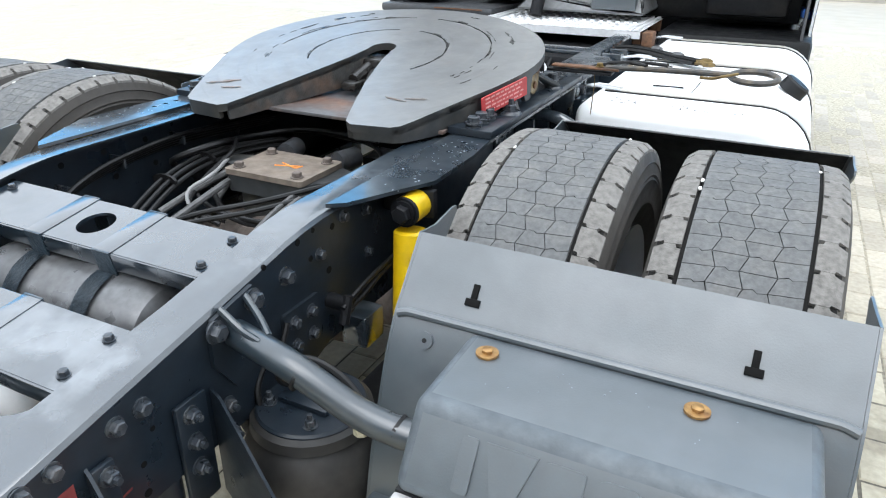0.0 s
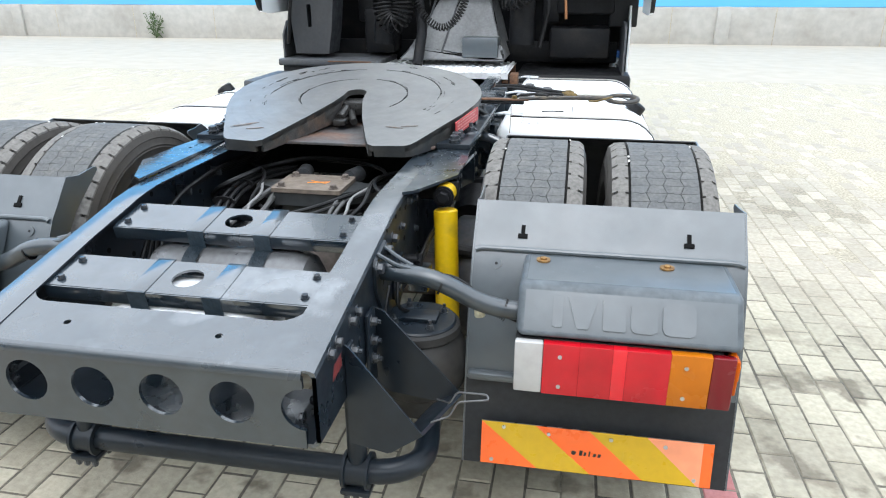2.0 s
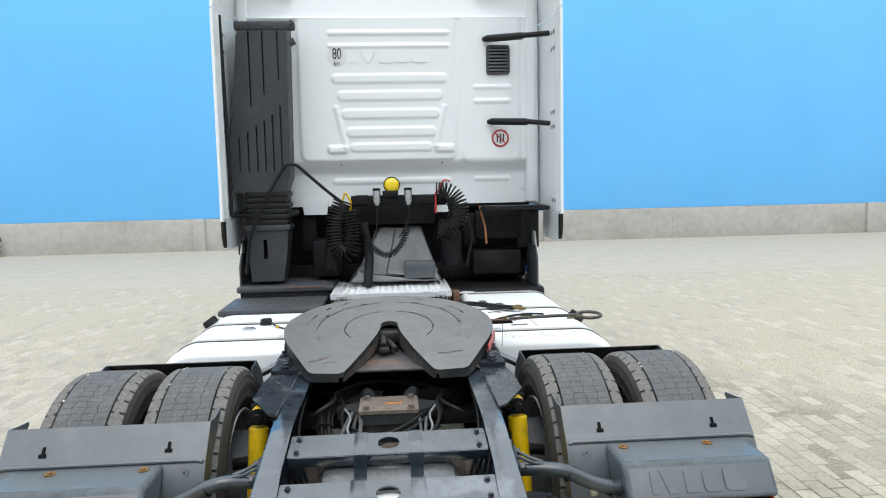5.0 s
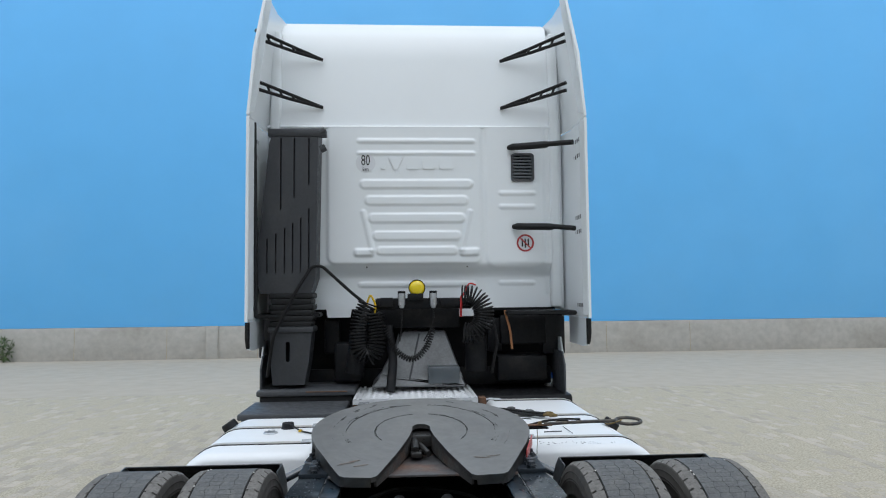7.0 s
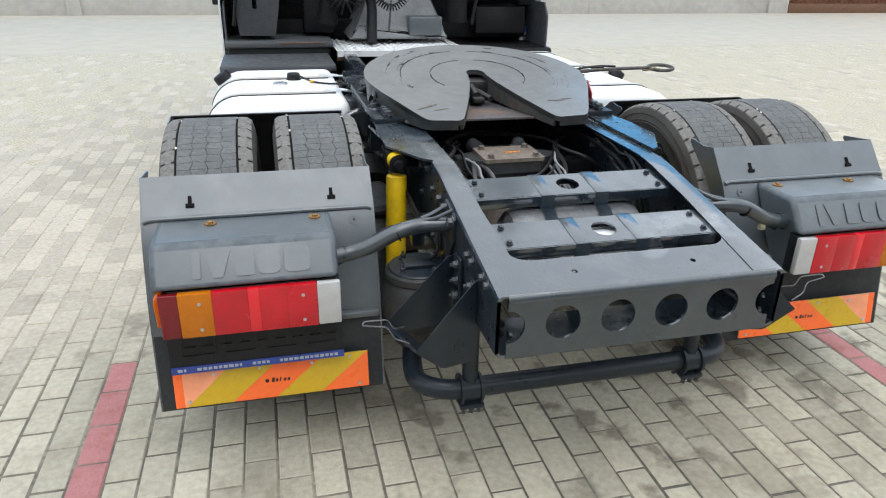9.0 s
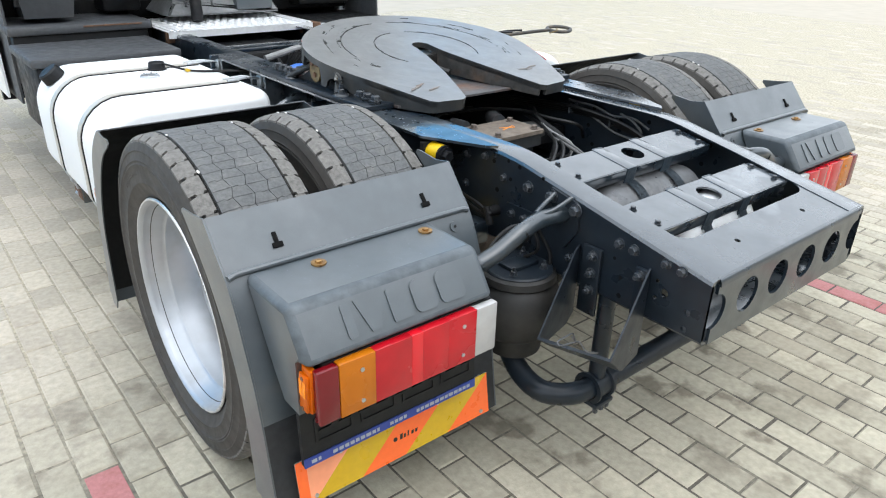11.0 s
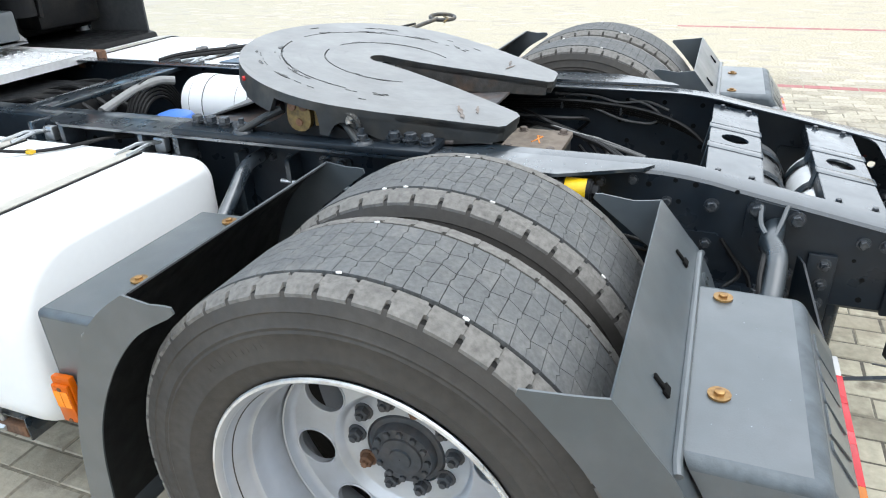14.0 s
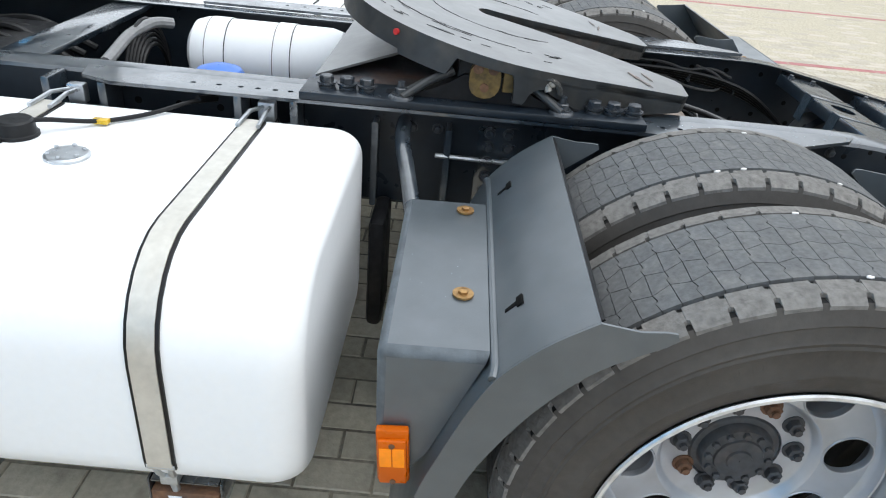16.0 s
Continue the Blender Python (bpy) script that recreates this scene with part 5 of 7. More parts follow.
rnd = random.Random(2)
u = -1.205
while u < -0.76:
    w = rnd.uniform(0.006, 0.013)
    plate(bm, [(u, 0.007), (u + w, 0.007), (u + w, 0.0155), (u, 0.0155)], m @ at_z(-0.0042), 0.0009)
    u += w + (0.004 if rnd.random() > 0.12 else 0.03)
tagged(part("strip_print", bm, material("faded_print", (0.36, 0.38, 0.42), 0.5), holder), kind="stuff")

# ---- fifth wheel coupling: the plate is tipped about its bearings, the ramps down ----
TOP = 0.988
TIP = Matrix.Translation((0, 0.525, TOP)) @ Matrix.Rotation(math.atan(0.176), 4, "X") @ Matrix.Translation((0, -0.525, 0))


def drop(y):
    """How far the ramps fall below the plate."""
    return 0.025 * max(0.0, 0.22 - y) ** 1.3


FLANK = [(0.308, 0.002), (0.328, 0.016), (0.345, 0.050), (0.380, 0.13), (0.418, 0.22), (0.452, 0.30)]
THROAT = [(0.205, -0.008), (0.184, 0.006), (0.166, 0.05), (0.137, 0.13), (0.105, 0.22), (0.076, 0.32), (0.054, 0.40), (0.041, 0.478)]


def outline(n=40):
    """Half round in front, flanks that draw in behind to two ramps, a V throat."""
    front = [(0.494 * math.cos(a), 0.49 + 0.418 * math.sin(a)) for a in [radians(-14 + 208 * k / n) for k in range(n + 1)]]
    return FLANK + front + [(-x, y) for x, y in FLANK[::-1] + THROAT] + circle(0, 0.502, 0.041, 9, radians(180), radians(0)) + THROAT[::-1]


def arc_band(r0, r1, a0, a1, n=26):
    c = (0.0, 0.47)
    return [(c[0] + r1 * math.cos(radians(a0 + (a1 - a0) * k / n)), c[1] + r1 * math.sin(radians(a0 + (a1 - a0) * k / n))) for k in range(n + 1)] + [(c[0] + r0 * math.cos(radians(a1 - (a1 - a0) * k / n)), c[1] + r0 * math.sin(radians(a1 - (a1 - a0) * k / n))) for k in range(n + 1)]


RUSTGREASE = material("rusty_greased_steel", (0.050, 0.049, 0.047), 0.5, grain=0.4, grain_size=40, stain=(0.13, 0.075, 0.045), stain_amount=0.6, stain_size=16, bump=0.4)
body = outline()
grooves = [arc_band(0.3355, 0.3400, 4, 84), arc_band(0.3355, 0.3400, 97, 176), arc_band(0.2055, 0.2100, -34, 80), arc_band(0.2055, 0.2100, 100, 213)]
bm = B()
plate(bm, body, at_z(-0.008), 0.008, grooves)
plate(bm, body, at_z(-0.0205), 0.0125)
for v in bm.verts:
    v.co.z -= drop(v.co.y)
rim_edges = [e for e in bm.edges if len(e.link_faces) == 2 and e.calc_face_angle(0) > 0.9 and min(v.co.z for v in e.verts) > -0.03 and max(v.co.z for v in e.verts) + drop(e.verts[0].co.y) > -0.002 and (max(math.hypot(v.co.x, v.co.y - 0.47) for v in e.verts) > 0.38 or min(v.co.y for v in e.verts) < 0.25)]
bmesh.ops.bevel(bm, geom=rim_edges, offset=0.0115, segments=4, affect="EDGES")
bm.normal_update()
# upright edges take the dark wall colour: grease, with side shade painted in
for f in bm.faces:
    if abs(f.normal.z) < 0.45:
        f.material_index = 1
bmesh.ops.transform(bm, matrix=TIP, verts=bm.verts)
coupling = part("fifth_wheel", bm, (WHEEL5, RIMWALL), truck, "greased grey coupling plate with a V throat", smooth=30)
# deep rim wall, cut up in an arch over each bearing, and the throat's walls


def skirt(loop, depth, inward, name):
    bm = B()
    rows = []
    for i, (x, y) in enumerate(loop):
        a, b = loop[max(i - 1, 0)], loop[min(i + 1, len(loop) - 1)]
        d = Vector((b[0] - a[0], b[1] - a[1])).normalized()
        nx, ny = -d.y * inward, d.x * inward
        h = depth(x, y)
        rows.append([bm.verts.new(TIP @ Vector((p[0], p[1], p[2] - drop(y)))) for p in ((x, y, -0.006), (x, y, -h), (x + nx, y + ny, -h), (x + nx, y + ny, -0.006))])
    for p, q in zip(rows, rows[1:]):
        for i in range(4):
            bm.faces.new((p[i], p[(i + 1) % 4], q[(i + 1) % 4], q[i]))
    bm.faces.new(rows[0])
    bm.faces.new(rows[-1])
    return part(name, bm, RIMWALL if name == "rim_wall" else RUSTGREASE, coupling, smooth=40)


def wall_depth(x, y):
    if y < 0.23:
        return 0.040 + 0.044 * max(y, 0.0) / 0.23
    d, e = abs(y - 0.522), abs(y - 0.381)
    base = 0.084 if y < 0.45 else 0.066 if y < 0.72 else 0.056
    if d < 0.066:
        return 0.024
    if d < 0.080:
        return 0.024 + (d - 0.066) * 3.0
    if e < 0.034:
        return base - 1.25 * math.sqrt(0.034 ** 2 - e ** 2)
    return base


round_side = [(0.493 * math.cos(a), 0.49 + 0.418 * math.sin(a)) for a in [radians(-24 + 228 * k / 420) for k in range(421)]][11:-11]
flank = [(x0 + (x1 - x0) * k / 4, y0 + (y1 - y0) * k / 4) for (x0, y0), (x1, y1) in zip(FLANK, FLANK[1:-1]) for k in range(4)] + [FLANK[-2]]
skirt([(0.207, -0.006)] + flank + [(0.435, 0.26)] + round_side + [(-0.435, 0.26)] + [(-x, y) for x, y in flank[::-1]] + [(-0.207, -0.006)], wall_depth, 0.014, "rim_wall")
for s in (1, -1):
    skirt([(s * x, y) for x, y in THROAT[1:]], lambda x, y: 0.044 + 0.10 * max(y, 0.0), 0.012 * -s, "throat_wall")
rnd = random.Random(11)
for k in range(15):
    a, r = radians(rnd.choice((25, 40, 55, 62, 118, 125, 140, 150, 200, -20)) + rnd.uniform(-8, 8)), rnd.choice((0.335, 0.345, 0.21, 0.40, 0.41))
    cx, cy = r * math.cos(a), 0.47 + r * math.sin(a)
    n = 12
    big = rnd.choice((0.4, 0.5, 0.75))
    spread = [(rnd.uniform(0.012, 0.034) * big, rnd.uniform(0.004, 0.012) * big, 2 * math.pi * q / n) for q in range(n)]
    turn = a + math.pi / 2
    loop = []
    for ru, rv, q in spread:
        u, v = ru * math.cos(q), rv * math.sin(q)
        loop.append((cx + u * math.cos(turn) - v * math.sin(turn), cy + u * math.sin(turn) + v * math.cos(turn)))
    if max(math.hypot(x / 0.46, (y - 0.49) / 0.415) for x, y in loop) > 0.98:
        continue
    bm = B()
    plate(bm, loop, TIP @ at_z(0.0002), 0.0012)
    part("grease_patch", bm, GREASE, coupling, "black grease left on the plate")
# thin broken traces of grease along the worn arcs
bm = B()
for k in range(110):
    r = rnd.choice((0.338, 0.338, 0.208, 0.208, 0.352, 0.40)) + rnd.gauss(0, 0.0022)
    a, half = radians(rnd.choice((rnd.uniform(-25, 75), rnd.uniform(105, 205)))), rnd.uniform(0.006, 0.022) / r
    w = rnd.uniform(0.0006, 0.0017)
    n = 6
    out = [(r + w * rnd.uniform(0.4, 1.2), a - half + 2 * half * q / n) for q in range(n + 1)]
    back = [(r - w * rnd.uniform(0.4, 1.2), a + half - 2 * half * q / n) for q in range(n + 1)]
    loop = [(p * math.cos(t), 0.47 + p * math.sin(t)) for p, t in out + back]
    if min(y for _, y in loop) > 0.23 and max(math.hypot(x / 0.46, (y - 0.49) / 0.405) for x, y in loop) < 0.98 and min(math.hypot(x, y - 0.40) for x, y in loop) > 0.12:
        plate(bm, loop, TIP @ at_z(0.0002), 0.0009)
tagged(part("grease_trace", bm, GREASE, coupling, "broken dark traces of grease"), kind="stuff")
# scraped bare streak on a ramp
SCRAPE = material("scraped_rusty_steel", (0.17, 0.145, 0.13), 0.6, grain=0.3, grain_size=40, stain=(0.20, 0.12, 0.08), stain_amount=0.6, stain_size=30)
for x, y, w, h, t in ((-0.30, 0.13, 0.05, 0.006, 0.5), (-0.25, 0.10, 0.03, 0.004, 0.3), (0.24, 0.15, 0.035, 0.003, -0.2), (0.29, 0.165, 0.03, 0.004, 0.2)):
    bm = B()
    loop = [(x + w * math.cos(q) * math.cos(t) - h * math.sin(q) * math.sin(t), y + w * math.cos(q) * math.sin(t) + h * math.sin(q) * math.cos(t)) for q in [2 * math.pi * k / 14 for k in range(14)]]
    z = -drop(y)
    plate(bm, [(u * (1 + 0.02 * math.sin(9 * k)), v) for k, (u, v) in enumerate(loop)], TIP @ at_z(z + 0.0012), 0.0008)
    part("scrape", bm, SCRAPE, coupling, "bare scraped streak on the ramp")
# sloping cover plate under the front of the coupling plate
bm = B()
cover = [(-0.34, 0.93, 0.867), (0.34, 0.93, 0.867), (0.26, 0.62, 0.962), (-0.26, 0.62, 0.962)]
hi = [bm.verts.new(p) for p in cover]
lo = [bm.verts.new((x, y, z - 0.006)) for x, y, z in cover]
bm.faces.new(hi)
bm.faces.new(lo)
for i in range(4):
    bm.faces.new((hi[i], hi[(i + 1) % 4], lo[(i + 1) % 4], lo[i]))
part("slope_plate", bm, WHEEL5, coupling)
# locking jaws in the throat
bm = B()
box(bm, -0.06, 0.06, 0.46, 0.56, 0.90, 0.955, 0.01)
jaw = part("lock_jaw", bm, GREASE, coupling, "greasy black lock jaw")
for pts, r in (([(-0.03, 0.38, 0.905), (-0.03, 0.47, 0.93)], 0.018), ([(0.03, 0.36, 0.895), (-0.01, 0.46, 0.915)], 0.014)):
    bm = B()
    tube(bm, pts, r, 10)
    part("jaw_pin", bm, GREASE, jaw)
bm = B()
box(bm, -0.05, 0.0, 0.34, 0.41, 0.882, 0.905, 0.006)
part("jaw_stop", bm, GREASE, jaw)
DULL = material("greasy_dull_steel", (0.26, 0.245, 0.22), 0.45, metal=0.4, grain=0.5, grain_size=90, stain=(0.06, 0.05, 0.04), stain_amount=0.8, stain_size=60)
MOUNT = material("mounting_plate_steel", (0.075, 0.073, 0.075), 0.5, grain=0.25, stain=(0.19, 0.095, 0.055), stain_amount=0.75, stain_size=6)
bm = B()
box(bm, -0.385, 0.385, 0.13, 0.92, 0.8565, 0.866, 0.002)
mount = part("mounting_plate", bm, MOUNT, coupling, "dark mounting plate with rust patches")
for s in (1, -1):
    bm = B()
    a, b = sorted((s * 0.388, s * 0.503))
    box(bm, a, b, 0.15, 0.935, 0.8565, 0.874, 0.002)
    part("side_plate", bm, PAINT_SHADED, mount)
    bm = B()
    # pedestal foot with its arch, and the block under the bearing
    loop = [(0.30, 0.875), (0.36, 0.882), (0.40, 0.895), (0.44, 0.915), (0.475, 0.935), (0.57, 0.935), (0.60, 0.915), (0.64, 0.895), (0.68, 0.882), (0.745, 0.875)]
    plate(bm, loop, at_x(s * 0.425), s * 0.035)
    box(bm, min(s * 0.37, s * 0.448), max(s * 0.37, s * 0.448), 0.46, 0.585, 0.875, 0.965, 0.006)
    part("pedestal", bm, BLACK, coupling, "black cast pedestal")
    for y0, y1 in ((0.595, 0.705), (0.455, 0.345)):
        for d in (-0.016, 0.016):
            bm = B()
            tube(bm, [(s * 0.440, y0, 0.938), (s * 0.455, (y0 + y1) / 2, 0.912), (s * (0.478 + d), y1, 0.880)], [0.012, 0.010, 0.009], 10)
            part("foot_arm", bm, RIMWALL, coupling, "greasy black cast arm")
    bm = B()
    for k in range(12):
        a, b = radians(15 * k), radians(15 * (k + 1))
        tube(bm, [(s * 0.470, 0.386 + 0.034 * math.cos(a), 0.914 + 0.032 * math.sin(a)), (s * 0.470, 0.386 + 0.034 * math.cos(b), 0.914 + 0.032 * math.sin(b))], 0.007, 8)
    part("arch_rim", bm, RIMWALL, coupling, "thick cast edge over the pivot bolt")
    bm = B()
    plate(bm, rounded(0.488, 0.558, 0.890, 0.974, 0.032), at_x(s * 0.455), s * 0.022)
    pad = part("bearing_pad", bm, BRASS, coupling, "greasy brass-coloured bearing pad")
    for y, z, r in ((0.506, 0.957, 0.012), (0.540, 0.957, 0.012), (0.523, 0.915, 0.010)):
        bm = B()
        tube(bm, [(s * 0.475, y, z), (s * 0.481, y, z)], r, 14)
        part("pad_bolt", bm, RUST, pad)
    bm = B()
    box(bm, min(s * 0.450, s * 0.468), max(s * 0.450, s * 0.468), 0.455, 0.482, 0.905, 0.950, 0.003)
    part("pad_wedge", bm, BRASS, pad)
    bm = B()
    tube(bm, [(s * 0.43, 0.385, 0.934), (s * 0.468, 0.381, 0.934)], 0.016, 14)
    tube(bm, [(s * 0.462, 0.388, 0.946), (s * 0.472, 0.378, 0.918)], 0.009, 8)
    bolt(bm, (s * 0.466, 0.372, 0.938), "x" if s > 0 else "-x", 0.010, 0.008)
    part("pivot_bolt", bm, DULL, coupling, "greasy dull steel pivot bolt")
    for y in (0.173, 0.220, 0.265, 0.79, 0.835, 0.882):
        bm = B()
        tube(bm, [(s * 0.447, y, 0.873), (s * 0.447, y, 0.879), (s * 0.447, y, 0.8795), (s * 0.447, y, 0.885)], [0.0195, 0.0195, 0.016, 0.016], 14)
        bolt(bm, (s * 0.447, y, 0.883), "z", 0.0165, 0.015)
        part("mounting_bolt", bm, BOLT, mount)
    for y in (0.342, 0.708):
        bm = B()
        tube(bm, [(s * 0.478, y, 0.873), (s * 0.478, y, 0.878), (s * 0.478, y, 0.882)], [0.030, 0.028, 0.022], 18)
        bolt(bm, (s * 0.478, y, 0.881), "z", 0.0155, 0.014, nut=0.014)
        part("foot_bolt", bm, BOLT, mount)
# red warning label on one flank, with its writing as pale bars
bm = B()
mm = TIP @ Matrix(((0.30, 0, 0.954, 0.442), (0.954, 0, -0.30, 0.240), (0, 1, 0, 0), (0, 0, 0, 1)))
plate(bm, rounded(-0.012, 0.168, -0.055, -0.006, 0.003), mm, 0.004)
WORNPRINT = material("worn_pale_print", (0.62, 0.30, 0.28), 0.5, grain=0.5, grain_size=150)
label = part("warning_label", bm, REDFILM, coupling, "red warning label with worn pale print")
for r in range(4):
    u = 0.0
    while u < 0.14:
        w = rnd.uniform(0.008, 0.022)
        bm = B()
        z = -0.048 + 0.011 * r
        plate(bm, [(u, z), (min(u + w, 0.152), z), (min(u + w, 0.152), z + 0.0042), (u, z + 0.0042)], mm @ at_z(0.0035), 0.0012)
        part("label_bar", bm, WORNPRINT, label)
        u += w + 0.005
bm = B()
tube(bm, [(-0.385, 0.715, 1.002), (-0.410, 0.734, 1.003)], 0.007, 12)
part("red_pin", bm, REDHOSE, coupling, "small red pin")
# release handle: a long flat bar ending in a loop
bm = B()
tube(bm, [(0.62, 0.758, 0.937), (0.74, 0.742, 0.946), (0.86, 0.724, 0.952), (0.975, 0.706, 0.956)], 0.0085, 10)
loop = [(1.030 + 0.058 * math.cos(a) - 0.012 * math.sin(a), 0.700 + 0.050 * math.sin(a), 0.956 + 0.006 * math.sin(a) + 0.003 * math.cos(a)) for a in [2 * math.pi * k / 26 for k in range(27)]]
tube(bm, loop, 0.0085, 9, caps=False)
handle = part("release_handle", bm, material("grimy_handle", (0.050, 0.048, 0.045), 0.5, grain=0.3, stain=(0.16, 0.12, 0.07), stain_amount=0.6, stain_size=25), coupling, "grimy dark steel release handle with a loop end")
bm = B()
tube(bm, [(0.585, 0.762, 0.935), (0.588, 0.764, 0.88), (0.584, 0.766, 0.79)], 0.0016, 6, bend=0.01)
part("handle_chain", bm, BRASS, handle)
bm = B()
box(bm, 0.455, 0.66, 0.742, 0.775, 0.930, 0.937, 0.002)
part("handle_bar", bm, RUST, handle, "rusty flat bar")
for x in (0.60, 0.69):
    bm = B()
    bolt(bm, (x, 0.758, 0.938), "z", 0.010, 0.010)
    part("handle_bolt", bm, BRASS, handle)
bm = B()
box(bm, 0.44, 0.64, 0.74, 0.785, 0.916, 0.924, 0.002)
part("handle_guide", bm, BLACK, coupling)
for pts, r in (([(0.74, 0.74, 0.955), (0.68, 0.78, 0.955), (0.60, 0.79, 0.94), (0.50, 0.85, 0.90)], 0.006), ([(0.80, 0.735, 0.962), (0.72, 0.77, 0.96), (0.62, 0.77, 0.95)], 0.005)):
    bm = B()
    tube(bm, pts, r, 8, bend=0.03)
    part("handle_cable", bm, CABLE, coupling)
bm = B()
tube(bm, [(0.99, 0.68, 0.965), (0.955, 0.64, 0.962), (0.93, 0.66, 0.95), (0.90, 0.64, 0.955)], 0.004, 6, bend=0.02)
part("wire_end", bm, BRASS, handle)


# ---- fuel tanks ----
def tank_section(z0, z1, x0, x1, rt, rb):
    out = []
    for cx, cz, r, a in ((x1 - rt, z1 - rt, rt, 0), (x0 + 0.05, z1 - 0.05, 0.05, 90), (x0 + 0.05, z0 + 0.05, 0.05, 180), (x1 - rb, z0 + rb, rb, 270)):
        out += circle(cx, cz, r, 8, radians(a), radians(a + 90))
    return out


def fuel_tank(s, y0, y1, side, straps):
    sec = tank_section(0.365, 0.817, 0.520, side, 0.165, 0.09)
    bm = B()
    cx, cz = 0.87, 0.591
    rings = []
    for y, k in [(y0 + 0.07 * (1 - math.sin(a)), 1 - 0.17 * (1 - math.cos(a))) for a in [radians(90 - 11.25 * k) for k in range(9)]] + [(y1 - 0.07 * (1 - math.sin(a)), 1 - 0.17 * (1 - math.cos(a))) for a in [radians(11.25 * k) for k in range(9)]]:
        rings.append([bm.verts.new((s * (cx + (x - cx) * (1 - (1 - k) * 0.7)), y, cz + (z - cz) * k)) for x, z in sec])
    n = len(sec)
    for a, b in zip(rings, rings[1:]):
        for i in range(n):
            bm.faces.new((a[i], a[(i + 1) % n], b[(i + 1) % n], b[i]))
    bm.faces.new(rings[0])
    bm.faces.new(rings[-1])
    tank = part("fuel_tank", bm, TANKWHITE, truck, "large white fuel tank with rounded edges", smooth=40)
    for y in straps:
        for name, mat, w, t in (("strap_rubber", CABLE, 0.0265, 0.004), ("strap", STRAP, 0.0207, 0.0062)):
            bm = B()
            corners = [p for p in sec[24:] if p[1] > 0.425] + sec[:9]
            path = [corners[0]]
            for p, q in zip(corners, corners[1:]):
                steps = 6 if math.dist(p, q) > 0.1 else 1
                path += [(p[0] + (q[0] - p[0]) * k / steps, p[1] + (q[1] - p[1]) * k / steps) for k in range(1, steps + 1)]
            rows = []
            for i, (x, z) in enumerate(path):
                p, q = path[max(i - 1, 0)], path[min(i + 1, len(path) - 1)]
                o = Vector((q[1] - p[1], p[0] - q[0])).normalized()
                rows.append([bm.verts.new((s * (x + o.x * h), y + d, z + o.y * h)) for d, h in ((-w, -0.001), (w, -0.001), (w, t), (-w, t))])
            for p, q in zip(rows, rows[1:]):
                for i in range(4):
                    bm.faces.new((p[i], p[(i + 1) % 4], q[(i + 1) % 4], q[i]))
            bm.faces.new(rows[0])
            bm.faces.new(rows[-1])
            part(name, bm, mat, tank, "bright steel strap" if name == "strap" else "black rubber under the strap")
        for d in (-0.022, 0.022):
            bm = B()
            tube(bm, [(s * 0.62, y + d, 0.842), (s * 0.54, y + d * 0.8, 0.846), (s * 0.465, y + d * 0.3, 0.832)], 0.005, 8)
            part("strap_rod", bm, STEEL, tank)
        bm = B()
        box(bm, min(s * 0.45, s * 0.475), max(s * 0.45, s * 0.475), y - 0.02, y + 0.02, 0.80, 0.845, 0.004)
        part("strap_anchor", bm, STEEL, tank)
        for x0, x1, y0, y1, z0, z1 in ((0.401, 0.48, y - 0.075, y - 0.055, 0.58, 0.842), (0.401, 0.48, y + 0.055, y + 0.075, 0.58, 0.842), (0.48, 0.518, y - 0.08, y + 0.08, 0.36, 0.79), (0.48, 1.165, y - 0.085, y - 0.080, 0.295, 0.362), (0.48, 1.165, y + 0.045, y + 0.050, 0.295, 0.362), (0.48, 1.165, y - 0.079, y + 0.044, 0.357, 0.362)):
            bm = B()
            box(bm, min(s * x0, s * x1), max(s * x0, s * x1), y0, y1, z0, z1, 0.004)
            part("tank_bracket", bm, PAINT, tank)
        # clasp: a fork on the strap's end, and a long bolt down to the bracket
        bm = B()
        for d in (-0.014, 0.014):
            tube(bm, [(s * (side - 0.003), y + d, 0.452), (s * (side - 0.011), y + d * 0.8, 0.425), (s * (side - 0.029), y + d * 0.5, 0.395)], 0.006, 8)
        box(bm, min(s * (side - 0.040), s * (side - 0.015)), max(s * (side - 0.040), s * (side - 0.015)), y - 0.016, y + 0.016, 0.388, 0.410, 0.004)
        tube(bm, [(s * (side - 0.003), y - 0.024, 0.454), (s * (side - 0.003), y + 0.024, 0.454)], 0.008, 10)
        part("strap_clasp", bm, STEEL, tank, "bright steel clasp fork")
        bm = B()
        tube(bm, [(s * (side - 0.027), y, 0.400), (s * 1.150, y, 0.315)], 0.0075, 10)
        tube(bm, [(s * 1.166, y, 0.343), (s * 1.157, y, 0.327)], 0.014, 6)
        part("clasp_bolt", bm, STEEL, tank)
        bm = B()
        box(bm, min(s * 1.135, s * 1.168), max(s * 1.135, s * 1.168), y - 0.079, y + 0.044, 0.320, 0.352, 0.003)
        part("bracket_end", bm, RUST, tank, "rusty end of the tank bracket")
    return tank


left_tank = fuel_tank(-1, 0.78, 1.82, 1.199, (1.018, 1.46))
right_tank = fuel_tank(1, 0.78, 2.45, 1.225, (1.018, 1.68, 2.32))
bm = B()
lathe(bm, [(0.001, 0.034), (0.030, 0.034), (0.034, 0.030), (0.036, 0.008), (0.040, 0.006), (0.040, 0.0)], (-0.758, 1.428, 0.832), "z", 28)
part("sender_cap", bm, UNDER, left_tank, "black round cap with a cable")
bm = B()
lathe(bm, [(0.001, 0.008), (0.036, 0.008), (0.040, 0.005), (0.040, 0.0)], (-0.833, 1.292, 0.832), "z", 28)
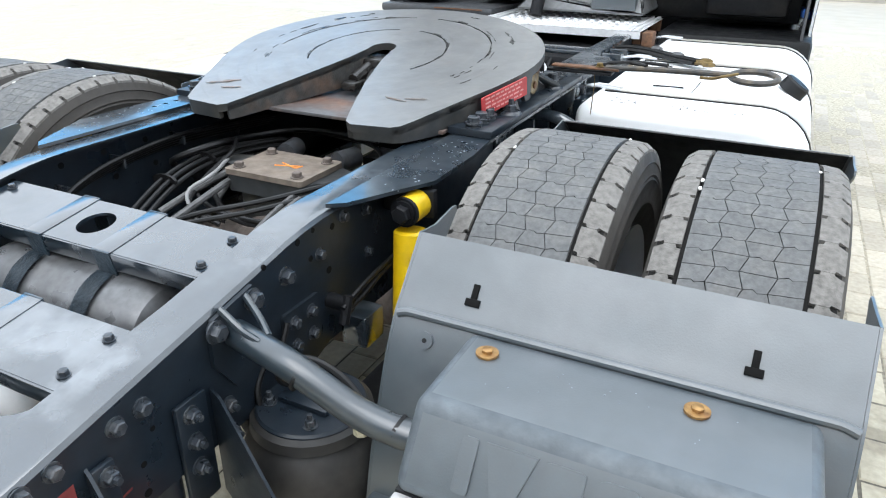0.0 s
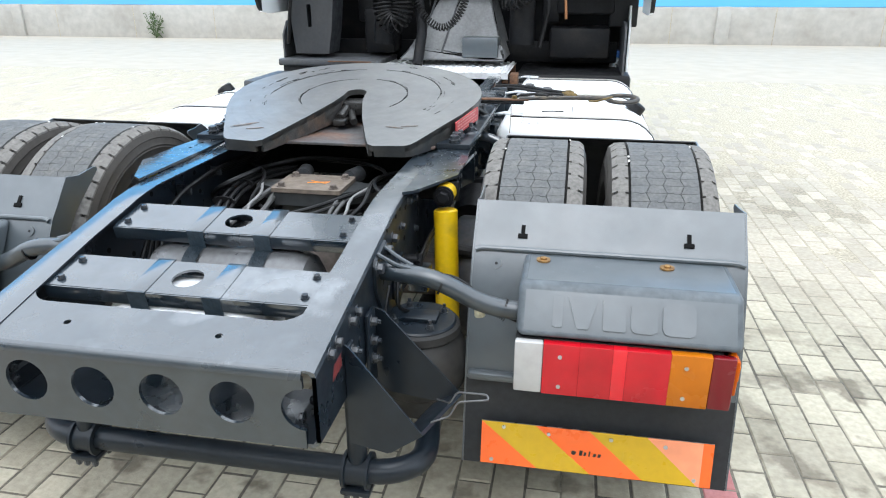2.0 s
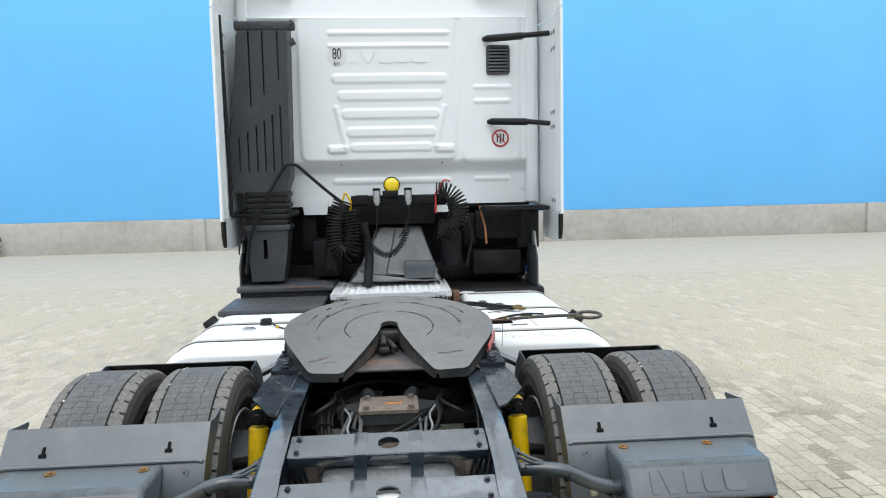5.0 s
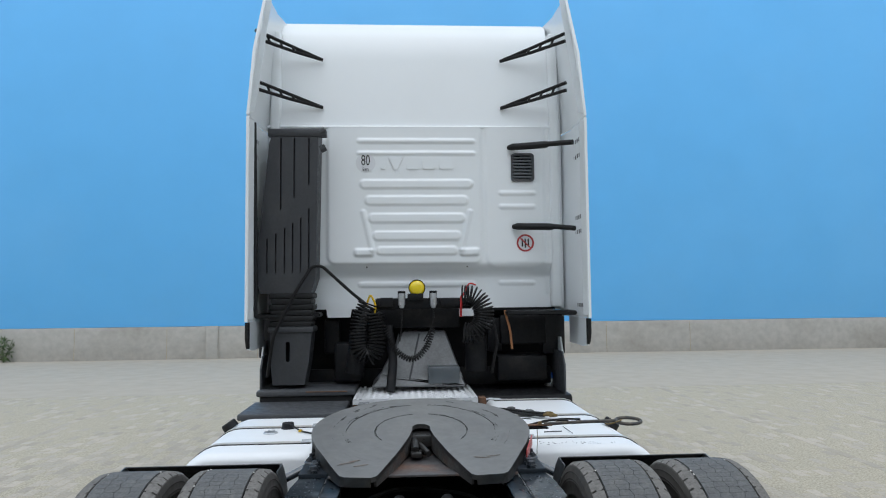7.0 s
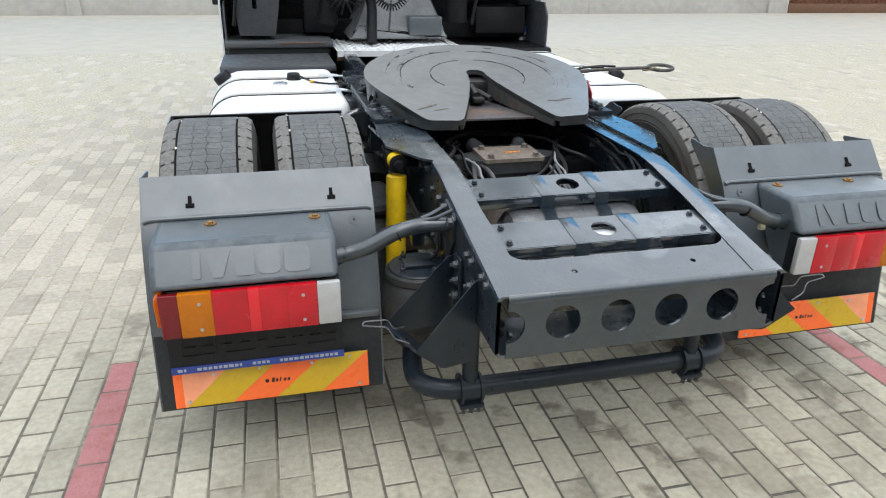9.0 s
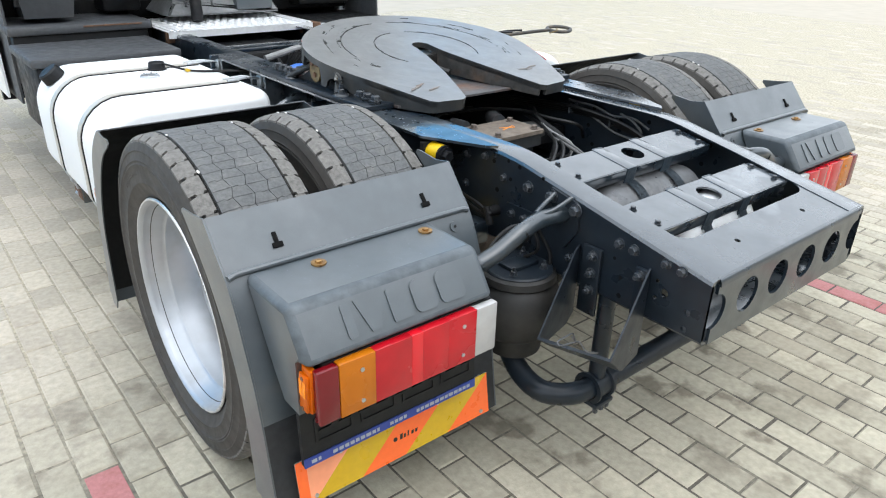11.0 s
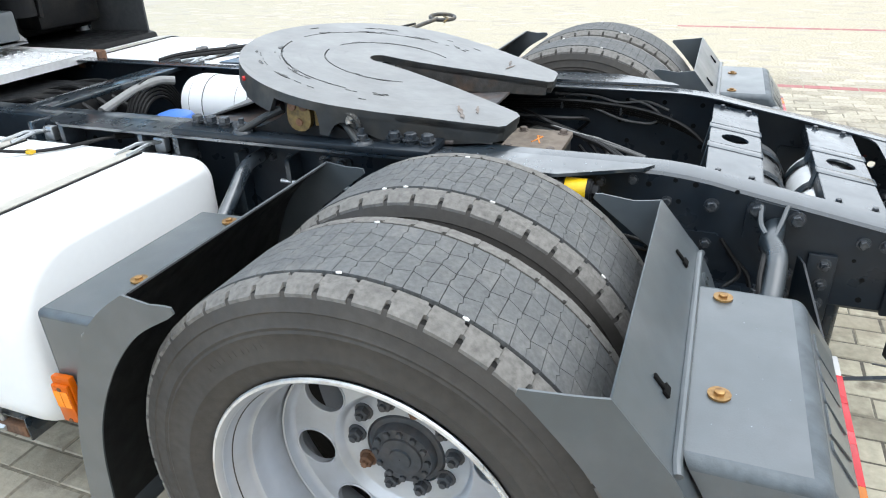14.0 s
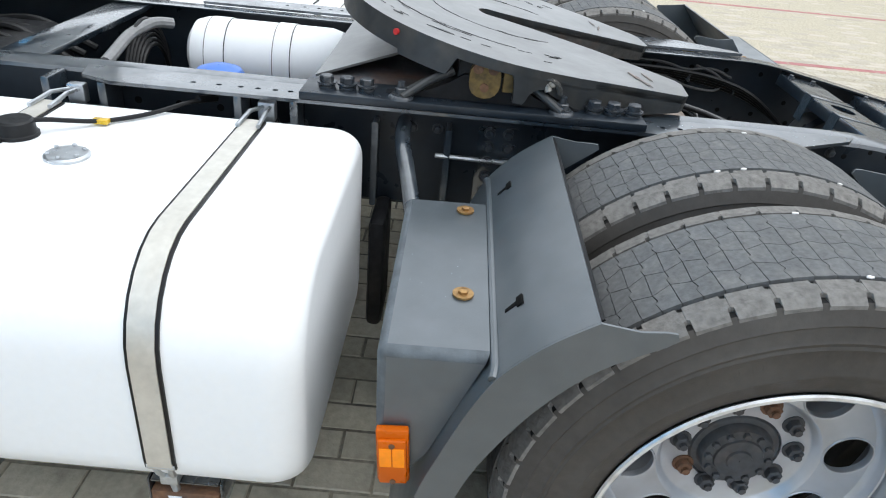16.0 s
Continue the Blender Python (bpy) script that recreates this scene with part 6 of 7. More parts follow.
for k in range(6):
    bolt(bm, (-0.833 + 0.03 * math.cos(k * 1.05), 1.292 + 0.03 * math.sin(k * 1.05), 0.842), "z", 0.004, 0.004, washer=False)
part("sender_plate", bm, STEEL, left_tank, "round bright sender plate")
bm = B()
tube(bm, [(-0.758, 1.428, 0.858), (-0.735, 1.39, 0.860), (-0.67, 1.306, 0.839), (-0.60, 1.23, 0.840), (-0.52, 1.18, 0.845), (-0.45, 1.15, 0.835)], 0.005, 8, bend=0.04)
tube(bm, [(-0.49, 1.17, 0.842), (-0.44, 1.145, 0.833)], 0.009, 10)
part("sender_cable", bm, CABLE, left_tank)
bm = B()
box(bm, -0.678, -0.660, 1.29, 1.322, 0.836, 0.846, 0.002)
part("cable_tag", bm, GOLD, left_tank)
for s, tank, y in ((-1, left_tank, 1.62), (1, right_tank, 1.36)):
    bm = B()
    m = Matrix.Translation((s * 1.13, y, 0.815 if s > 0 else 0.802)) @ Matrix.Rotation(s * radians(35), 4, "Y")
    lathe(bm, [(0.001, 0.045), (0.040, 0.045), (0.046, 0.038), (0.048, 0.0)], (0, 0, 0), "z", 24)
    bmesh.ops.transform(bm, matrix=m, verts=bm.verts)
    part("filler_cap", bm, UNDER, tank, "black filler cap")
for pts, r in (([(0.62, 1.55, 0.835), (0.66, 1.545, 0.840), (0.70, 1.55, 0.835)], 0.003), ([(0.70, 1.15, 0.835), (0.75, 1.14, 0.839), (0.80, 1.16, 0.835)], 0.003), ([(0.84, 1.06, 0.842), (0.84, 1.30, 0.834)], 0.0015)):
    bm = B()
    tube(bm, pts, r, 6)
    part("wire_bit", bm, CABLE, right_tank)
# bundle of lines with brass couplings lying on the tank
BUNDLE = [(0.42, 1.80, 0.845), (0.50, 1.79, 0.850), (0.60, 1.72, 0.853), (0.70, 1.63, 0.851), (0.79, 1.57, 0.850)]
for dx, dz, r in ((0.0, 0.0, 0.009), (0.018, 0.003, 0.007), (-0.016, 0.002, 0.008), (0.006, 0.014, 0.006), (-0.010, 0.014, 0.005)):
    bm = B()
    tube(bm, [(x + dx, y + dx * 0.9, z + dz) for x, y, z in BUNDLE], r, 8, bend=0.05)
    part("bundled_line", bm, CABLE, right_tank, "black line tied into a bundle")
for k, (x, y, z) in enumerate(((0.795, 1.565, 0.855), (0.815, 1.585, 0.86), (0.83, 1.535, 0.855), (0.60, 1.72, 0.872), (0.70, 1.63, 0.868))):
    bm = B()
    tube(bm, [(x - 0.014, y + 0.01, z), (x + 0.012, y - 0.01, z + 0.004), (x + 0.026, y - 0.02, z + 0.004)], [0.011, 0.011, 0.007], 8)
    part("line_coupling", bm, BRASS if k < 3 else STEEL_DARK, right_tank, "brass pipe coupling")
# splashes of dirt on the rear end of the tank
rnd = random.Random(31)
for k in range(34):
    x, y = rnd.uniform(0.62, 1.02), 0.84 + abs(rnd.gauss(0, 0.035))
    bm = B()
    r = rnd.uniform(0.0015, 0.0045)
    plate(bm, [(x + r * rnd.uniform(0.6, 1.4) * math.cos(q), y + 1.6 * r * rnd.uniform(0.6, 1.4) * math.sin(q)) for q in [k2 * math.pi / 4 for k2 in range(8)]], at_z(0.8318), 0.0008)
    part("dirt_speck", bm, HUBGREY, right_tank)

# arms that carry the front mudguards
for s in (1, -1):
    ax = "x" if s > 0 else "-x"
    bm = B()
    tube(bm, [(s * 0.40, 0.70, 0.79), (s * 0.50, 0.70, 0.79), (s * 0.62, 0.67, 0.735), (s * 0.80, 0.63, 0.66)], 0.019, 14, bend=0.06)
    part("front_mudguard_arm", bm, PAINT, truck, "grey tube carrying the front mudguard")
    bm = B()
    plate(bm, rounded(0.42, 0.52, 0.60, 0.80, 0.012), at_x(s * 0.401), s * 0.008)
    hang = part("hanger_bracket", bm, PAINT, truck, "bolted hanger bracket on the rail web")
    bolts("hanger_bolt", [((s * 0.409, y, z), ax, 0.011, 0.012) for y in (0.447, 0.493) for z in (0.63, 0.67, 0.71, 0.75, 0.785)], BOLT, hang)
    for y0, y1, w in ((0.585, 0.60, 0.06), (0.76, 0.775, 0.05)):
        bm = B()
        plate(bm, rounded(y0, y1, 0.58, 0.80, 0.006), at_x(s * 0.401), s * w)
        part("hanger_rib", bm, PAINT, hang)
    bm = B()
    tube(bm, [(s * 0.42, 0.36, 0.715), (s * 0.46, 0.62, 0.735)], 0.006, 8)
    part("thin_rod", bm, STEEL, hang)
    for y0, y1, z0, z1 in ((0.40, 0.70, 0.30, 0.42), (0.72, 0.76, 0.30, 0.60)):
        bm = B()
        box(bm, min(s * 0.42, s * 0.58), max(s * 0.42, s * 0.58), y0, y1, z0, z1, 0.015)
        part("spring_hanger", bm, BLACK, hang)

# ---- between the rails: air tank, blue bottle, hoses ----
bm = B()
lathe(bm, [(0.001, 0.92), (0.07, 0.925), (0.098, 0.945), (0.108, 0.98), (0.108, 1.36), (0.098, 1.392), (0.07, 1.410), (0.001, 1.415)], (0.15, 0, 0.755), "y", 36)
cyl = part("white_air_tank", bm, TANKWHITE, truck, "white cylinder between the rails")
for y0, y1 in ((1.09, 1.14), (1.288, 1.345)):
    bm = B()
    lathe(bm, [(0.1082, y0), (0.1105, y0), (0.1105, y1), (0.1082, y1)], (0.15, 0, 0.755), "y", 36)
    band = part("tank_band", bm, TANKWHITE, cyl, "white band with dark edges")
    for y in (y0 - 0.003, y1):
        bm = B()
        lathe(bm, [(0.1082, y), (0.1094, y), (0.1094, y + 0.003), (0.1082, y + 0.003)], (0.15, 0, 0.755), "y", 36)
        part("band_gap", bm, RIMWALL if y < y1 else SHOULDER, band)
bm = B()
lathe(bm, [(0.001, 0.05), (0.03, 0.048), (0.058, 0.038), (0.072, 0.018), (0.074, -0.01), (0.074, -0.10), (0.001, -0.10)], (-0.166, 1.228, 0.765), "z", 28)
part("blue_bottle", bm, BLUE, truck, "blue plastic bottle lid between the rails")
for k in range(6):
    bm = B()
    r = 0.13 + 0.014 * k
    tube(bm, [(0.05 + r * math.cos(a) * 0.8, 1.50 + 0.02 * k * 0.2, 0.66 + r * math.sin(a)) for a in [radians(10 + 170 * q / 14) for q in range(15)]], 0.0065, 7)
    part("cable_coil", bm, CABLE, truck, "loop of black cable between the rails")
bm = B()
tube(bm, [(-0.20, 1.52, 0.80), (-0.02, 1.53, 0.835), (0.08, 1.50, 0.85), (0.12, 1.46, 0.84)], 0.016, 10, bend=0.05)
part("grey_hose", bm, GREYHOSE, truck, "grey hose over the cable coil")
bm = B()
box(bm, -0.38, 0.38, 0.95, 2.9, 0.42, 0.46)
under_tray = part("under_tray", bm, BLACK, truck, "grimy dark tray between the rails")
bm = B()
tube(bm, [(0, 0.4, 0.55), (0, 1.9, 0.60)], 0.05, 14)
part("propeller_shaft", bm, BLACK, truck, "black propeller shaft")
bm = B()
box(bm, -0.28, 0.28, 1.85, 2.8, 0.45, 0.78, 0.05)
part("gearbox", bm, BLACK, truck, "grimy dark gearbox under the catwalk")
for k in range(8):
    bm = B()
    tube(bm, [(-0.3 + 0.08 * k, 1.78, 0.70), (-0.25 + 0.07 * k, 1.95, 0.78 + 0.01 * (k % 3)), (-0.3 + 0.08 * k, 2.3, 0.74)], 0.012, 8, bend=0.06)
    part("gearbox_hose", bm, CABLE, truck, "black hose over the gearbox")

# catwalk of bright tread plate
Y0, Y1, ZC = 2.18, 2.80, 0.862
bm = B()
box(bm, -0.44, 0.44, Y0, Y1, ZC - 0.003, ZC, 0.001)
box(bm, -0.44, 0.44, Y0, Y0 + 0.003, ZC - 0.035, ZC)
catwalk = part("catwalk", bm, ALU, truck, "bright aluminium tread plate catwalk behind the cab")
STUD = None
for r in range(12):
    for c in range(16):
        x, y = -0.345 + 0.69 * c / 15 + 0.012 * (r % 2), Y0 + 0.02 + (Y1 - Y0 - 0.04) * r / 11
        if STUD is None:
            bm = B()
            box(bm, -0.012, 0.012, -0.005, 0.005, 0, 0.005, 0.002, seg=1)
            first = part("stud", bm, ALU, catwalk)
            STUD = first.data
            first.location = (x, y, ZC)
        else:
            ob = new("stud", STUD)
            ob.parent = catwalk
            ob.location = (x, y, ZC)
for s in (1, -1):
    for x in (0.375, 0.41):
        bm = B()
        box(bm, min(s * x, s * (x + 0.02)), max(s * x, s * (x + 0.02)), Y0, Y1, ZC, ZC + 0.01, 0.003, seg=1)
        part("edge_strip", bm, ALU, catwalk)
    for y in (Y0 + 0.03, Y1 - 0.06):
        bm = B()
        box(bm, min(s * 0.38, s * 0.44), max(s * 0.38, s * 0.44), y, y + 0.03, 0.80, ZC - 0.003)
        part("catwalk_leg", bm, RUST, catwalk)
bm = B()
box(bm, 0.45, 0.50, Y0, Y0 + 0.10, 0.78, 0.86, 0.006)
part("rusty_bracket", bm, RUST, catwalk)

# battery box and step cover ahead of the left tank: dark bodies under two grey lids
PLASTIC_DARK = material("dark_plastic_cover", (0.062, 0.066, 0.072), 0.55, grain=0.15, stain=(0.10, 0.10, 0.10), stain_amount=0.5, stain_size=5, bump=0.1, bump_size=200)
bm = B()
box(bm, -1.15, -0.49, 1.925, 2.43, 0.45, 0.785, 0.015)
battery = part("battery_box", bm, UNDER, truck, "black plastic battery box under a grey lid")
bm = B()
box(bm, -1.17, -0.478, 1.90, 2.428, 0.780, 0.822, 0.012)
part("lid", bm, PLASTIC_DARK, battery, "dark grey plastic lid")
bm = B()
box(bm, -1.14, -0.46, 2.455, 3.05, 0.60, 0.86, 0.015)
upper = part("step_cover", bm, UNDER, truck, "black plastic step box under a grey lid")
bm = B()
box(bm, -1.16, -0.44, 2.43, 3.05, 0.855, 0.90, 0.012)
part("lid", bm, PLASTIC_DARK, upper, "dark grey plastic lid")
bm = B()
box(bm, -0.80, -0.50, 2.425, 2.4295, 0.885, 0.892)
part("rusty_edge", bm, RUST, upper)
# filler bottle with a blue cap on the other side
bm = B()
lathe(bm, [(0.001, 0.0), (0.045, 0.0), (0.045, 0.07), (0.035, 0.075), (0.001, 0.075)], (0, 0, 0), "z", 20)
m = Matrix.Translation((1.12, 2.98, 0.82)) @ Matrix.Rotation(radians(15), 4, "Y")
bmesh.ops.transform(bm, matrix=m, verts=bm.verts)
neck = part("filler_neck", bm, STEEL, truck, "bright metal filler neck")
bm = B()
lathe(bm, [(0.001, 0.12), (0.040, 0.12), (0.050, 0.11), (0.050, 0.075), (0.001, 0.075)], (0, 0, 0), "z", 20)
bmesh.ops.transform(bm, matrix=m, verts=bm.verts)
part("blue_cap", bm, BLUE, neck, "blue plastic cap")
bm = B()
box(bm, 0.46, 1.20, 2.50, 3.10, 0.45, 0.83, 0.03)
part("urea_tank", bm, UNDER, truck, "black plastic tank beside the catwalk")

# ---- cab ----
WALL = 2.76
bm = B()
# the back wall: one pressed sheet with raised panels and beads, the lower part set further forward
CX = 0.03


def step_up(d, w):
    """Rises smoothly from 0 to 1 as d goes from -w to w."""
    t = min(max((d + w) / (2 * w), 0.0), 1.0)
    return t * t * (3 - 2 * t)


def inside(x, z, x0, x1, z0, z1, r):
    """How deep a point lies inside a rectangle with round corners."""
    qx, qz = abs(x - (x0 + x1) / 2) - (x1 - x0) / 2 + r, abs(z - (z0 + z1) / 2) - (z1 - z0) / 2 + r
    return r - math.hypot(max(qx, 0.0), max(qz, 0.0)) - min(max(qx, qz), 0.0)


def rod(x, z, a, b, r):
    """How deep a point lies inside a bead along a line."""
    dx, dz = b[0] - a[0], b[1] - a[1]
    t = min(max(((x - a[0]) * dx + (z - a[1]) * dz) / (dx * dx + dz * dz), 0.0), 1.0)
    return r - math.hypot(x - a[0] - t * dx, z - a[1] - t * dz)


BEADS = [(2.823, 0.47, 0.016), (2.724, 0.47, 0.014), (2.474, 0.45, 0.034), (2.342, 0.41, 0.036), (2.201, 0.385, 0.036), (2.06, 0.35, 0.036), (1.94, 0.32, 0.032)]


def relief(x, z):
    """How far the sheet stands proud of its plane."""
    h = 0.014 * step_up(inside(x, z, -0.68, 0.548, 1.835, 3.2, 0.07), 0.016) + 0.014 * step_up(inside(x, z, 0.585, 1.06, 1.79, 3.2, 0.11), 0.018)
    if abs(x - CX) < 0.55:
        for bz, w, r in BEADS:
            if abs(z - bz) < 0.06:
                h += 0.011 * step_up(rod(x, z, (CX - w + r, bz), (CX + w - r, bz), r), 0.010)
        for k in (1, -1):
            h += 0.010 * step_up(rod(x, z, (CX + k * 0.425, 2.25), (CX + k * 0.355, 1.95), 0.018), 0.009)
            h += 0.018 * step_up(inside(x, z, CX + k * 0.42 - 0.075, CX + k * 0.42 + 0.075, 1.90, 1.955, 0.02), 0.012)
        h += 0.010 * step_up(rod(x, z, (-0.42, 1.675), (0.48, 1.675), 0.02), 0.010)
    if x > 0.68:
        for bz in (2.40, 2.29, 1.68):
            h += 0.009 * step_up(rod(x, z, (0.71, bz), (0.97, bz), 0.016), 0.009)
    h += 0.010 * step_up(rod(x, z, (1.10, 3.0), (1.10, 1.6), 0.014), 0.010)
    return h - 0.078 * step_up(1.785 - z, 0.065)


nx, nz = 210, 180
rows = [[bm.verts.new((-1.14 + 2.30 * i / nx, 0.0, 2.936 - 1.456 * k / nz)) for i in range(nx + 1)] for k in range(nz + 1)]
for row in rows:
    for v in row:
        v.co.y = WALL - relief(v.co.x, v.co.z)
for p, q in zip(rows, rows[1:]):
    for i in range(nx):
        bm.faces.new((p[i], p[i + 1], q[i + 1], q[i]))
edge_loop = rows[0] + [r[-1] for r in rows[1:]] + rows[-1][-2::-1] + [r[0] for r in rows[-2:0:-1]]
back = [bm.verts.new((v.co.x, WALL + 0.11, v.co.z)) for v in edge_loop]
for i in range(len(back)):
    j = (i + 1) % len(back)
    bm.faces.new((edge_loop[i], back[i], back[j], edge_loop[j]))
bm.faces.new(back)
cab = part("cab", bm, WHITE, truck, "white sleeper cab seen from behind", smooth=60)
for k in (1, -1):
    bm = B()
    tube(bm, [(CX + k * 0.40, WALL + 0.016, 1.815), (CX + k * 0.40, WALL - 0.002, 1.81)], 0.006, 8)
    part("wall_stud", bm, HUBGREY, cab)
# hanging tabs below the wall
for x0, x1 in ((-0.695, -0.495), (0.345, 0.495)):
    bm = B()
    plate(bm, [(x0 + 0.01, 1.415), (x1 - 0.01, 1.415), (x1 + 0.01, 1.54), (x0 - 0.01, 1.54)], at_y(WALL + 0.066), 0.012)
    part("wall_tab", bm, WHITE, cab)
# upper back wall and roof
bm = B()
roof_prof = [(4.6, 3.86), (3.4, 3.92), (3.05, 3.90), (2.90, 3.82), (2.835, 3.70), (2.80, 3.50), (2.78, 3.0), (2.775, 2.955), (2.75, 2.95), (2.745, 2.937)]
sheet(bm, roof_prof, -1.10, 1.12, 0.03)
part("high_roof", bm, WHITE, cab, "white high roof back panel", smooth=50)
bm = B()
box(bm, -1.16, 1.16, WALL - 0.012, WALL + 0.02, 2.925, 2.950, 0.010)
part("roof_seam", bm, WHITE, cab)
for s in (1, -1):
    bm = B()
    box(bm, s * 1.165 + 0.01, s * 1.165 + 0.05, WALL + 0.02, 4.6, 1.46, 3.80, 0.015)
    part("side_panel", bm, WHITE, cab)
    bm = B()  # rounded corner column between back wall and side panel
    box(bm, min(s * 1.08, s * 1.16) + 0.03, max(s * 1.08, s * 1.16) + 0.03, WALL - 0.02, WALL + 0.10, 1.48, 3.72, 0.02, seg=3)
    part("corner_column", bm, WHITE, cab)
bm = B()
box(bm, -1.15, 1.15, 4.5, 4.6, 0.4, 3.80)
part("cab_front", bm, WHITE, cab)
bm = B()
box(bm, -1.15, 1.15, WALL + 0.09, 4.5, 1.46, 1.50)
part("cab_floor", bm, BLACK, cab)
# side air deflectors
for s in (1, -1):
    for z0, z1, lean in ((1.41, 2.885, 0.0), (2.90, 3.86, 0.10)):
        bm = B()
        pts = [(2.22, 1.228), (2.226, 1.240), (2.34, 1.250), (2.64, 1.240), (2.90, 1.190), (2.90, 1.170), (2.64, 1.218), (2.34, 1.226), (2.226, 1.216), (2.22, 1.220)]
        lo = [bm.verts.new((s * x + 0.04, y, z0)) for y, x in pts]
        mid = [bm.verts.new((s * (x - lean * 0.40) + 0.04, y + lean * 0.1, (z0 + z1) / 2)) for y, x in pts]
        hi = [bm.verts.new((s * (x - lean) + 0.04, y + lean * 1.2, z1)) for y, x in pts]
        m = len(pts)
        for a, b in ((lo, mid), (mid, hi)):
            for i in range(m):
                bm.faces.new((a[i], a[(i + 1) % m], b[(i + 1) % m], b[i]))
        bm.faces.new(lo)
        bm.faces.new(hi)
        part("air_deflector", bm, WHITE, cab, "white side air deflector panel")
        # inner return flange along the trailing edge
        bm = B()
        vs = [bm.verts.new(p) for p in ((s * 1.222 + 0.04, 2.226, z0 + 0.02), (s * 1.185 + 0.04, 2.245, z0 + 0.02), (s * (1.185 - lean) + 0.04, 2.245 + 1.2 * lean, z1 - 0.02), (s * (1.222 - lean) + 0.04, 2.226 + 1.2 * lean, z1 - 0.02))]
        bm.faces.new(vs)
        bmesh.ops.solidify(bm, geom=bm.faces[:], thickness=0.003)
        part("edge_flange", bm, WHITE, cab)
    bm = B()
    plate(bm, [(2.225, 1.405), (2.285, 1.405), (2.285, 1.215), (2.255, 1.235), (2.225, 1.30)], at_x(s * 1.215 + 0.04), s * 0.022)
    part("deflector_corner", bm, UNDER, cab, "black plastic deflector corner")
    bm = B()
    plate(bm, [(2.288, 1.408), (2.80, 1.408), (2.80, 1.20), (2.40, 1.195), (2.288, 1.21)], at_x(s * 1.215 + 0.04), s * 0.018)
    part("cab_corner", bm, WHITE, cab)
    # slots along the inner flanges
    for z in (2.76, 2.64, 2.17, 2.06, 1.50):
        for k in range(6):
            bm = B()
            box(bm, s * 1.2215 + 0.04 - 0.0012, s * 1.2215 + 0.04 + 0.0012, 2.27 + 0.055 * k, 2.295 + 0.055 * k, z - 0.015, z + 0.015)
            part("flange_slot", bm, HUBGREY, cab)
    for z in (2.45, 1.85):
        bm = B()
        tube(bm, [(s * 1.222 + 0.04, 2.36, z), (s * 1.218 + 0.04, 2.36, z)], 0.010, 8)
        part("flange_stud", bm, HUBGREY, cab)
# added black pole that stands for the shaded gap between deflector and duct
bm = B()
tube(bm, [(-1.158, 2.40, 1.44), (-1.165, 2.40, 2.20), (-1.178, 2.40, 2.88)], 0.014, 8)
part("deflector_seal", bm, UNDER, cab, "black pole added for the shaded gap beside the deflector")
# black rubber-covered struts on one side, and open struts on the roof
for x0, x1, z, dz in ((0.80, 1.215, 2.765, -0.025), (0.83, 1.215, 2.125, -0.045)):
    bm = B()
    tube(bm, [(x0 - 0.03, WALL - 0.03, z), (x0, WALL - 0.06, z), (x0 + 0.24, WALL - 0.20, z + dz * 0.4), (x0 + 0.26, WALL - 0.22, z + dz * 0.4), (x1, WALL - 0.36, z + dz)], [0.018, 0.028, 0.028, 0.020, 0.020], 10)
    part("strut", bm, CABLE, cab, "black rubber-covered strut")
for s in (1, -1):
    for z in (3.10, 3.49):
        x0, x1 = s * 0.72, s * 1.19
        strut = None
        for dz in (0.0, 0.06):
            bm = B()
            tube(bm, [(x0, WALL + 0.01, z), (x0 + (x1 - x0) * 0.5, WALL - 0.12, z + 0.03 + dz * 0.6), (x1, WALL - 0.30, z + 0.06 + dz)], 0.014, 8)
            ob = part("roof_strut" if strut is None else "upper_rod", bm, CABLE, strut or cab, "black open strut holding the roof deflector" if strut is None else "")
            strut = strut or ob
        for k in range(4):
            t = 0.25 + 0.18 * k
            bm = B()
            a = Vector((x0 + (x1 - x0) * t, WALL + 0.01 - 0.30 * t, z + 0.055 * t))
            tube(bm, [a, a + Vector((s * 0.02, 0, 0.012 + 0.055 * t))], 0.010, 6)
            part("rung", bm, CABLE, strut)
# vent grille
VY = WALL - 0.010
bm = B()
plate(bm, rounded(0.792, 0.979, 2.493, 2.722, 0.026), at_y(VY - 0.020), 0.018, [rounded(0.810, 0.961, 2.513, 2.702, 0.014)])
vent = part("vent_grille", bm, HUBGREY, cab, "grey slatted vent grille")
bm = B()
plate(bm, rounded(0.810, 0.961, 2.513, 2.702, 0.014), at_y(VY - 0.004), 0.003)
part("vent_back", bm, NOTCH, vent)
for k in range(7):
    bm = B()
    box(bm, 0.811, 0.960, VY - 0.017, VY - 0.005, 2.522 + 0.026 * k, 2.537 + 0.026 * k, 0.002)
    part("vent_slat", bm, PLASTIC, vent)
# round signs
bm = B()
plate(bm, circle(-0.376, 2.645, 0.078, 36), at_y(WALL - 0.0165), 0.003)
speed = part("speed_sign", bm, PALEPRINT, cab, "round pale speed sign reading 80 km")


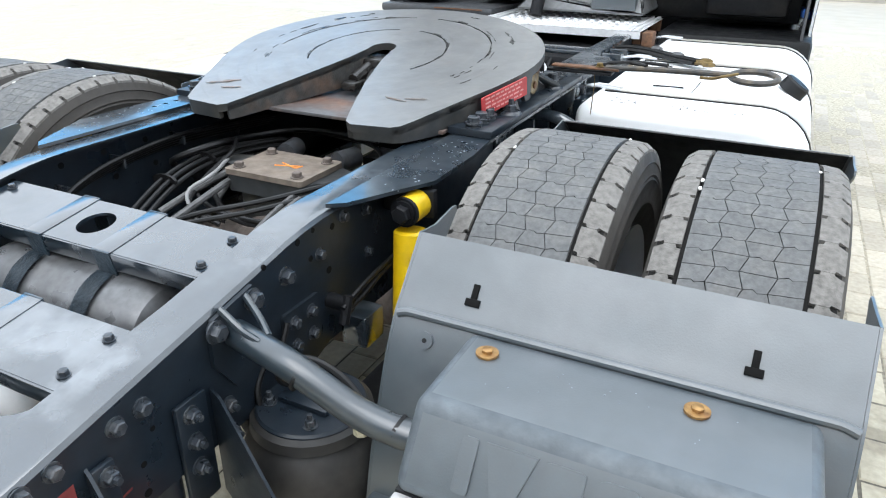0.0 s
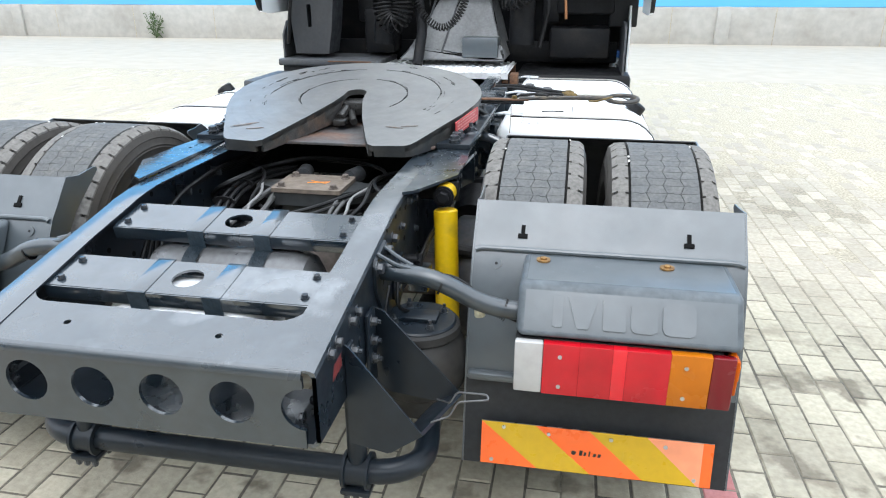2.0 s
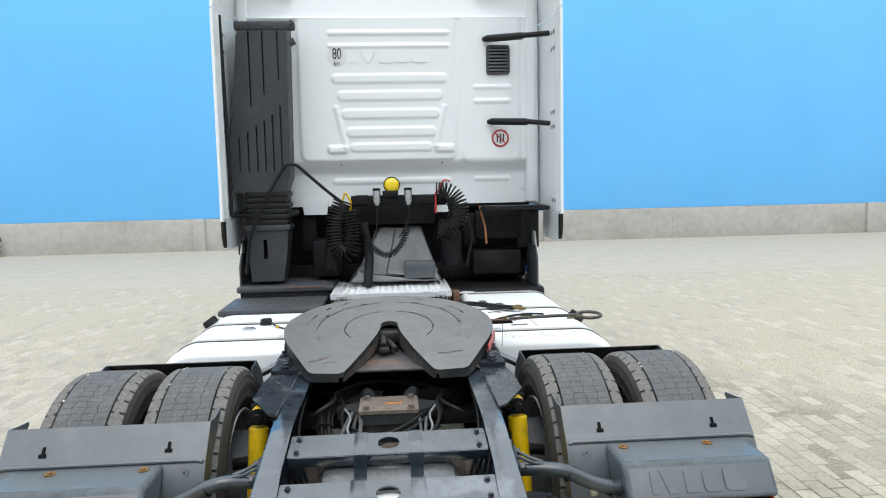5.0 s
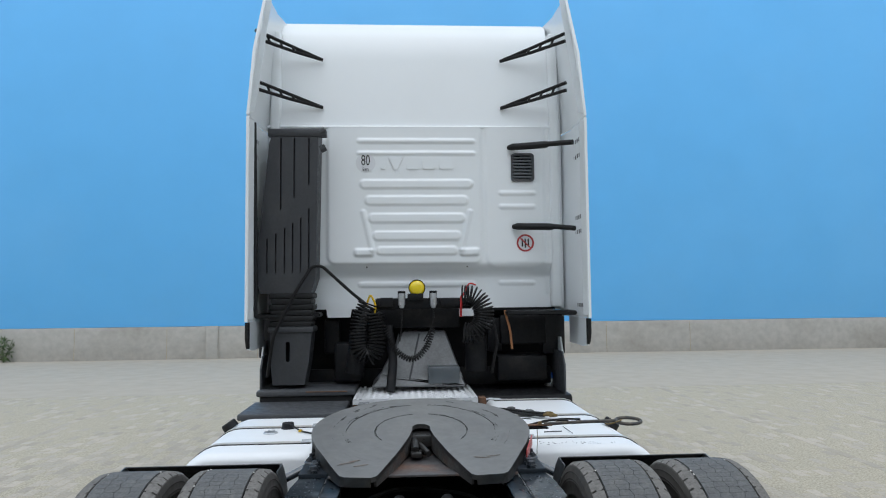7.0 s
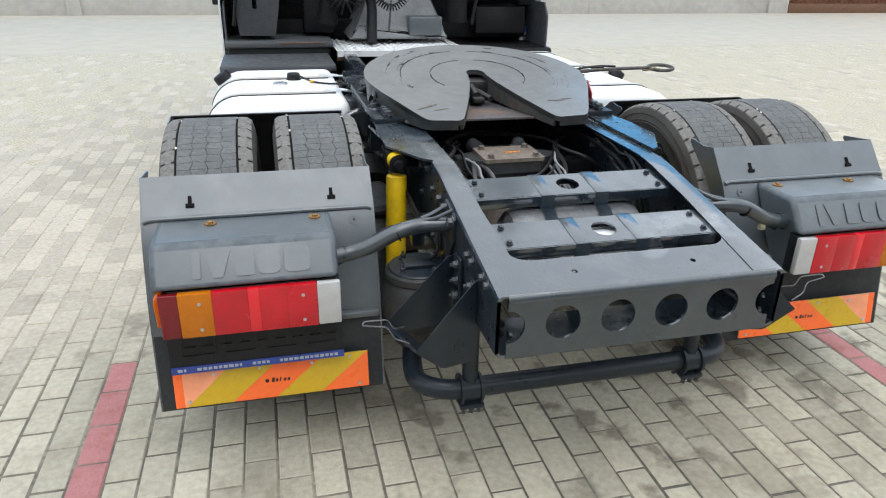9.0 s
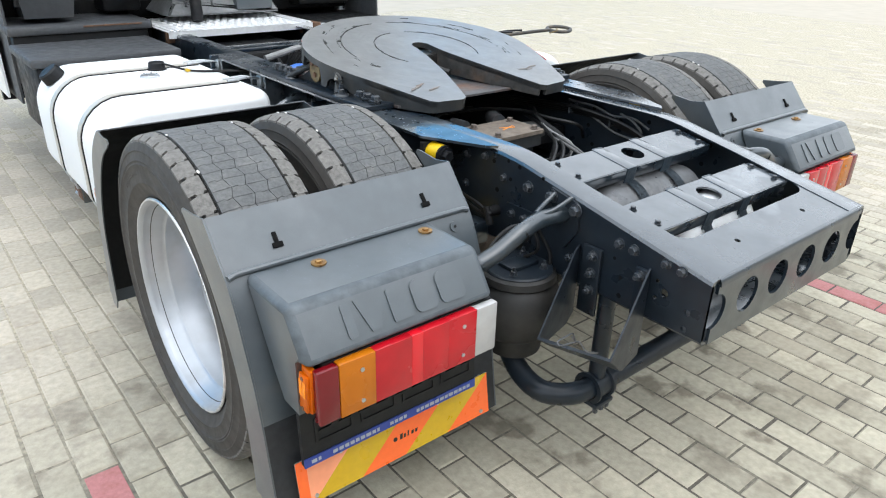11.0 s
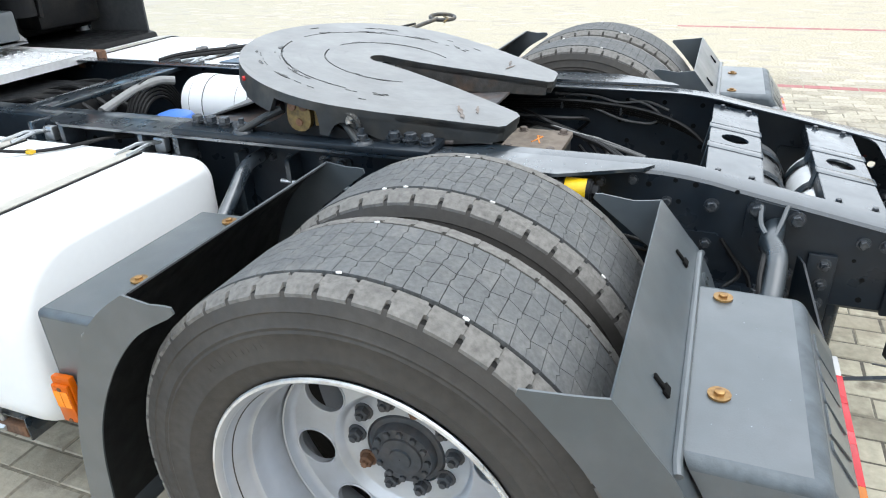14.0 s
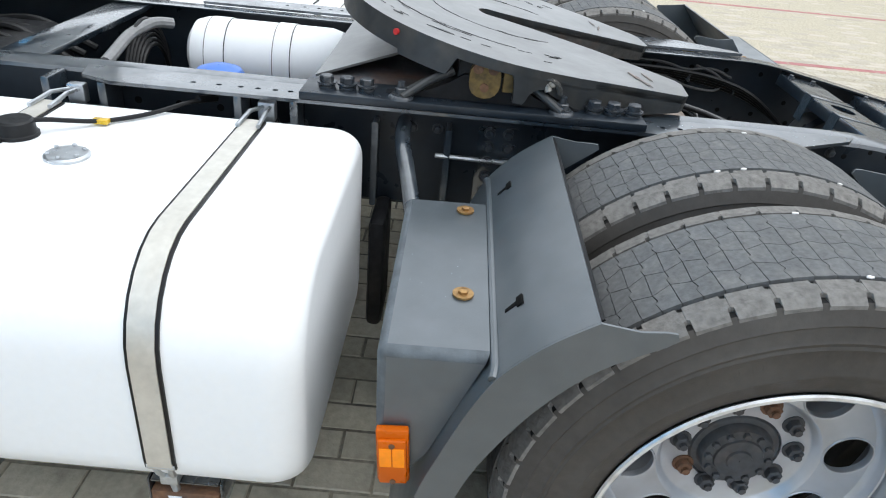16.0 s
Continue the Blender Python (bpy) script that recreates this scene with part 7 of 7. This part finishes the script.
def words(text, size, x, z, y, mat, parent, width=1.0):
    cu = bpy.data.curves.new("lettering", "FONT")
    cu.body, cu.size, cu.align_x, cu.align_y, cu.extrude = text, size, "CENTER", "CENTER", 0.0008
    tmp = bpy.data.objects.new("lettering", cu)
    scene.collection.objects.link(tmp)
    me = bpy.data.meshes.new_from_object(tmp.evaluated_get(bpy.context.evaluated_depsgraph_get()))
    bpy.data.objects.remove(tmp)
    me.materials.append(mat)
    ob = new("lettering", me)
    ob.parent = parent
    ob.matrix_world = Matrix.Translation((x, y, z)) @ Matrix.Rotation(radians(90), 4, "X") @ Matrix.Diagonal((width, 1, 1, 1))
    return ob


words("80", 0.118, -0.376, 2.662, WALL - 0.0190, PRINT, speed, 0.62)
words("km", 0.05, -0.376, 2.592, WALL - 0.0190, PRINT, speed, 0.8)
bm = B()
sx, sz = 0.898, 1.996
plate(bm, circle(sx, sz, 0.066, 36), at_y(WALL - 0.0165), 0.003)
nogo = part("no_entry_sign", bm, PALEPRINT, cab, "round white sign with a red ring and bar")
bm = B()
plate(bm, circle(sx, sz, 0.070, 36), at_y(WALL - 0.0185), 0.004, [circle(sx, sz, 0.056, 36)])
part("red_ring", bm, REDFILM, nogo)
bm = B()
mm = Matrix.Translation((sx, 0, sz)) @ Matrix.Rotation(radians(45), 4, "Y") @ Matrix.Translation((-sx, 0, -sz))
plate(bm, [(sx - 0.058, sz - 0.005), (sx + 0.058, sz - 0.005), (sx + 0.058, sz + 0.005), (sx - 0.058, sz + 0.005)], mm @ at_y(WALL - 0.0187), 0.003)
part("red_bar", bm, REDFILM, nogo)
for dx, z0, z1 in ((-0.024, -0.03, 0.035), (0.0, -0.04, 0.035), (0.024, -0.03, 0.035)):
    bm = B()
    plate(bm, rounded(sx + dx - 0.006, sx + dx + 0.006, sz + z0, sz + z1, 0.004, 3), at_y(WALL - 0.0176), 0.002)
    part("sign_stroke", bm, PRINT, nogo)
# embossed mark as plain shapes
x = -0.254
for w, kind in ((0.032, "bar"), (0.115, "wedge"), (0.098, "bar"), (0.105, "ring"), (0.12, "ring")):
    bm = B()
    if kind == "wedge":
        plate(bm, [(x, 2.69), (x + 0.047, 2.595), (x + 0.068, 2.595), (x + w, 2.69)], at_y(WALL - 0.024), 0.012)
    elif kind == "bar":
        plate(bm, rounded(x, x + w, 2.595, 2.69, 0.008, 3), at_y(WALL - 0.024), 0.012)
    else:
        plate(bm, rounded(x, x + w, 2.595, 2.69, 0.022, 5), at_y(WALL - 0.024), 0.012)
    x += w + 0.0285
    part("embossed_mark", bm, WHITE, cab)
# dark slotted air intake duct up one side of the back wall
DY = 2.50
bm = B()
outline_duct = [(-0.72, 2.84), (-1.055, 2.84), (-1.09, 2.75), (-1.14, 2.20), (-1.155, 2.10), (-1.185, 1.75), (-1.15, 1.61), (-0.775, 1.61), (-0.738, 1.72)]
slots = [rounded(x - 0.006, x + 0.006, z0, z1, 0.005, 3) for x, z0, z1 in ((-1.00, 2.24, 2.79), (-0.90, 2.33, 2.79), (-0.79, 2.43, 2.79))] + [rounded(x - 0.006, x + 0.006, 1.76, z1, 0.005, 3) for x, z1 in ((-1.10, 2.02), (-1.035, 2.06), (-0.97, 2.10), (-0.91, 2.14), (-0.85, 2.18), (-0.79, 2.25))]
plate(bm, outline_duct, at_y(DY), 0.03, slots)
plate(bm, outline_duct, at_y(DY + 0.04), 0.20)
DUCTGREY = material("dark_duct_plastic", (0.034, 0.037, 0.042), 0.5, grain=0.15, stain=(0.060, 0.061, 0.063), stain_amount=0.5, stain_size=5, bump=0.1, bump_size=200)
duct = part("intake_duct", bm, DUCTGREY, truck, "dark grey slotted air intake duct")
bm = B()
box(bm, -1.10, -0.66, DY - 0.01, DY + 0.06, 2.80, 2.86, 0.01)
part("duct_cap", bm, DUCTGREY, duct)
for x, z in ((-0.69, 2.83), (-0.685, 2.70)):
    bm = B()
    tube(bm, [(x - 0.02, DY + 0.01, z), (x + 0.02, DY + 0.01, z + 0.02)], 0.028, 10)
    part("duct_clip", bm, DUCTGREY, duct)
for k in range(6):
    w = 0.152 + (0.012 if k % 2 else 0.0)
    bm = B()
    box(bm, -0.922 - w, -0.922 + w, DY, DY + 0.25, 1.36 + 0.042 * k, 1.402 + 0.042 * k, 0.012)
    part("bellows_fold", bm, UNDER, duct)
bm = B()
box(bm, -1.092, -0.752, DY - 0.01, DY + 0.25, 1.315, 1.362, 0.014)
part("duct_collar", bm, DUCTGREY, duct)
bm = B()
plate(bm, [(-1.078, 1.316), (-0.768, 1.316), (-0.79, 1.10), (-0.82, 0.93), (-1.055, 0.93), (-1.072, 1.10)], at_y(DY + 0.01), 0.22, [rounded(-0.96, -0.93, 1.10, 1.25, 0.012)])
part("lower_duct", bm, DUCTGREY, duct)
# engine cover and the dark space under the cab
bm = B()
plate(bm, [(-0.33, 0.90), (0.39, 0.90), (0.36, 0.98), (0.25, 1.305), (-0.08, 1.305), (-0.26, 0.98)], at_y(2.50), 0.5)
for v in bm.verts:
    v.co.y += 0.75 * (v.co.z - 0.90)
bmesh.ops.bevel(bm, geom=bm.edges[:], offset=0.012, segments=2, affect="EDGES")
engine = part("engine_cover", bm, material("dusty_engine_cover", (0.20, 0.205, 0.21), 0.6, grain=0.15, stain=(0.13, 0.13, 0.13), stain_amount=0.6, stain_size=6), truck, "grey plastic engine cover under the cab")
bm = B()
box(bm, 0.10, 0.34, 2.50, 2.66, 0.92, 1.05, 0.012)
part("cover_step", bm, PLASTIC, engine)
for x in (-0.14, 0.02):
    bm = B()
    tube(bm, [(x - 0.06, 2.535, 0.95), (x + 0.02, 2.782, 1.28)], 0.007, 8)
    part("cover_rib", bm, PLASTIC_DARK, engine)
bm = B()
box(bm, -1.16, 1.20, 3.15, 3.20, 0.40, 1.50)
bulk = part("underbody", bm, BLACK, truck, "black frame and fittings under the cab")
for name, x0, x1, y0, y1, z0, z1, r in (("cross_beam", -1.12, 1.12, 2.90, 2.94, 0.86, 1.0, 0.01), ("valve_block", -0.62, -0.40, 2.70, 2.9, 0.92, 1.22, 0.03), ("junction_box", 0.66, 1.06, 2.75, 3.1, 0.90, 1.10, 0.02), ("cab_mount", -0.29, 0.36, 2.74, 2.82, 1.33, 1.56, 0.01),
                                     ("relay_box", 0.70, 1.08, 2.86, 3.0, 1.18, 1.42, 0.02), ("cab_mount", 0.60, 0.72, 2.90, 3.00, 1.12, 1.40, 0.02), ("cab_mount", -0.72, -0.60, 2.90, 3.00, 1.12, 1.40, 0.02)):
    bm = B()
    box(bm, x0, x1, y0, y1, z0, z1, r)
    part(name, bm, BLACK, bulk)
for pts, r in (([(-0.46, 2.62, 1.0), (-0.42, 2.60, 1.30)], 0.07), ([(0.48, 2.66, 1.0), (0.48, 2.66, 1.27)], 0.085), ([(-0.18, 2.42, 0.88), (-0.16, 2.50, 1.10), (-0.20, 2.53, 1.36)], 0.034)):
    bm = B()
    tube(bm, pts, r, 14, bend=0.05)
    part("thick_hose", bm, BLACK, bulk)
for x in (0.62,):
    bm = B()
    tube(bm, [(x, 2.74, 1.40), (x + 0.03, 2.68, 1.22), (x - 0.02, 2.66, 0.98)], 0.015, 8, bend=0.05)
    part("thin_hose", bm, CABLE, bulk)
bm = B()
tube(bm, [(0.72, 2.72, 1.46), (0.727, 2.70, 1.415), (0.755, 2.68, 1.30), (0.765, 2.67, 1.16)], 0.009, 8, bend=0.04)
part("brown_hose", bm, COPPER, truck, "orange-brown cable under the cab")
for s in (1, -1):
    bm = B()
    plate(bm, [(2.52, 0.50), (3.6, 0.50), (3.6, 1.14), (2.60, 1.14), (2.52, 1.05)], at_x(s * 1.14), s * 0.012)
    part("side_skirt", bm, PLASTIC_DARK, truck, "dark plastic skirt behind the front wheel")
    bm = B()
    plate(bm, [(2.72, 0.50), (3.7, 0.50), (3.7, 1.24), (2.80, 1.24), (2.72, 1.10)], at_x(s * 1.175), s * 0.012)
    part("skirt_outer", bm, WHITE, truck, "white lower side panel")
# black wing flap under the cab's corner
for s in (1, -1):
    bm = B()
    flap = [(0.72, 2.80), (0.72, 2.62), (1.00, 2.50), (1.235, 2.46), (1.245, 2.80)]
    plate(bm, [(s * u, v) for u, v in flap], at_z(1.425), 0.035)
    bmesh.ops.bevel(bm, geom=bm.edges[:], offset=0.008, segments=2, affect="EDGES")
    part("corner_flap", bm, UNDER, cab, "black plastic flap under the cab corner")
    bm = B()
    box(bm, min(s * 1.05, s * 1.235), max(s * 1.05, s * 1.235), 2.88, 2.92, 1.10, 1.44, 0.01)
    part("corner_panel", bm, UNDER, cab, "black panel under the cab corner")
# work lamp, coupling heads and coiled lines
LY = 2.56
bm = B()
lathe(bm, [(0.001, -0.014), (0.03, -0.012), (0.050, -0.003), (0.058, 0.008)], (0.022, LY - 0.02, 1.642), "y", 32)
worklamp = part("work_lamp", bm, YELLOWLAMP, truck, "round yellow lamp on a black bracket")
bm = B()
lathe(bm, [(0.058, 0.008), (0.063, 0.0), (0.065, 0.02), (0.05, 0.06), (0.001, 0.065)], (0.022, LY - 0.02, 1.642), "y", 32)
part("lamp_shell", bm, BLACK, worklamp)
bm = B()
box(bm, -0.295, 0.442, LY, LY + 0.05, 1.48, 1.565, 0.01)
bracket = part("lamp_bracket", bm, BLACK, worklamp)
for x0, x1, z0, z1 in ((-0.26, -0.16, 1.50, 1.57), (0.20, 0.40, 1.50, 1.56), (-0.05, 0.07, 1.55, 1.60)):
    bm = B()
    box(bm, x0, x1, LY - 0.03, LY + 0.01, z0, z1, 0.006)
    part("socket_box", bm, BLACK, bracket)
for x in (-0.095, 0.145):
    bm = B()
    tube(bm, [(x, LY - 0.02, 1.55), (x, LY - 0.02, 1.62)], 0.030, 12)
    part("socket", bm, BLACK, bracket)
    bm = B()
    tube(bm, [(x, LY - 0.05, 1.60), (x, LY - 0.055, 1.52), (x, LY - 0.055, 1.49)], [0.024, 0.028, 0.015], 12)
    part("coupling_head", bm, STEEL, bracket, "bright metal coupling head")
for x, e in ((-0.095, -0.11), (0.145, 0.07)):
    bm = B()
    tube(bm, [(x, LY - 0.055, 1.50), (x + 0.002, LY - 0.06, 1.38), (e, LY - 0.06, 1.24)], 0.005, 7, bend=0.05)
    part("coupling_lead", bm, CABLE, bracket)


def coil(bm, path, r, turns, wire=0.006):
    path = soften(path, 0.2, 8)
    n = turns * 12
    length = [0.0]
    for a, b in zip(path, path[1:]):
        length.append(length[-1] + (b - a).length)
    pts = []
    for k in range(n + 1):
        d = length[-1] * k / n
        i = max(j for j in range(len(path) - 1) if length[j] <= d + 1e-9)
        p = path[i].lerp(path[i + 1], (d - length[i]) / max(length[i + 1] - length[i], 1e-9))
        t = (path[i + 1] - path[i]).normalized()
        u = t.cross(Vector((0, 1, 0.01))).normalized()
        w = t.cross(u)
        a = 2 * math.pi * k / 12
        pts.append(p + (u * math.cos(a) + w * math.sin(a)) * r)
    tube(bm, pts, wire, 5)


bm = B()
coil(bm, [(-0.35, LY - 0.05, 1.53), (-0.42, LY - 0.06, 1.36), (-0.41, LY - 0.08, 1.17), (-0.33, LY - 0.09, 1.12), (-0.28, LY - 0.08, 1.22), (-0.30, LY - 0.05, 1.46)], 0.068, 34, 0.0065)
part("coiled_line", bm, CABLE, truck, "black coiled air line hanging in a loop")
bm = B()
coil(bm, [(0.37, LY - 0.04, 1.58), (0.46, LY - 0.06, 1.58), (0.53, LY - 0.07, 1.49), (0.52, LY - 0.08, 1.36), (0.45, LY - 0.08, 1.29), (0.37, LY - 0.06, 1.30)], 0.074, 24, 0.0065)
part("coiled_line", bm, CABLE, truck, "black coiled air line hanging in a loop")
bm = B()
coil(bm, [(-0.28, LY - 0.05, 1.46), (-0.16, LY - 0.07, 1.18), (-0.02, LY - 0.08, 1.09), (0.09, LY - 0.07, 1.18), (0.14, LY - 0.05, 1.34)], 0.022, 40, 0.005)
part("coiled_cable", bm, CABLE, truck, "thin black coiled cable hanging between the lines")
bm = B()
tube(bm, [(0.36, LY - 0.03, 1.58), (0.355, LY - 0.03, 1.42)], 0.009, 7)
red = part("red_line", bm, REDHOSE, truck, "red air line")
bm = B()
tube(bm, [(0.36, LY - 0.04, 1.56), (0.42, LY - 0.05, 1.68), (0.47, LY - 0.05, 1.66)], 0.006, 7, bend=0.04)
part("red_end", bm, REDHOSE, red)
bm = B()
tube(bm, [(-0.36, LY - 0.03, 1.52), (-0.33, LY - 0.05, 1.60), (-0.29, LY - 0.04, 1.52), (-0.30, LY - 0.05, 1.45)], 0.008, 7, bend=0.03)
part("yellow_line", bm, YELLOW, truck, "yellow air line")
bm = B()
tube(bm, [(-1.086, LY - 0.10, 0.998), (-1.04, LY - 0.12, 1.30), (-0.88, LY - 0.12, 1.62), (-0.76, LY - 0.10, 1.81), (-0.69, LY - 0.10, 1.815), (-0.46, LY - 0.05, 1.60), (-0.36, LY - 0.03, 1.52)], 0.012, 9, bend=0.08)
part("black_hose", bm, CABLE, truck, "black hose looped over the intake duct")
# fittings lie on the tanks' top faces
for tank in (left_tank, right_tank):
    for ob in tank.children:
        if not ob.name.startswith(("strap_rubber", "tank_bracket")) and ob.name.split(".")[0] != "strap":
            ob.location.z -= 0.015


# ---- ground ----
bm = B()
GX, GY = 0.1017, 0.1955
plate(bm, [(-400, -400), (400, -400), (400, 400), (-400, 400)], at_z(-0.30), 0.2972)
ground = tagged(part("ground", bm, JOINT), "paved yard of grey concrete blocks with sandy joints", "ground", kind="structure")

# far yard: the blocks merge into one dusty surface
bm = B()
ix0, ix1, iy0, iy1 = -110, 120, -30, 48
ex0, ex1, ey0, ey1 = -0.04 + GX * ix0, -0.04 + GX * ix1, -0.575 + GY * iy0, -0.575 + GY * iy1
plate(bm, [(-400, -400), (400, -400), (400, 400), (-400, 400)], at_z(-0.011), 0.009, [[(ex0, ey0), (ex0, ey1), (ex1, ey1), (ex1, ey0)]])
tagged(part("yard_surface", bm, YARD), "pale dusty paving stretching to the wall", "paving", kind="structure")


def paver_mesh(name, mat):
    bm = B()
    g, h = 0.0017, 0.055
    x, y = GX / 2 - g, GY / 2 - g
    rows = []
    for k, z in ((0.0, -h), (0.0, -0.004), (0.005, 0.0)):
        rows.append([bm.verts.new((sx * (x - k), sy * (y - k), z)) for sx, sy in ((-1, -1), (1, -1), (1, 1), (-1, 1))])
    for p, q in zip(rows, rows[1:]):
        for i in range(4):
            bm.faces.new((p[i], p[(i + 1) % 4], q[(i + 1) % 4], q[i]))
    bm.faces.new(rows[-1])
    me = bpy.data.meshes.new(name)
    bmesh.ops.recalc_face_normals(bm, faces=bm.faces)
    bm.to_mesh(me)
    bm.free()
    me.materials.append(mat)
    return me


GREY_BLOCK, RED_BLOCK = paver_mesh("paver", PAVER), paver_mesh("red_paver", REDPAVER)
RED_COLUMNS = (-43, -15, 13, 41, 69)
rnd = random.Random(21)
verts, faces, reds, near = [], [], [], []
for i in range(ix0, ix1):
    shift = GY / 2 if i % 2 == 0 else 0.0
    for j in range(iy0 - 1, iy1 + 1):
        cx, cy = -0.04 + GX * (i + 0.5), -0.575 + GY * (j + 0.5) + shift
        if not ey0 - 0.05 < cy < ey1 + 0.05:
            continue
        dz, ta, tb = rnd.uniform(-0.0022, 0.0012), rnd.uniform(-0.006, 0.006), rnd.uniform(-0.004, 0.004)
        # drifted sand fills the joints away from the wheel tracks
        if i not in RED_COLUMNS:
            dz -= 0.0032 * min(max((math.hypot(cx + 1.2, cy + 0.6) - 2.8) / 4.5, 0.0), 1.0)
        if i in RED_COLUMNS and cy < 0.0:
            reds.append((cx, cy, dz))
        elif -2.15 < cx < 0.75 and -1.7 < cy < -0.70:
            near.append((cx, cy, dz, ta, tb))
        else:
            g = 0.0017
            x, y, k = GX / 2 - g, GY / 2 - g, len(verts)
            for q, z in ((0.0, -0.004), (0.005, 0.0)):
                for sx, sy in ((-1, -1), (1, -1), (1, 1), (-1, 1)):
                    px, py = sx * (x - q), sy * (y - q)
                    verts.append((cx + px, cy + py, z + dz + ta * px + tb * py))
            faces += [(k, k + 1, k + 5, k + 4), (k + 1, k + 2, k + 6, k + 5), (k + 2, k + 3, k + 7, k + 6), (k + 3, k, k + 4, k + 7), (k + 4, k + 5, k + 6, k + 7)]
me = bpy.data.meshes.new("pavers")
me.from_pydata(verts, [], faces)
me.materials.append(PAVERS)
tagged(new("pavers", me), "grey concrete pavers laid in stretcher bond", "paving", kind="stuff")
for k, (cx, cy, dz, ta, tb) in enumerate(near):
    ob = new("paver", GREY_BLOCK)
    ob.parent = ground
    ob.location = (cx, cy, dz)
    ob.rotation_euler = (tb, -ta, 0)
for cx, cy, dz in reds:
    ob = new("red_paver", RED_BLOCK)
    ob.parent = ground
    ob.location = (cx, cy, dz)

# ---- boundary: concrete plinth with posts, blue cladding above ----
WM = Matrix.Translation((0, 15.42, 0)) @ Matrix.Rotation(math.atan(0.0112), 4, "Z")
PLINTH = 0.828


def walled(bm):
    bmesh.ops.transform(bm, matrix=WM, verts=bm.verts)
    return bm


bm = B()
box(bm, -60, 13.93, 0.0, 0.25, -0.2, PLINTH, 0.02)
plinth = tagged(part("wall_plinth", walled(bm), CONCRETE), "weathered grey concrete plinth of the blue building", "wall", kind="structure")
for x in (-41.85, -32.65, -23.44, -14.24, -5.03, 4.17, 13.38):
    bm = B()
    box(bm, x - 0.15, x + 0.15, -0.08, 0.02, -0.2, PLINTH + 0.012, 0.012)
    part("post", walled(bm), CONCRETE, plinth)
for k in range(-20, 6):
    bm = B()
    x = -5.03 + 2.30 * k + 1.15
    box(bm, x - 0.008, x + 0.008, -0.004, 0.01, -0.1, PLINTH - 0.02)
    part("joint", walled(bm), JOINT, plinth)
bm = B()
box(bm, -60, 13.93, 0.06, 0.30, PLINTH + 0.005, 10.8, 0.01)
box(bm, 13.94, 19.0, 0.06, 0.30, 5.0, 10.8, 0.01)
tagged(part("blue_cladding", walled(bm), BLUEWALL), "bright blue smooth cladding of a large building", "wall", kind="structure")
# rusty brown gate sheet past the end of the plinth
bm = B()
n = 60
prof = [(13.95 + 5.0 * k / n, 0.02 + (0.03 if k % 2 else 0.0)) for k in range(n)]
vs = [[bm.verts.new((x, y, z)) for x, y in prof] for z in (0.12, 4.99)]
for i in range(n - 1):
    bm.faces.new((vs[0][i], vs[0][i + 1], vs[1][i + 1], vs[1][i]))
bmesh.ops.solidify(bm, geom=bm.faces[:], thickness=0.02)
gate = tagged(part("rusty_sheet", walled(bm), material("rust_brown_sheet", (0.20, 0.085, 0.045), 0.7, grain=0.2, grain_size=8, stain=(0.12, 0.055, 0.035), stain_amount=0.7, stain_size=1.5)), "rust-brown corrugated sheet gate beside the blue wall", "gate", kind="structure")
bm = B()
box(bm, 13.95, 18.98, -0.03, 0.012, 0.0, 0.26, 0.01)
part("gate_rail", walled(bm), RUST, gate, "darker rusty bottom rail")

# unseen plain wall, added to hold back light on rear-turned faces
bm = B()
box(bm, -45, 45, -15.3, -15.0, -0.2, 9.0, 0.02)
tagged(part("wall_south", bm, CONCRETE), "plain grey unseen wall added to cut the light from the rear", "wall", kind="structure")

# a weed at the foot of the wall
rnd = random.Random(5)
weed = tagged(new("weed"), "small green weed growing at the foot of the wall", "plant")
base = WM @ Vector((-10.12, -0.14, 0))
bm = B()
for k in range(9):
    a = rnd.uniform(0, 6.3)
    tube(bm, [(base.x, base.y, 0), (base.x + 0.1 * math.cos(a), base.y + 0.05 * math.sin(a), 0.25), (base.x + 0.25 * math.cos(a), base.y + 0.1 * math.sin(a), rnd.uniform(0.35, 0.7))], 0.008, 5, bend=0.1)
part("stems", bm, WEED, weed)
bm = B()
for k in range(95):
    a, h = rnd.uniform(0, 6.3), rnd.uniform(0.05, 0.62)
    r = rnd.uniform(0.02, 0.30) * (0.5 + h)
    c = Vector((base.x + r * math.cos(a), base.y + 0.5 * r * math.sin(a), h))
    d = Vector((rnd.uniform(-1, 1), rnd.uniform(-1, 1), rnd.uniform(-0.5, 1))).normalized() * rnd.uniform(0.04, 0.08)
    w = d.orthogonal().normalized() * 0.018
    bm.faces.new([bm.verts.new(p) for p in (c - d, c + w, c + d, c - w)])
tagged(part("leaves", bm, WEED, weed), kind="stuff")
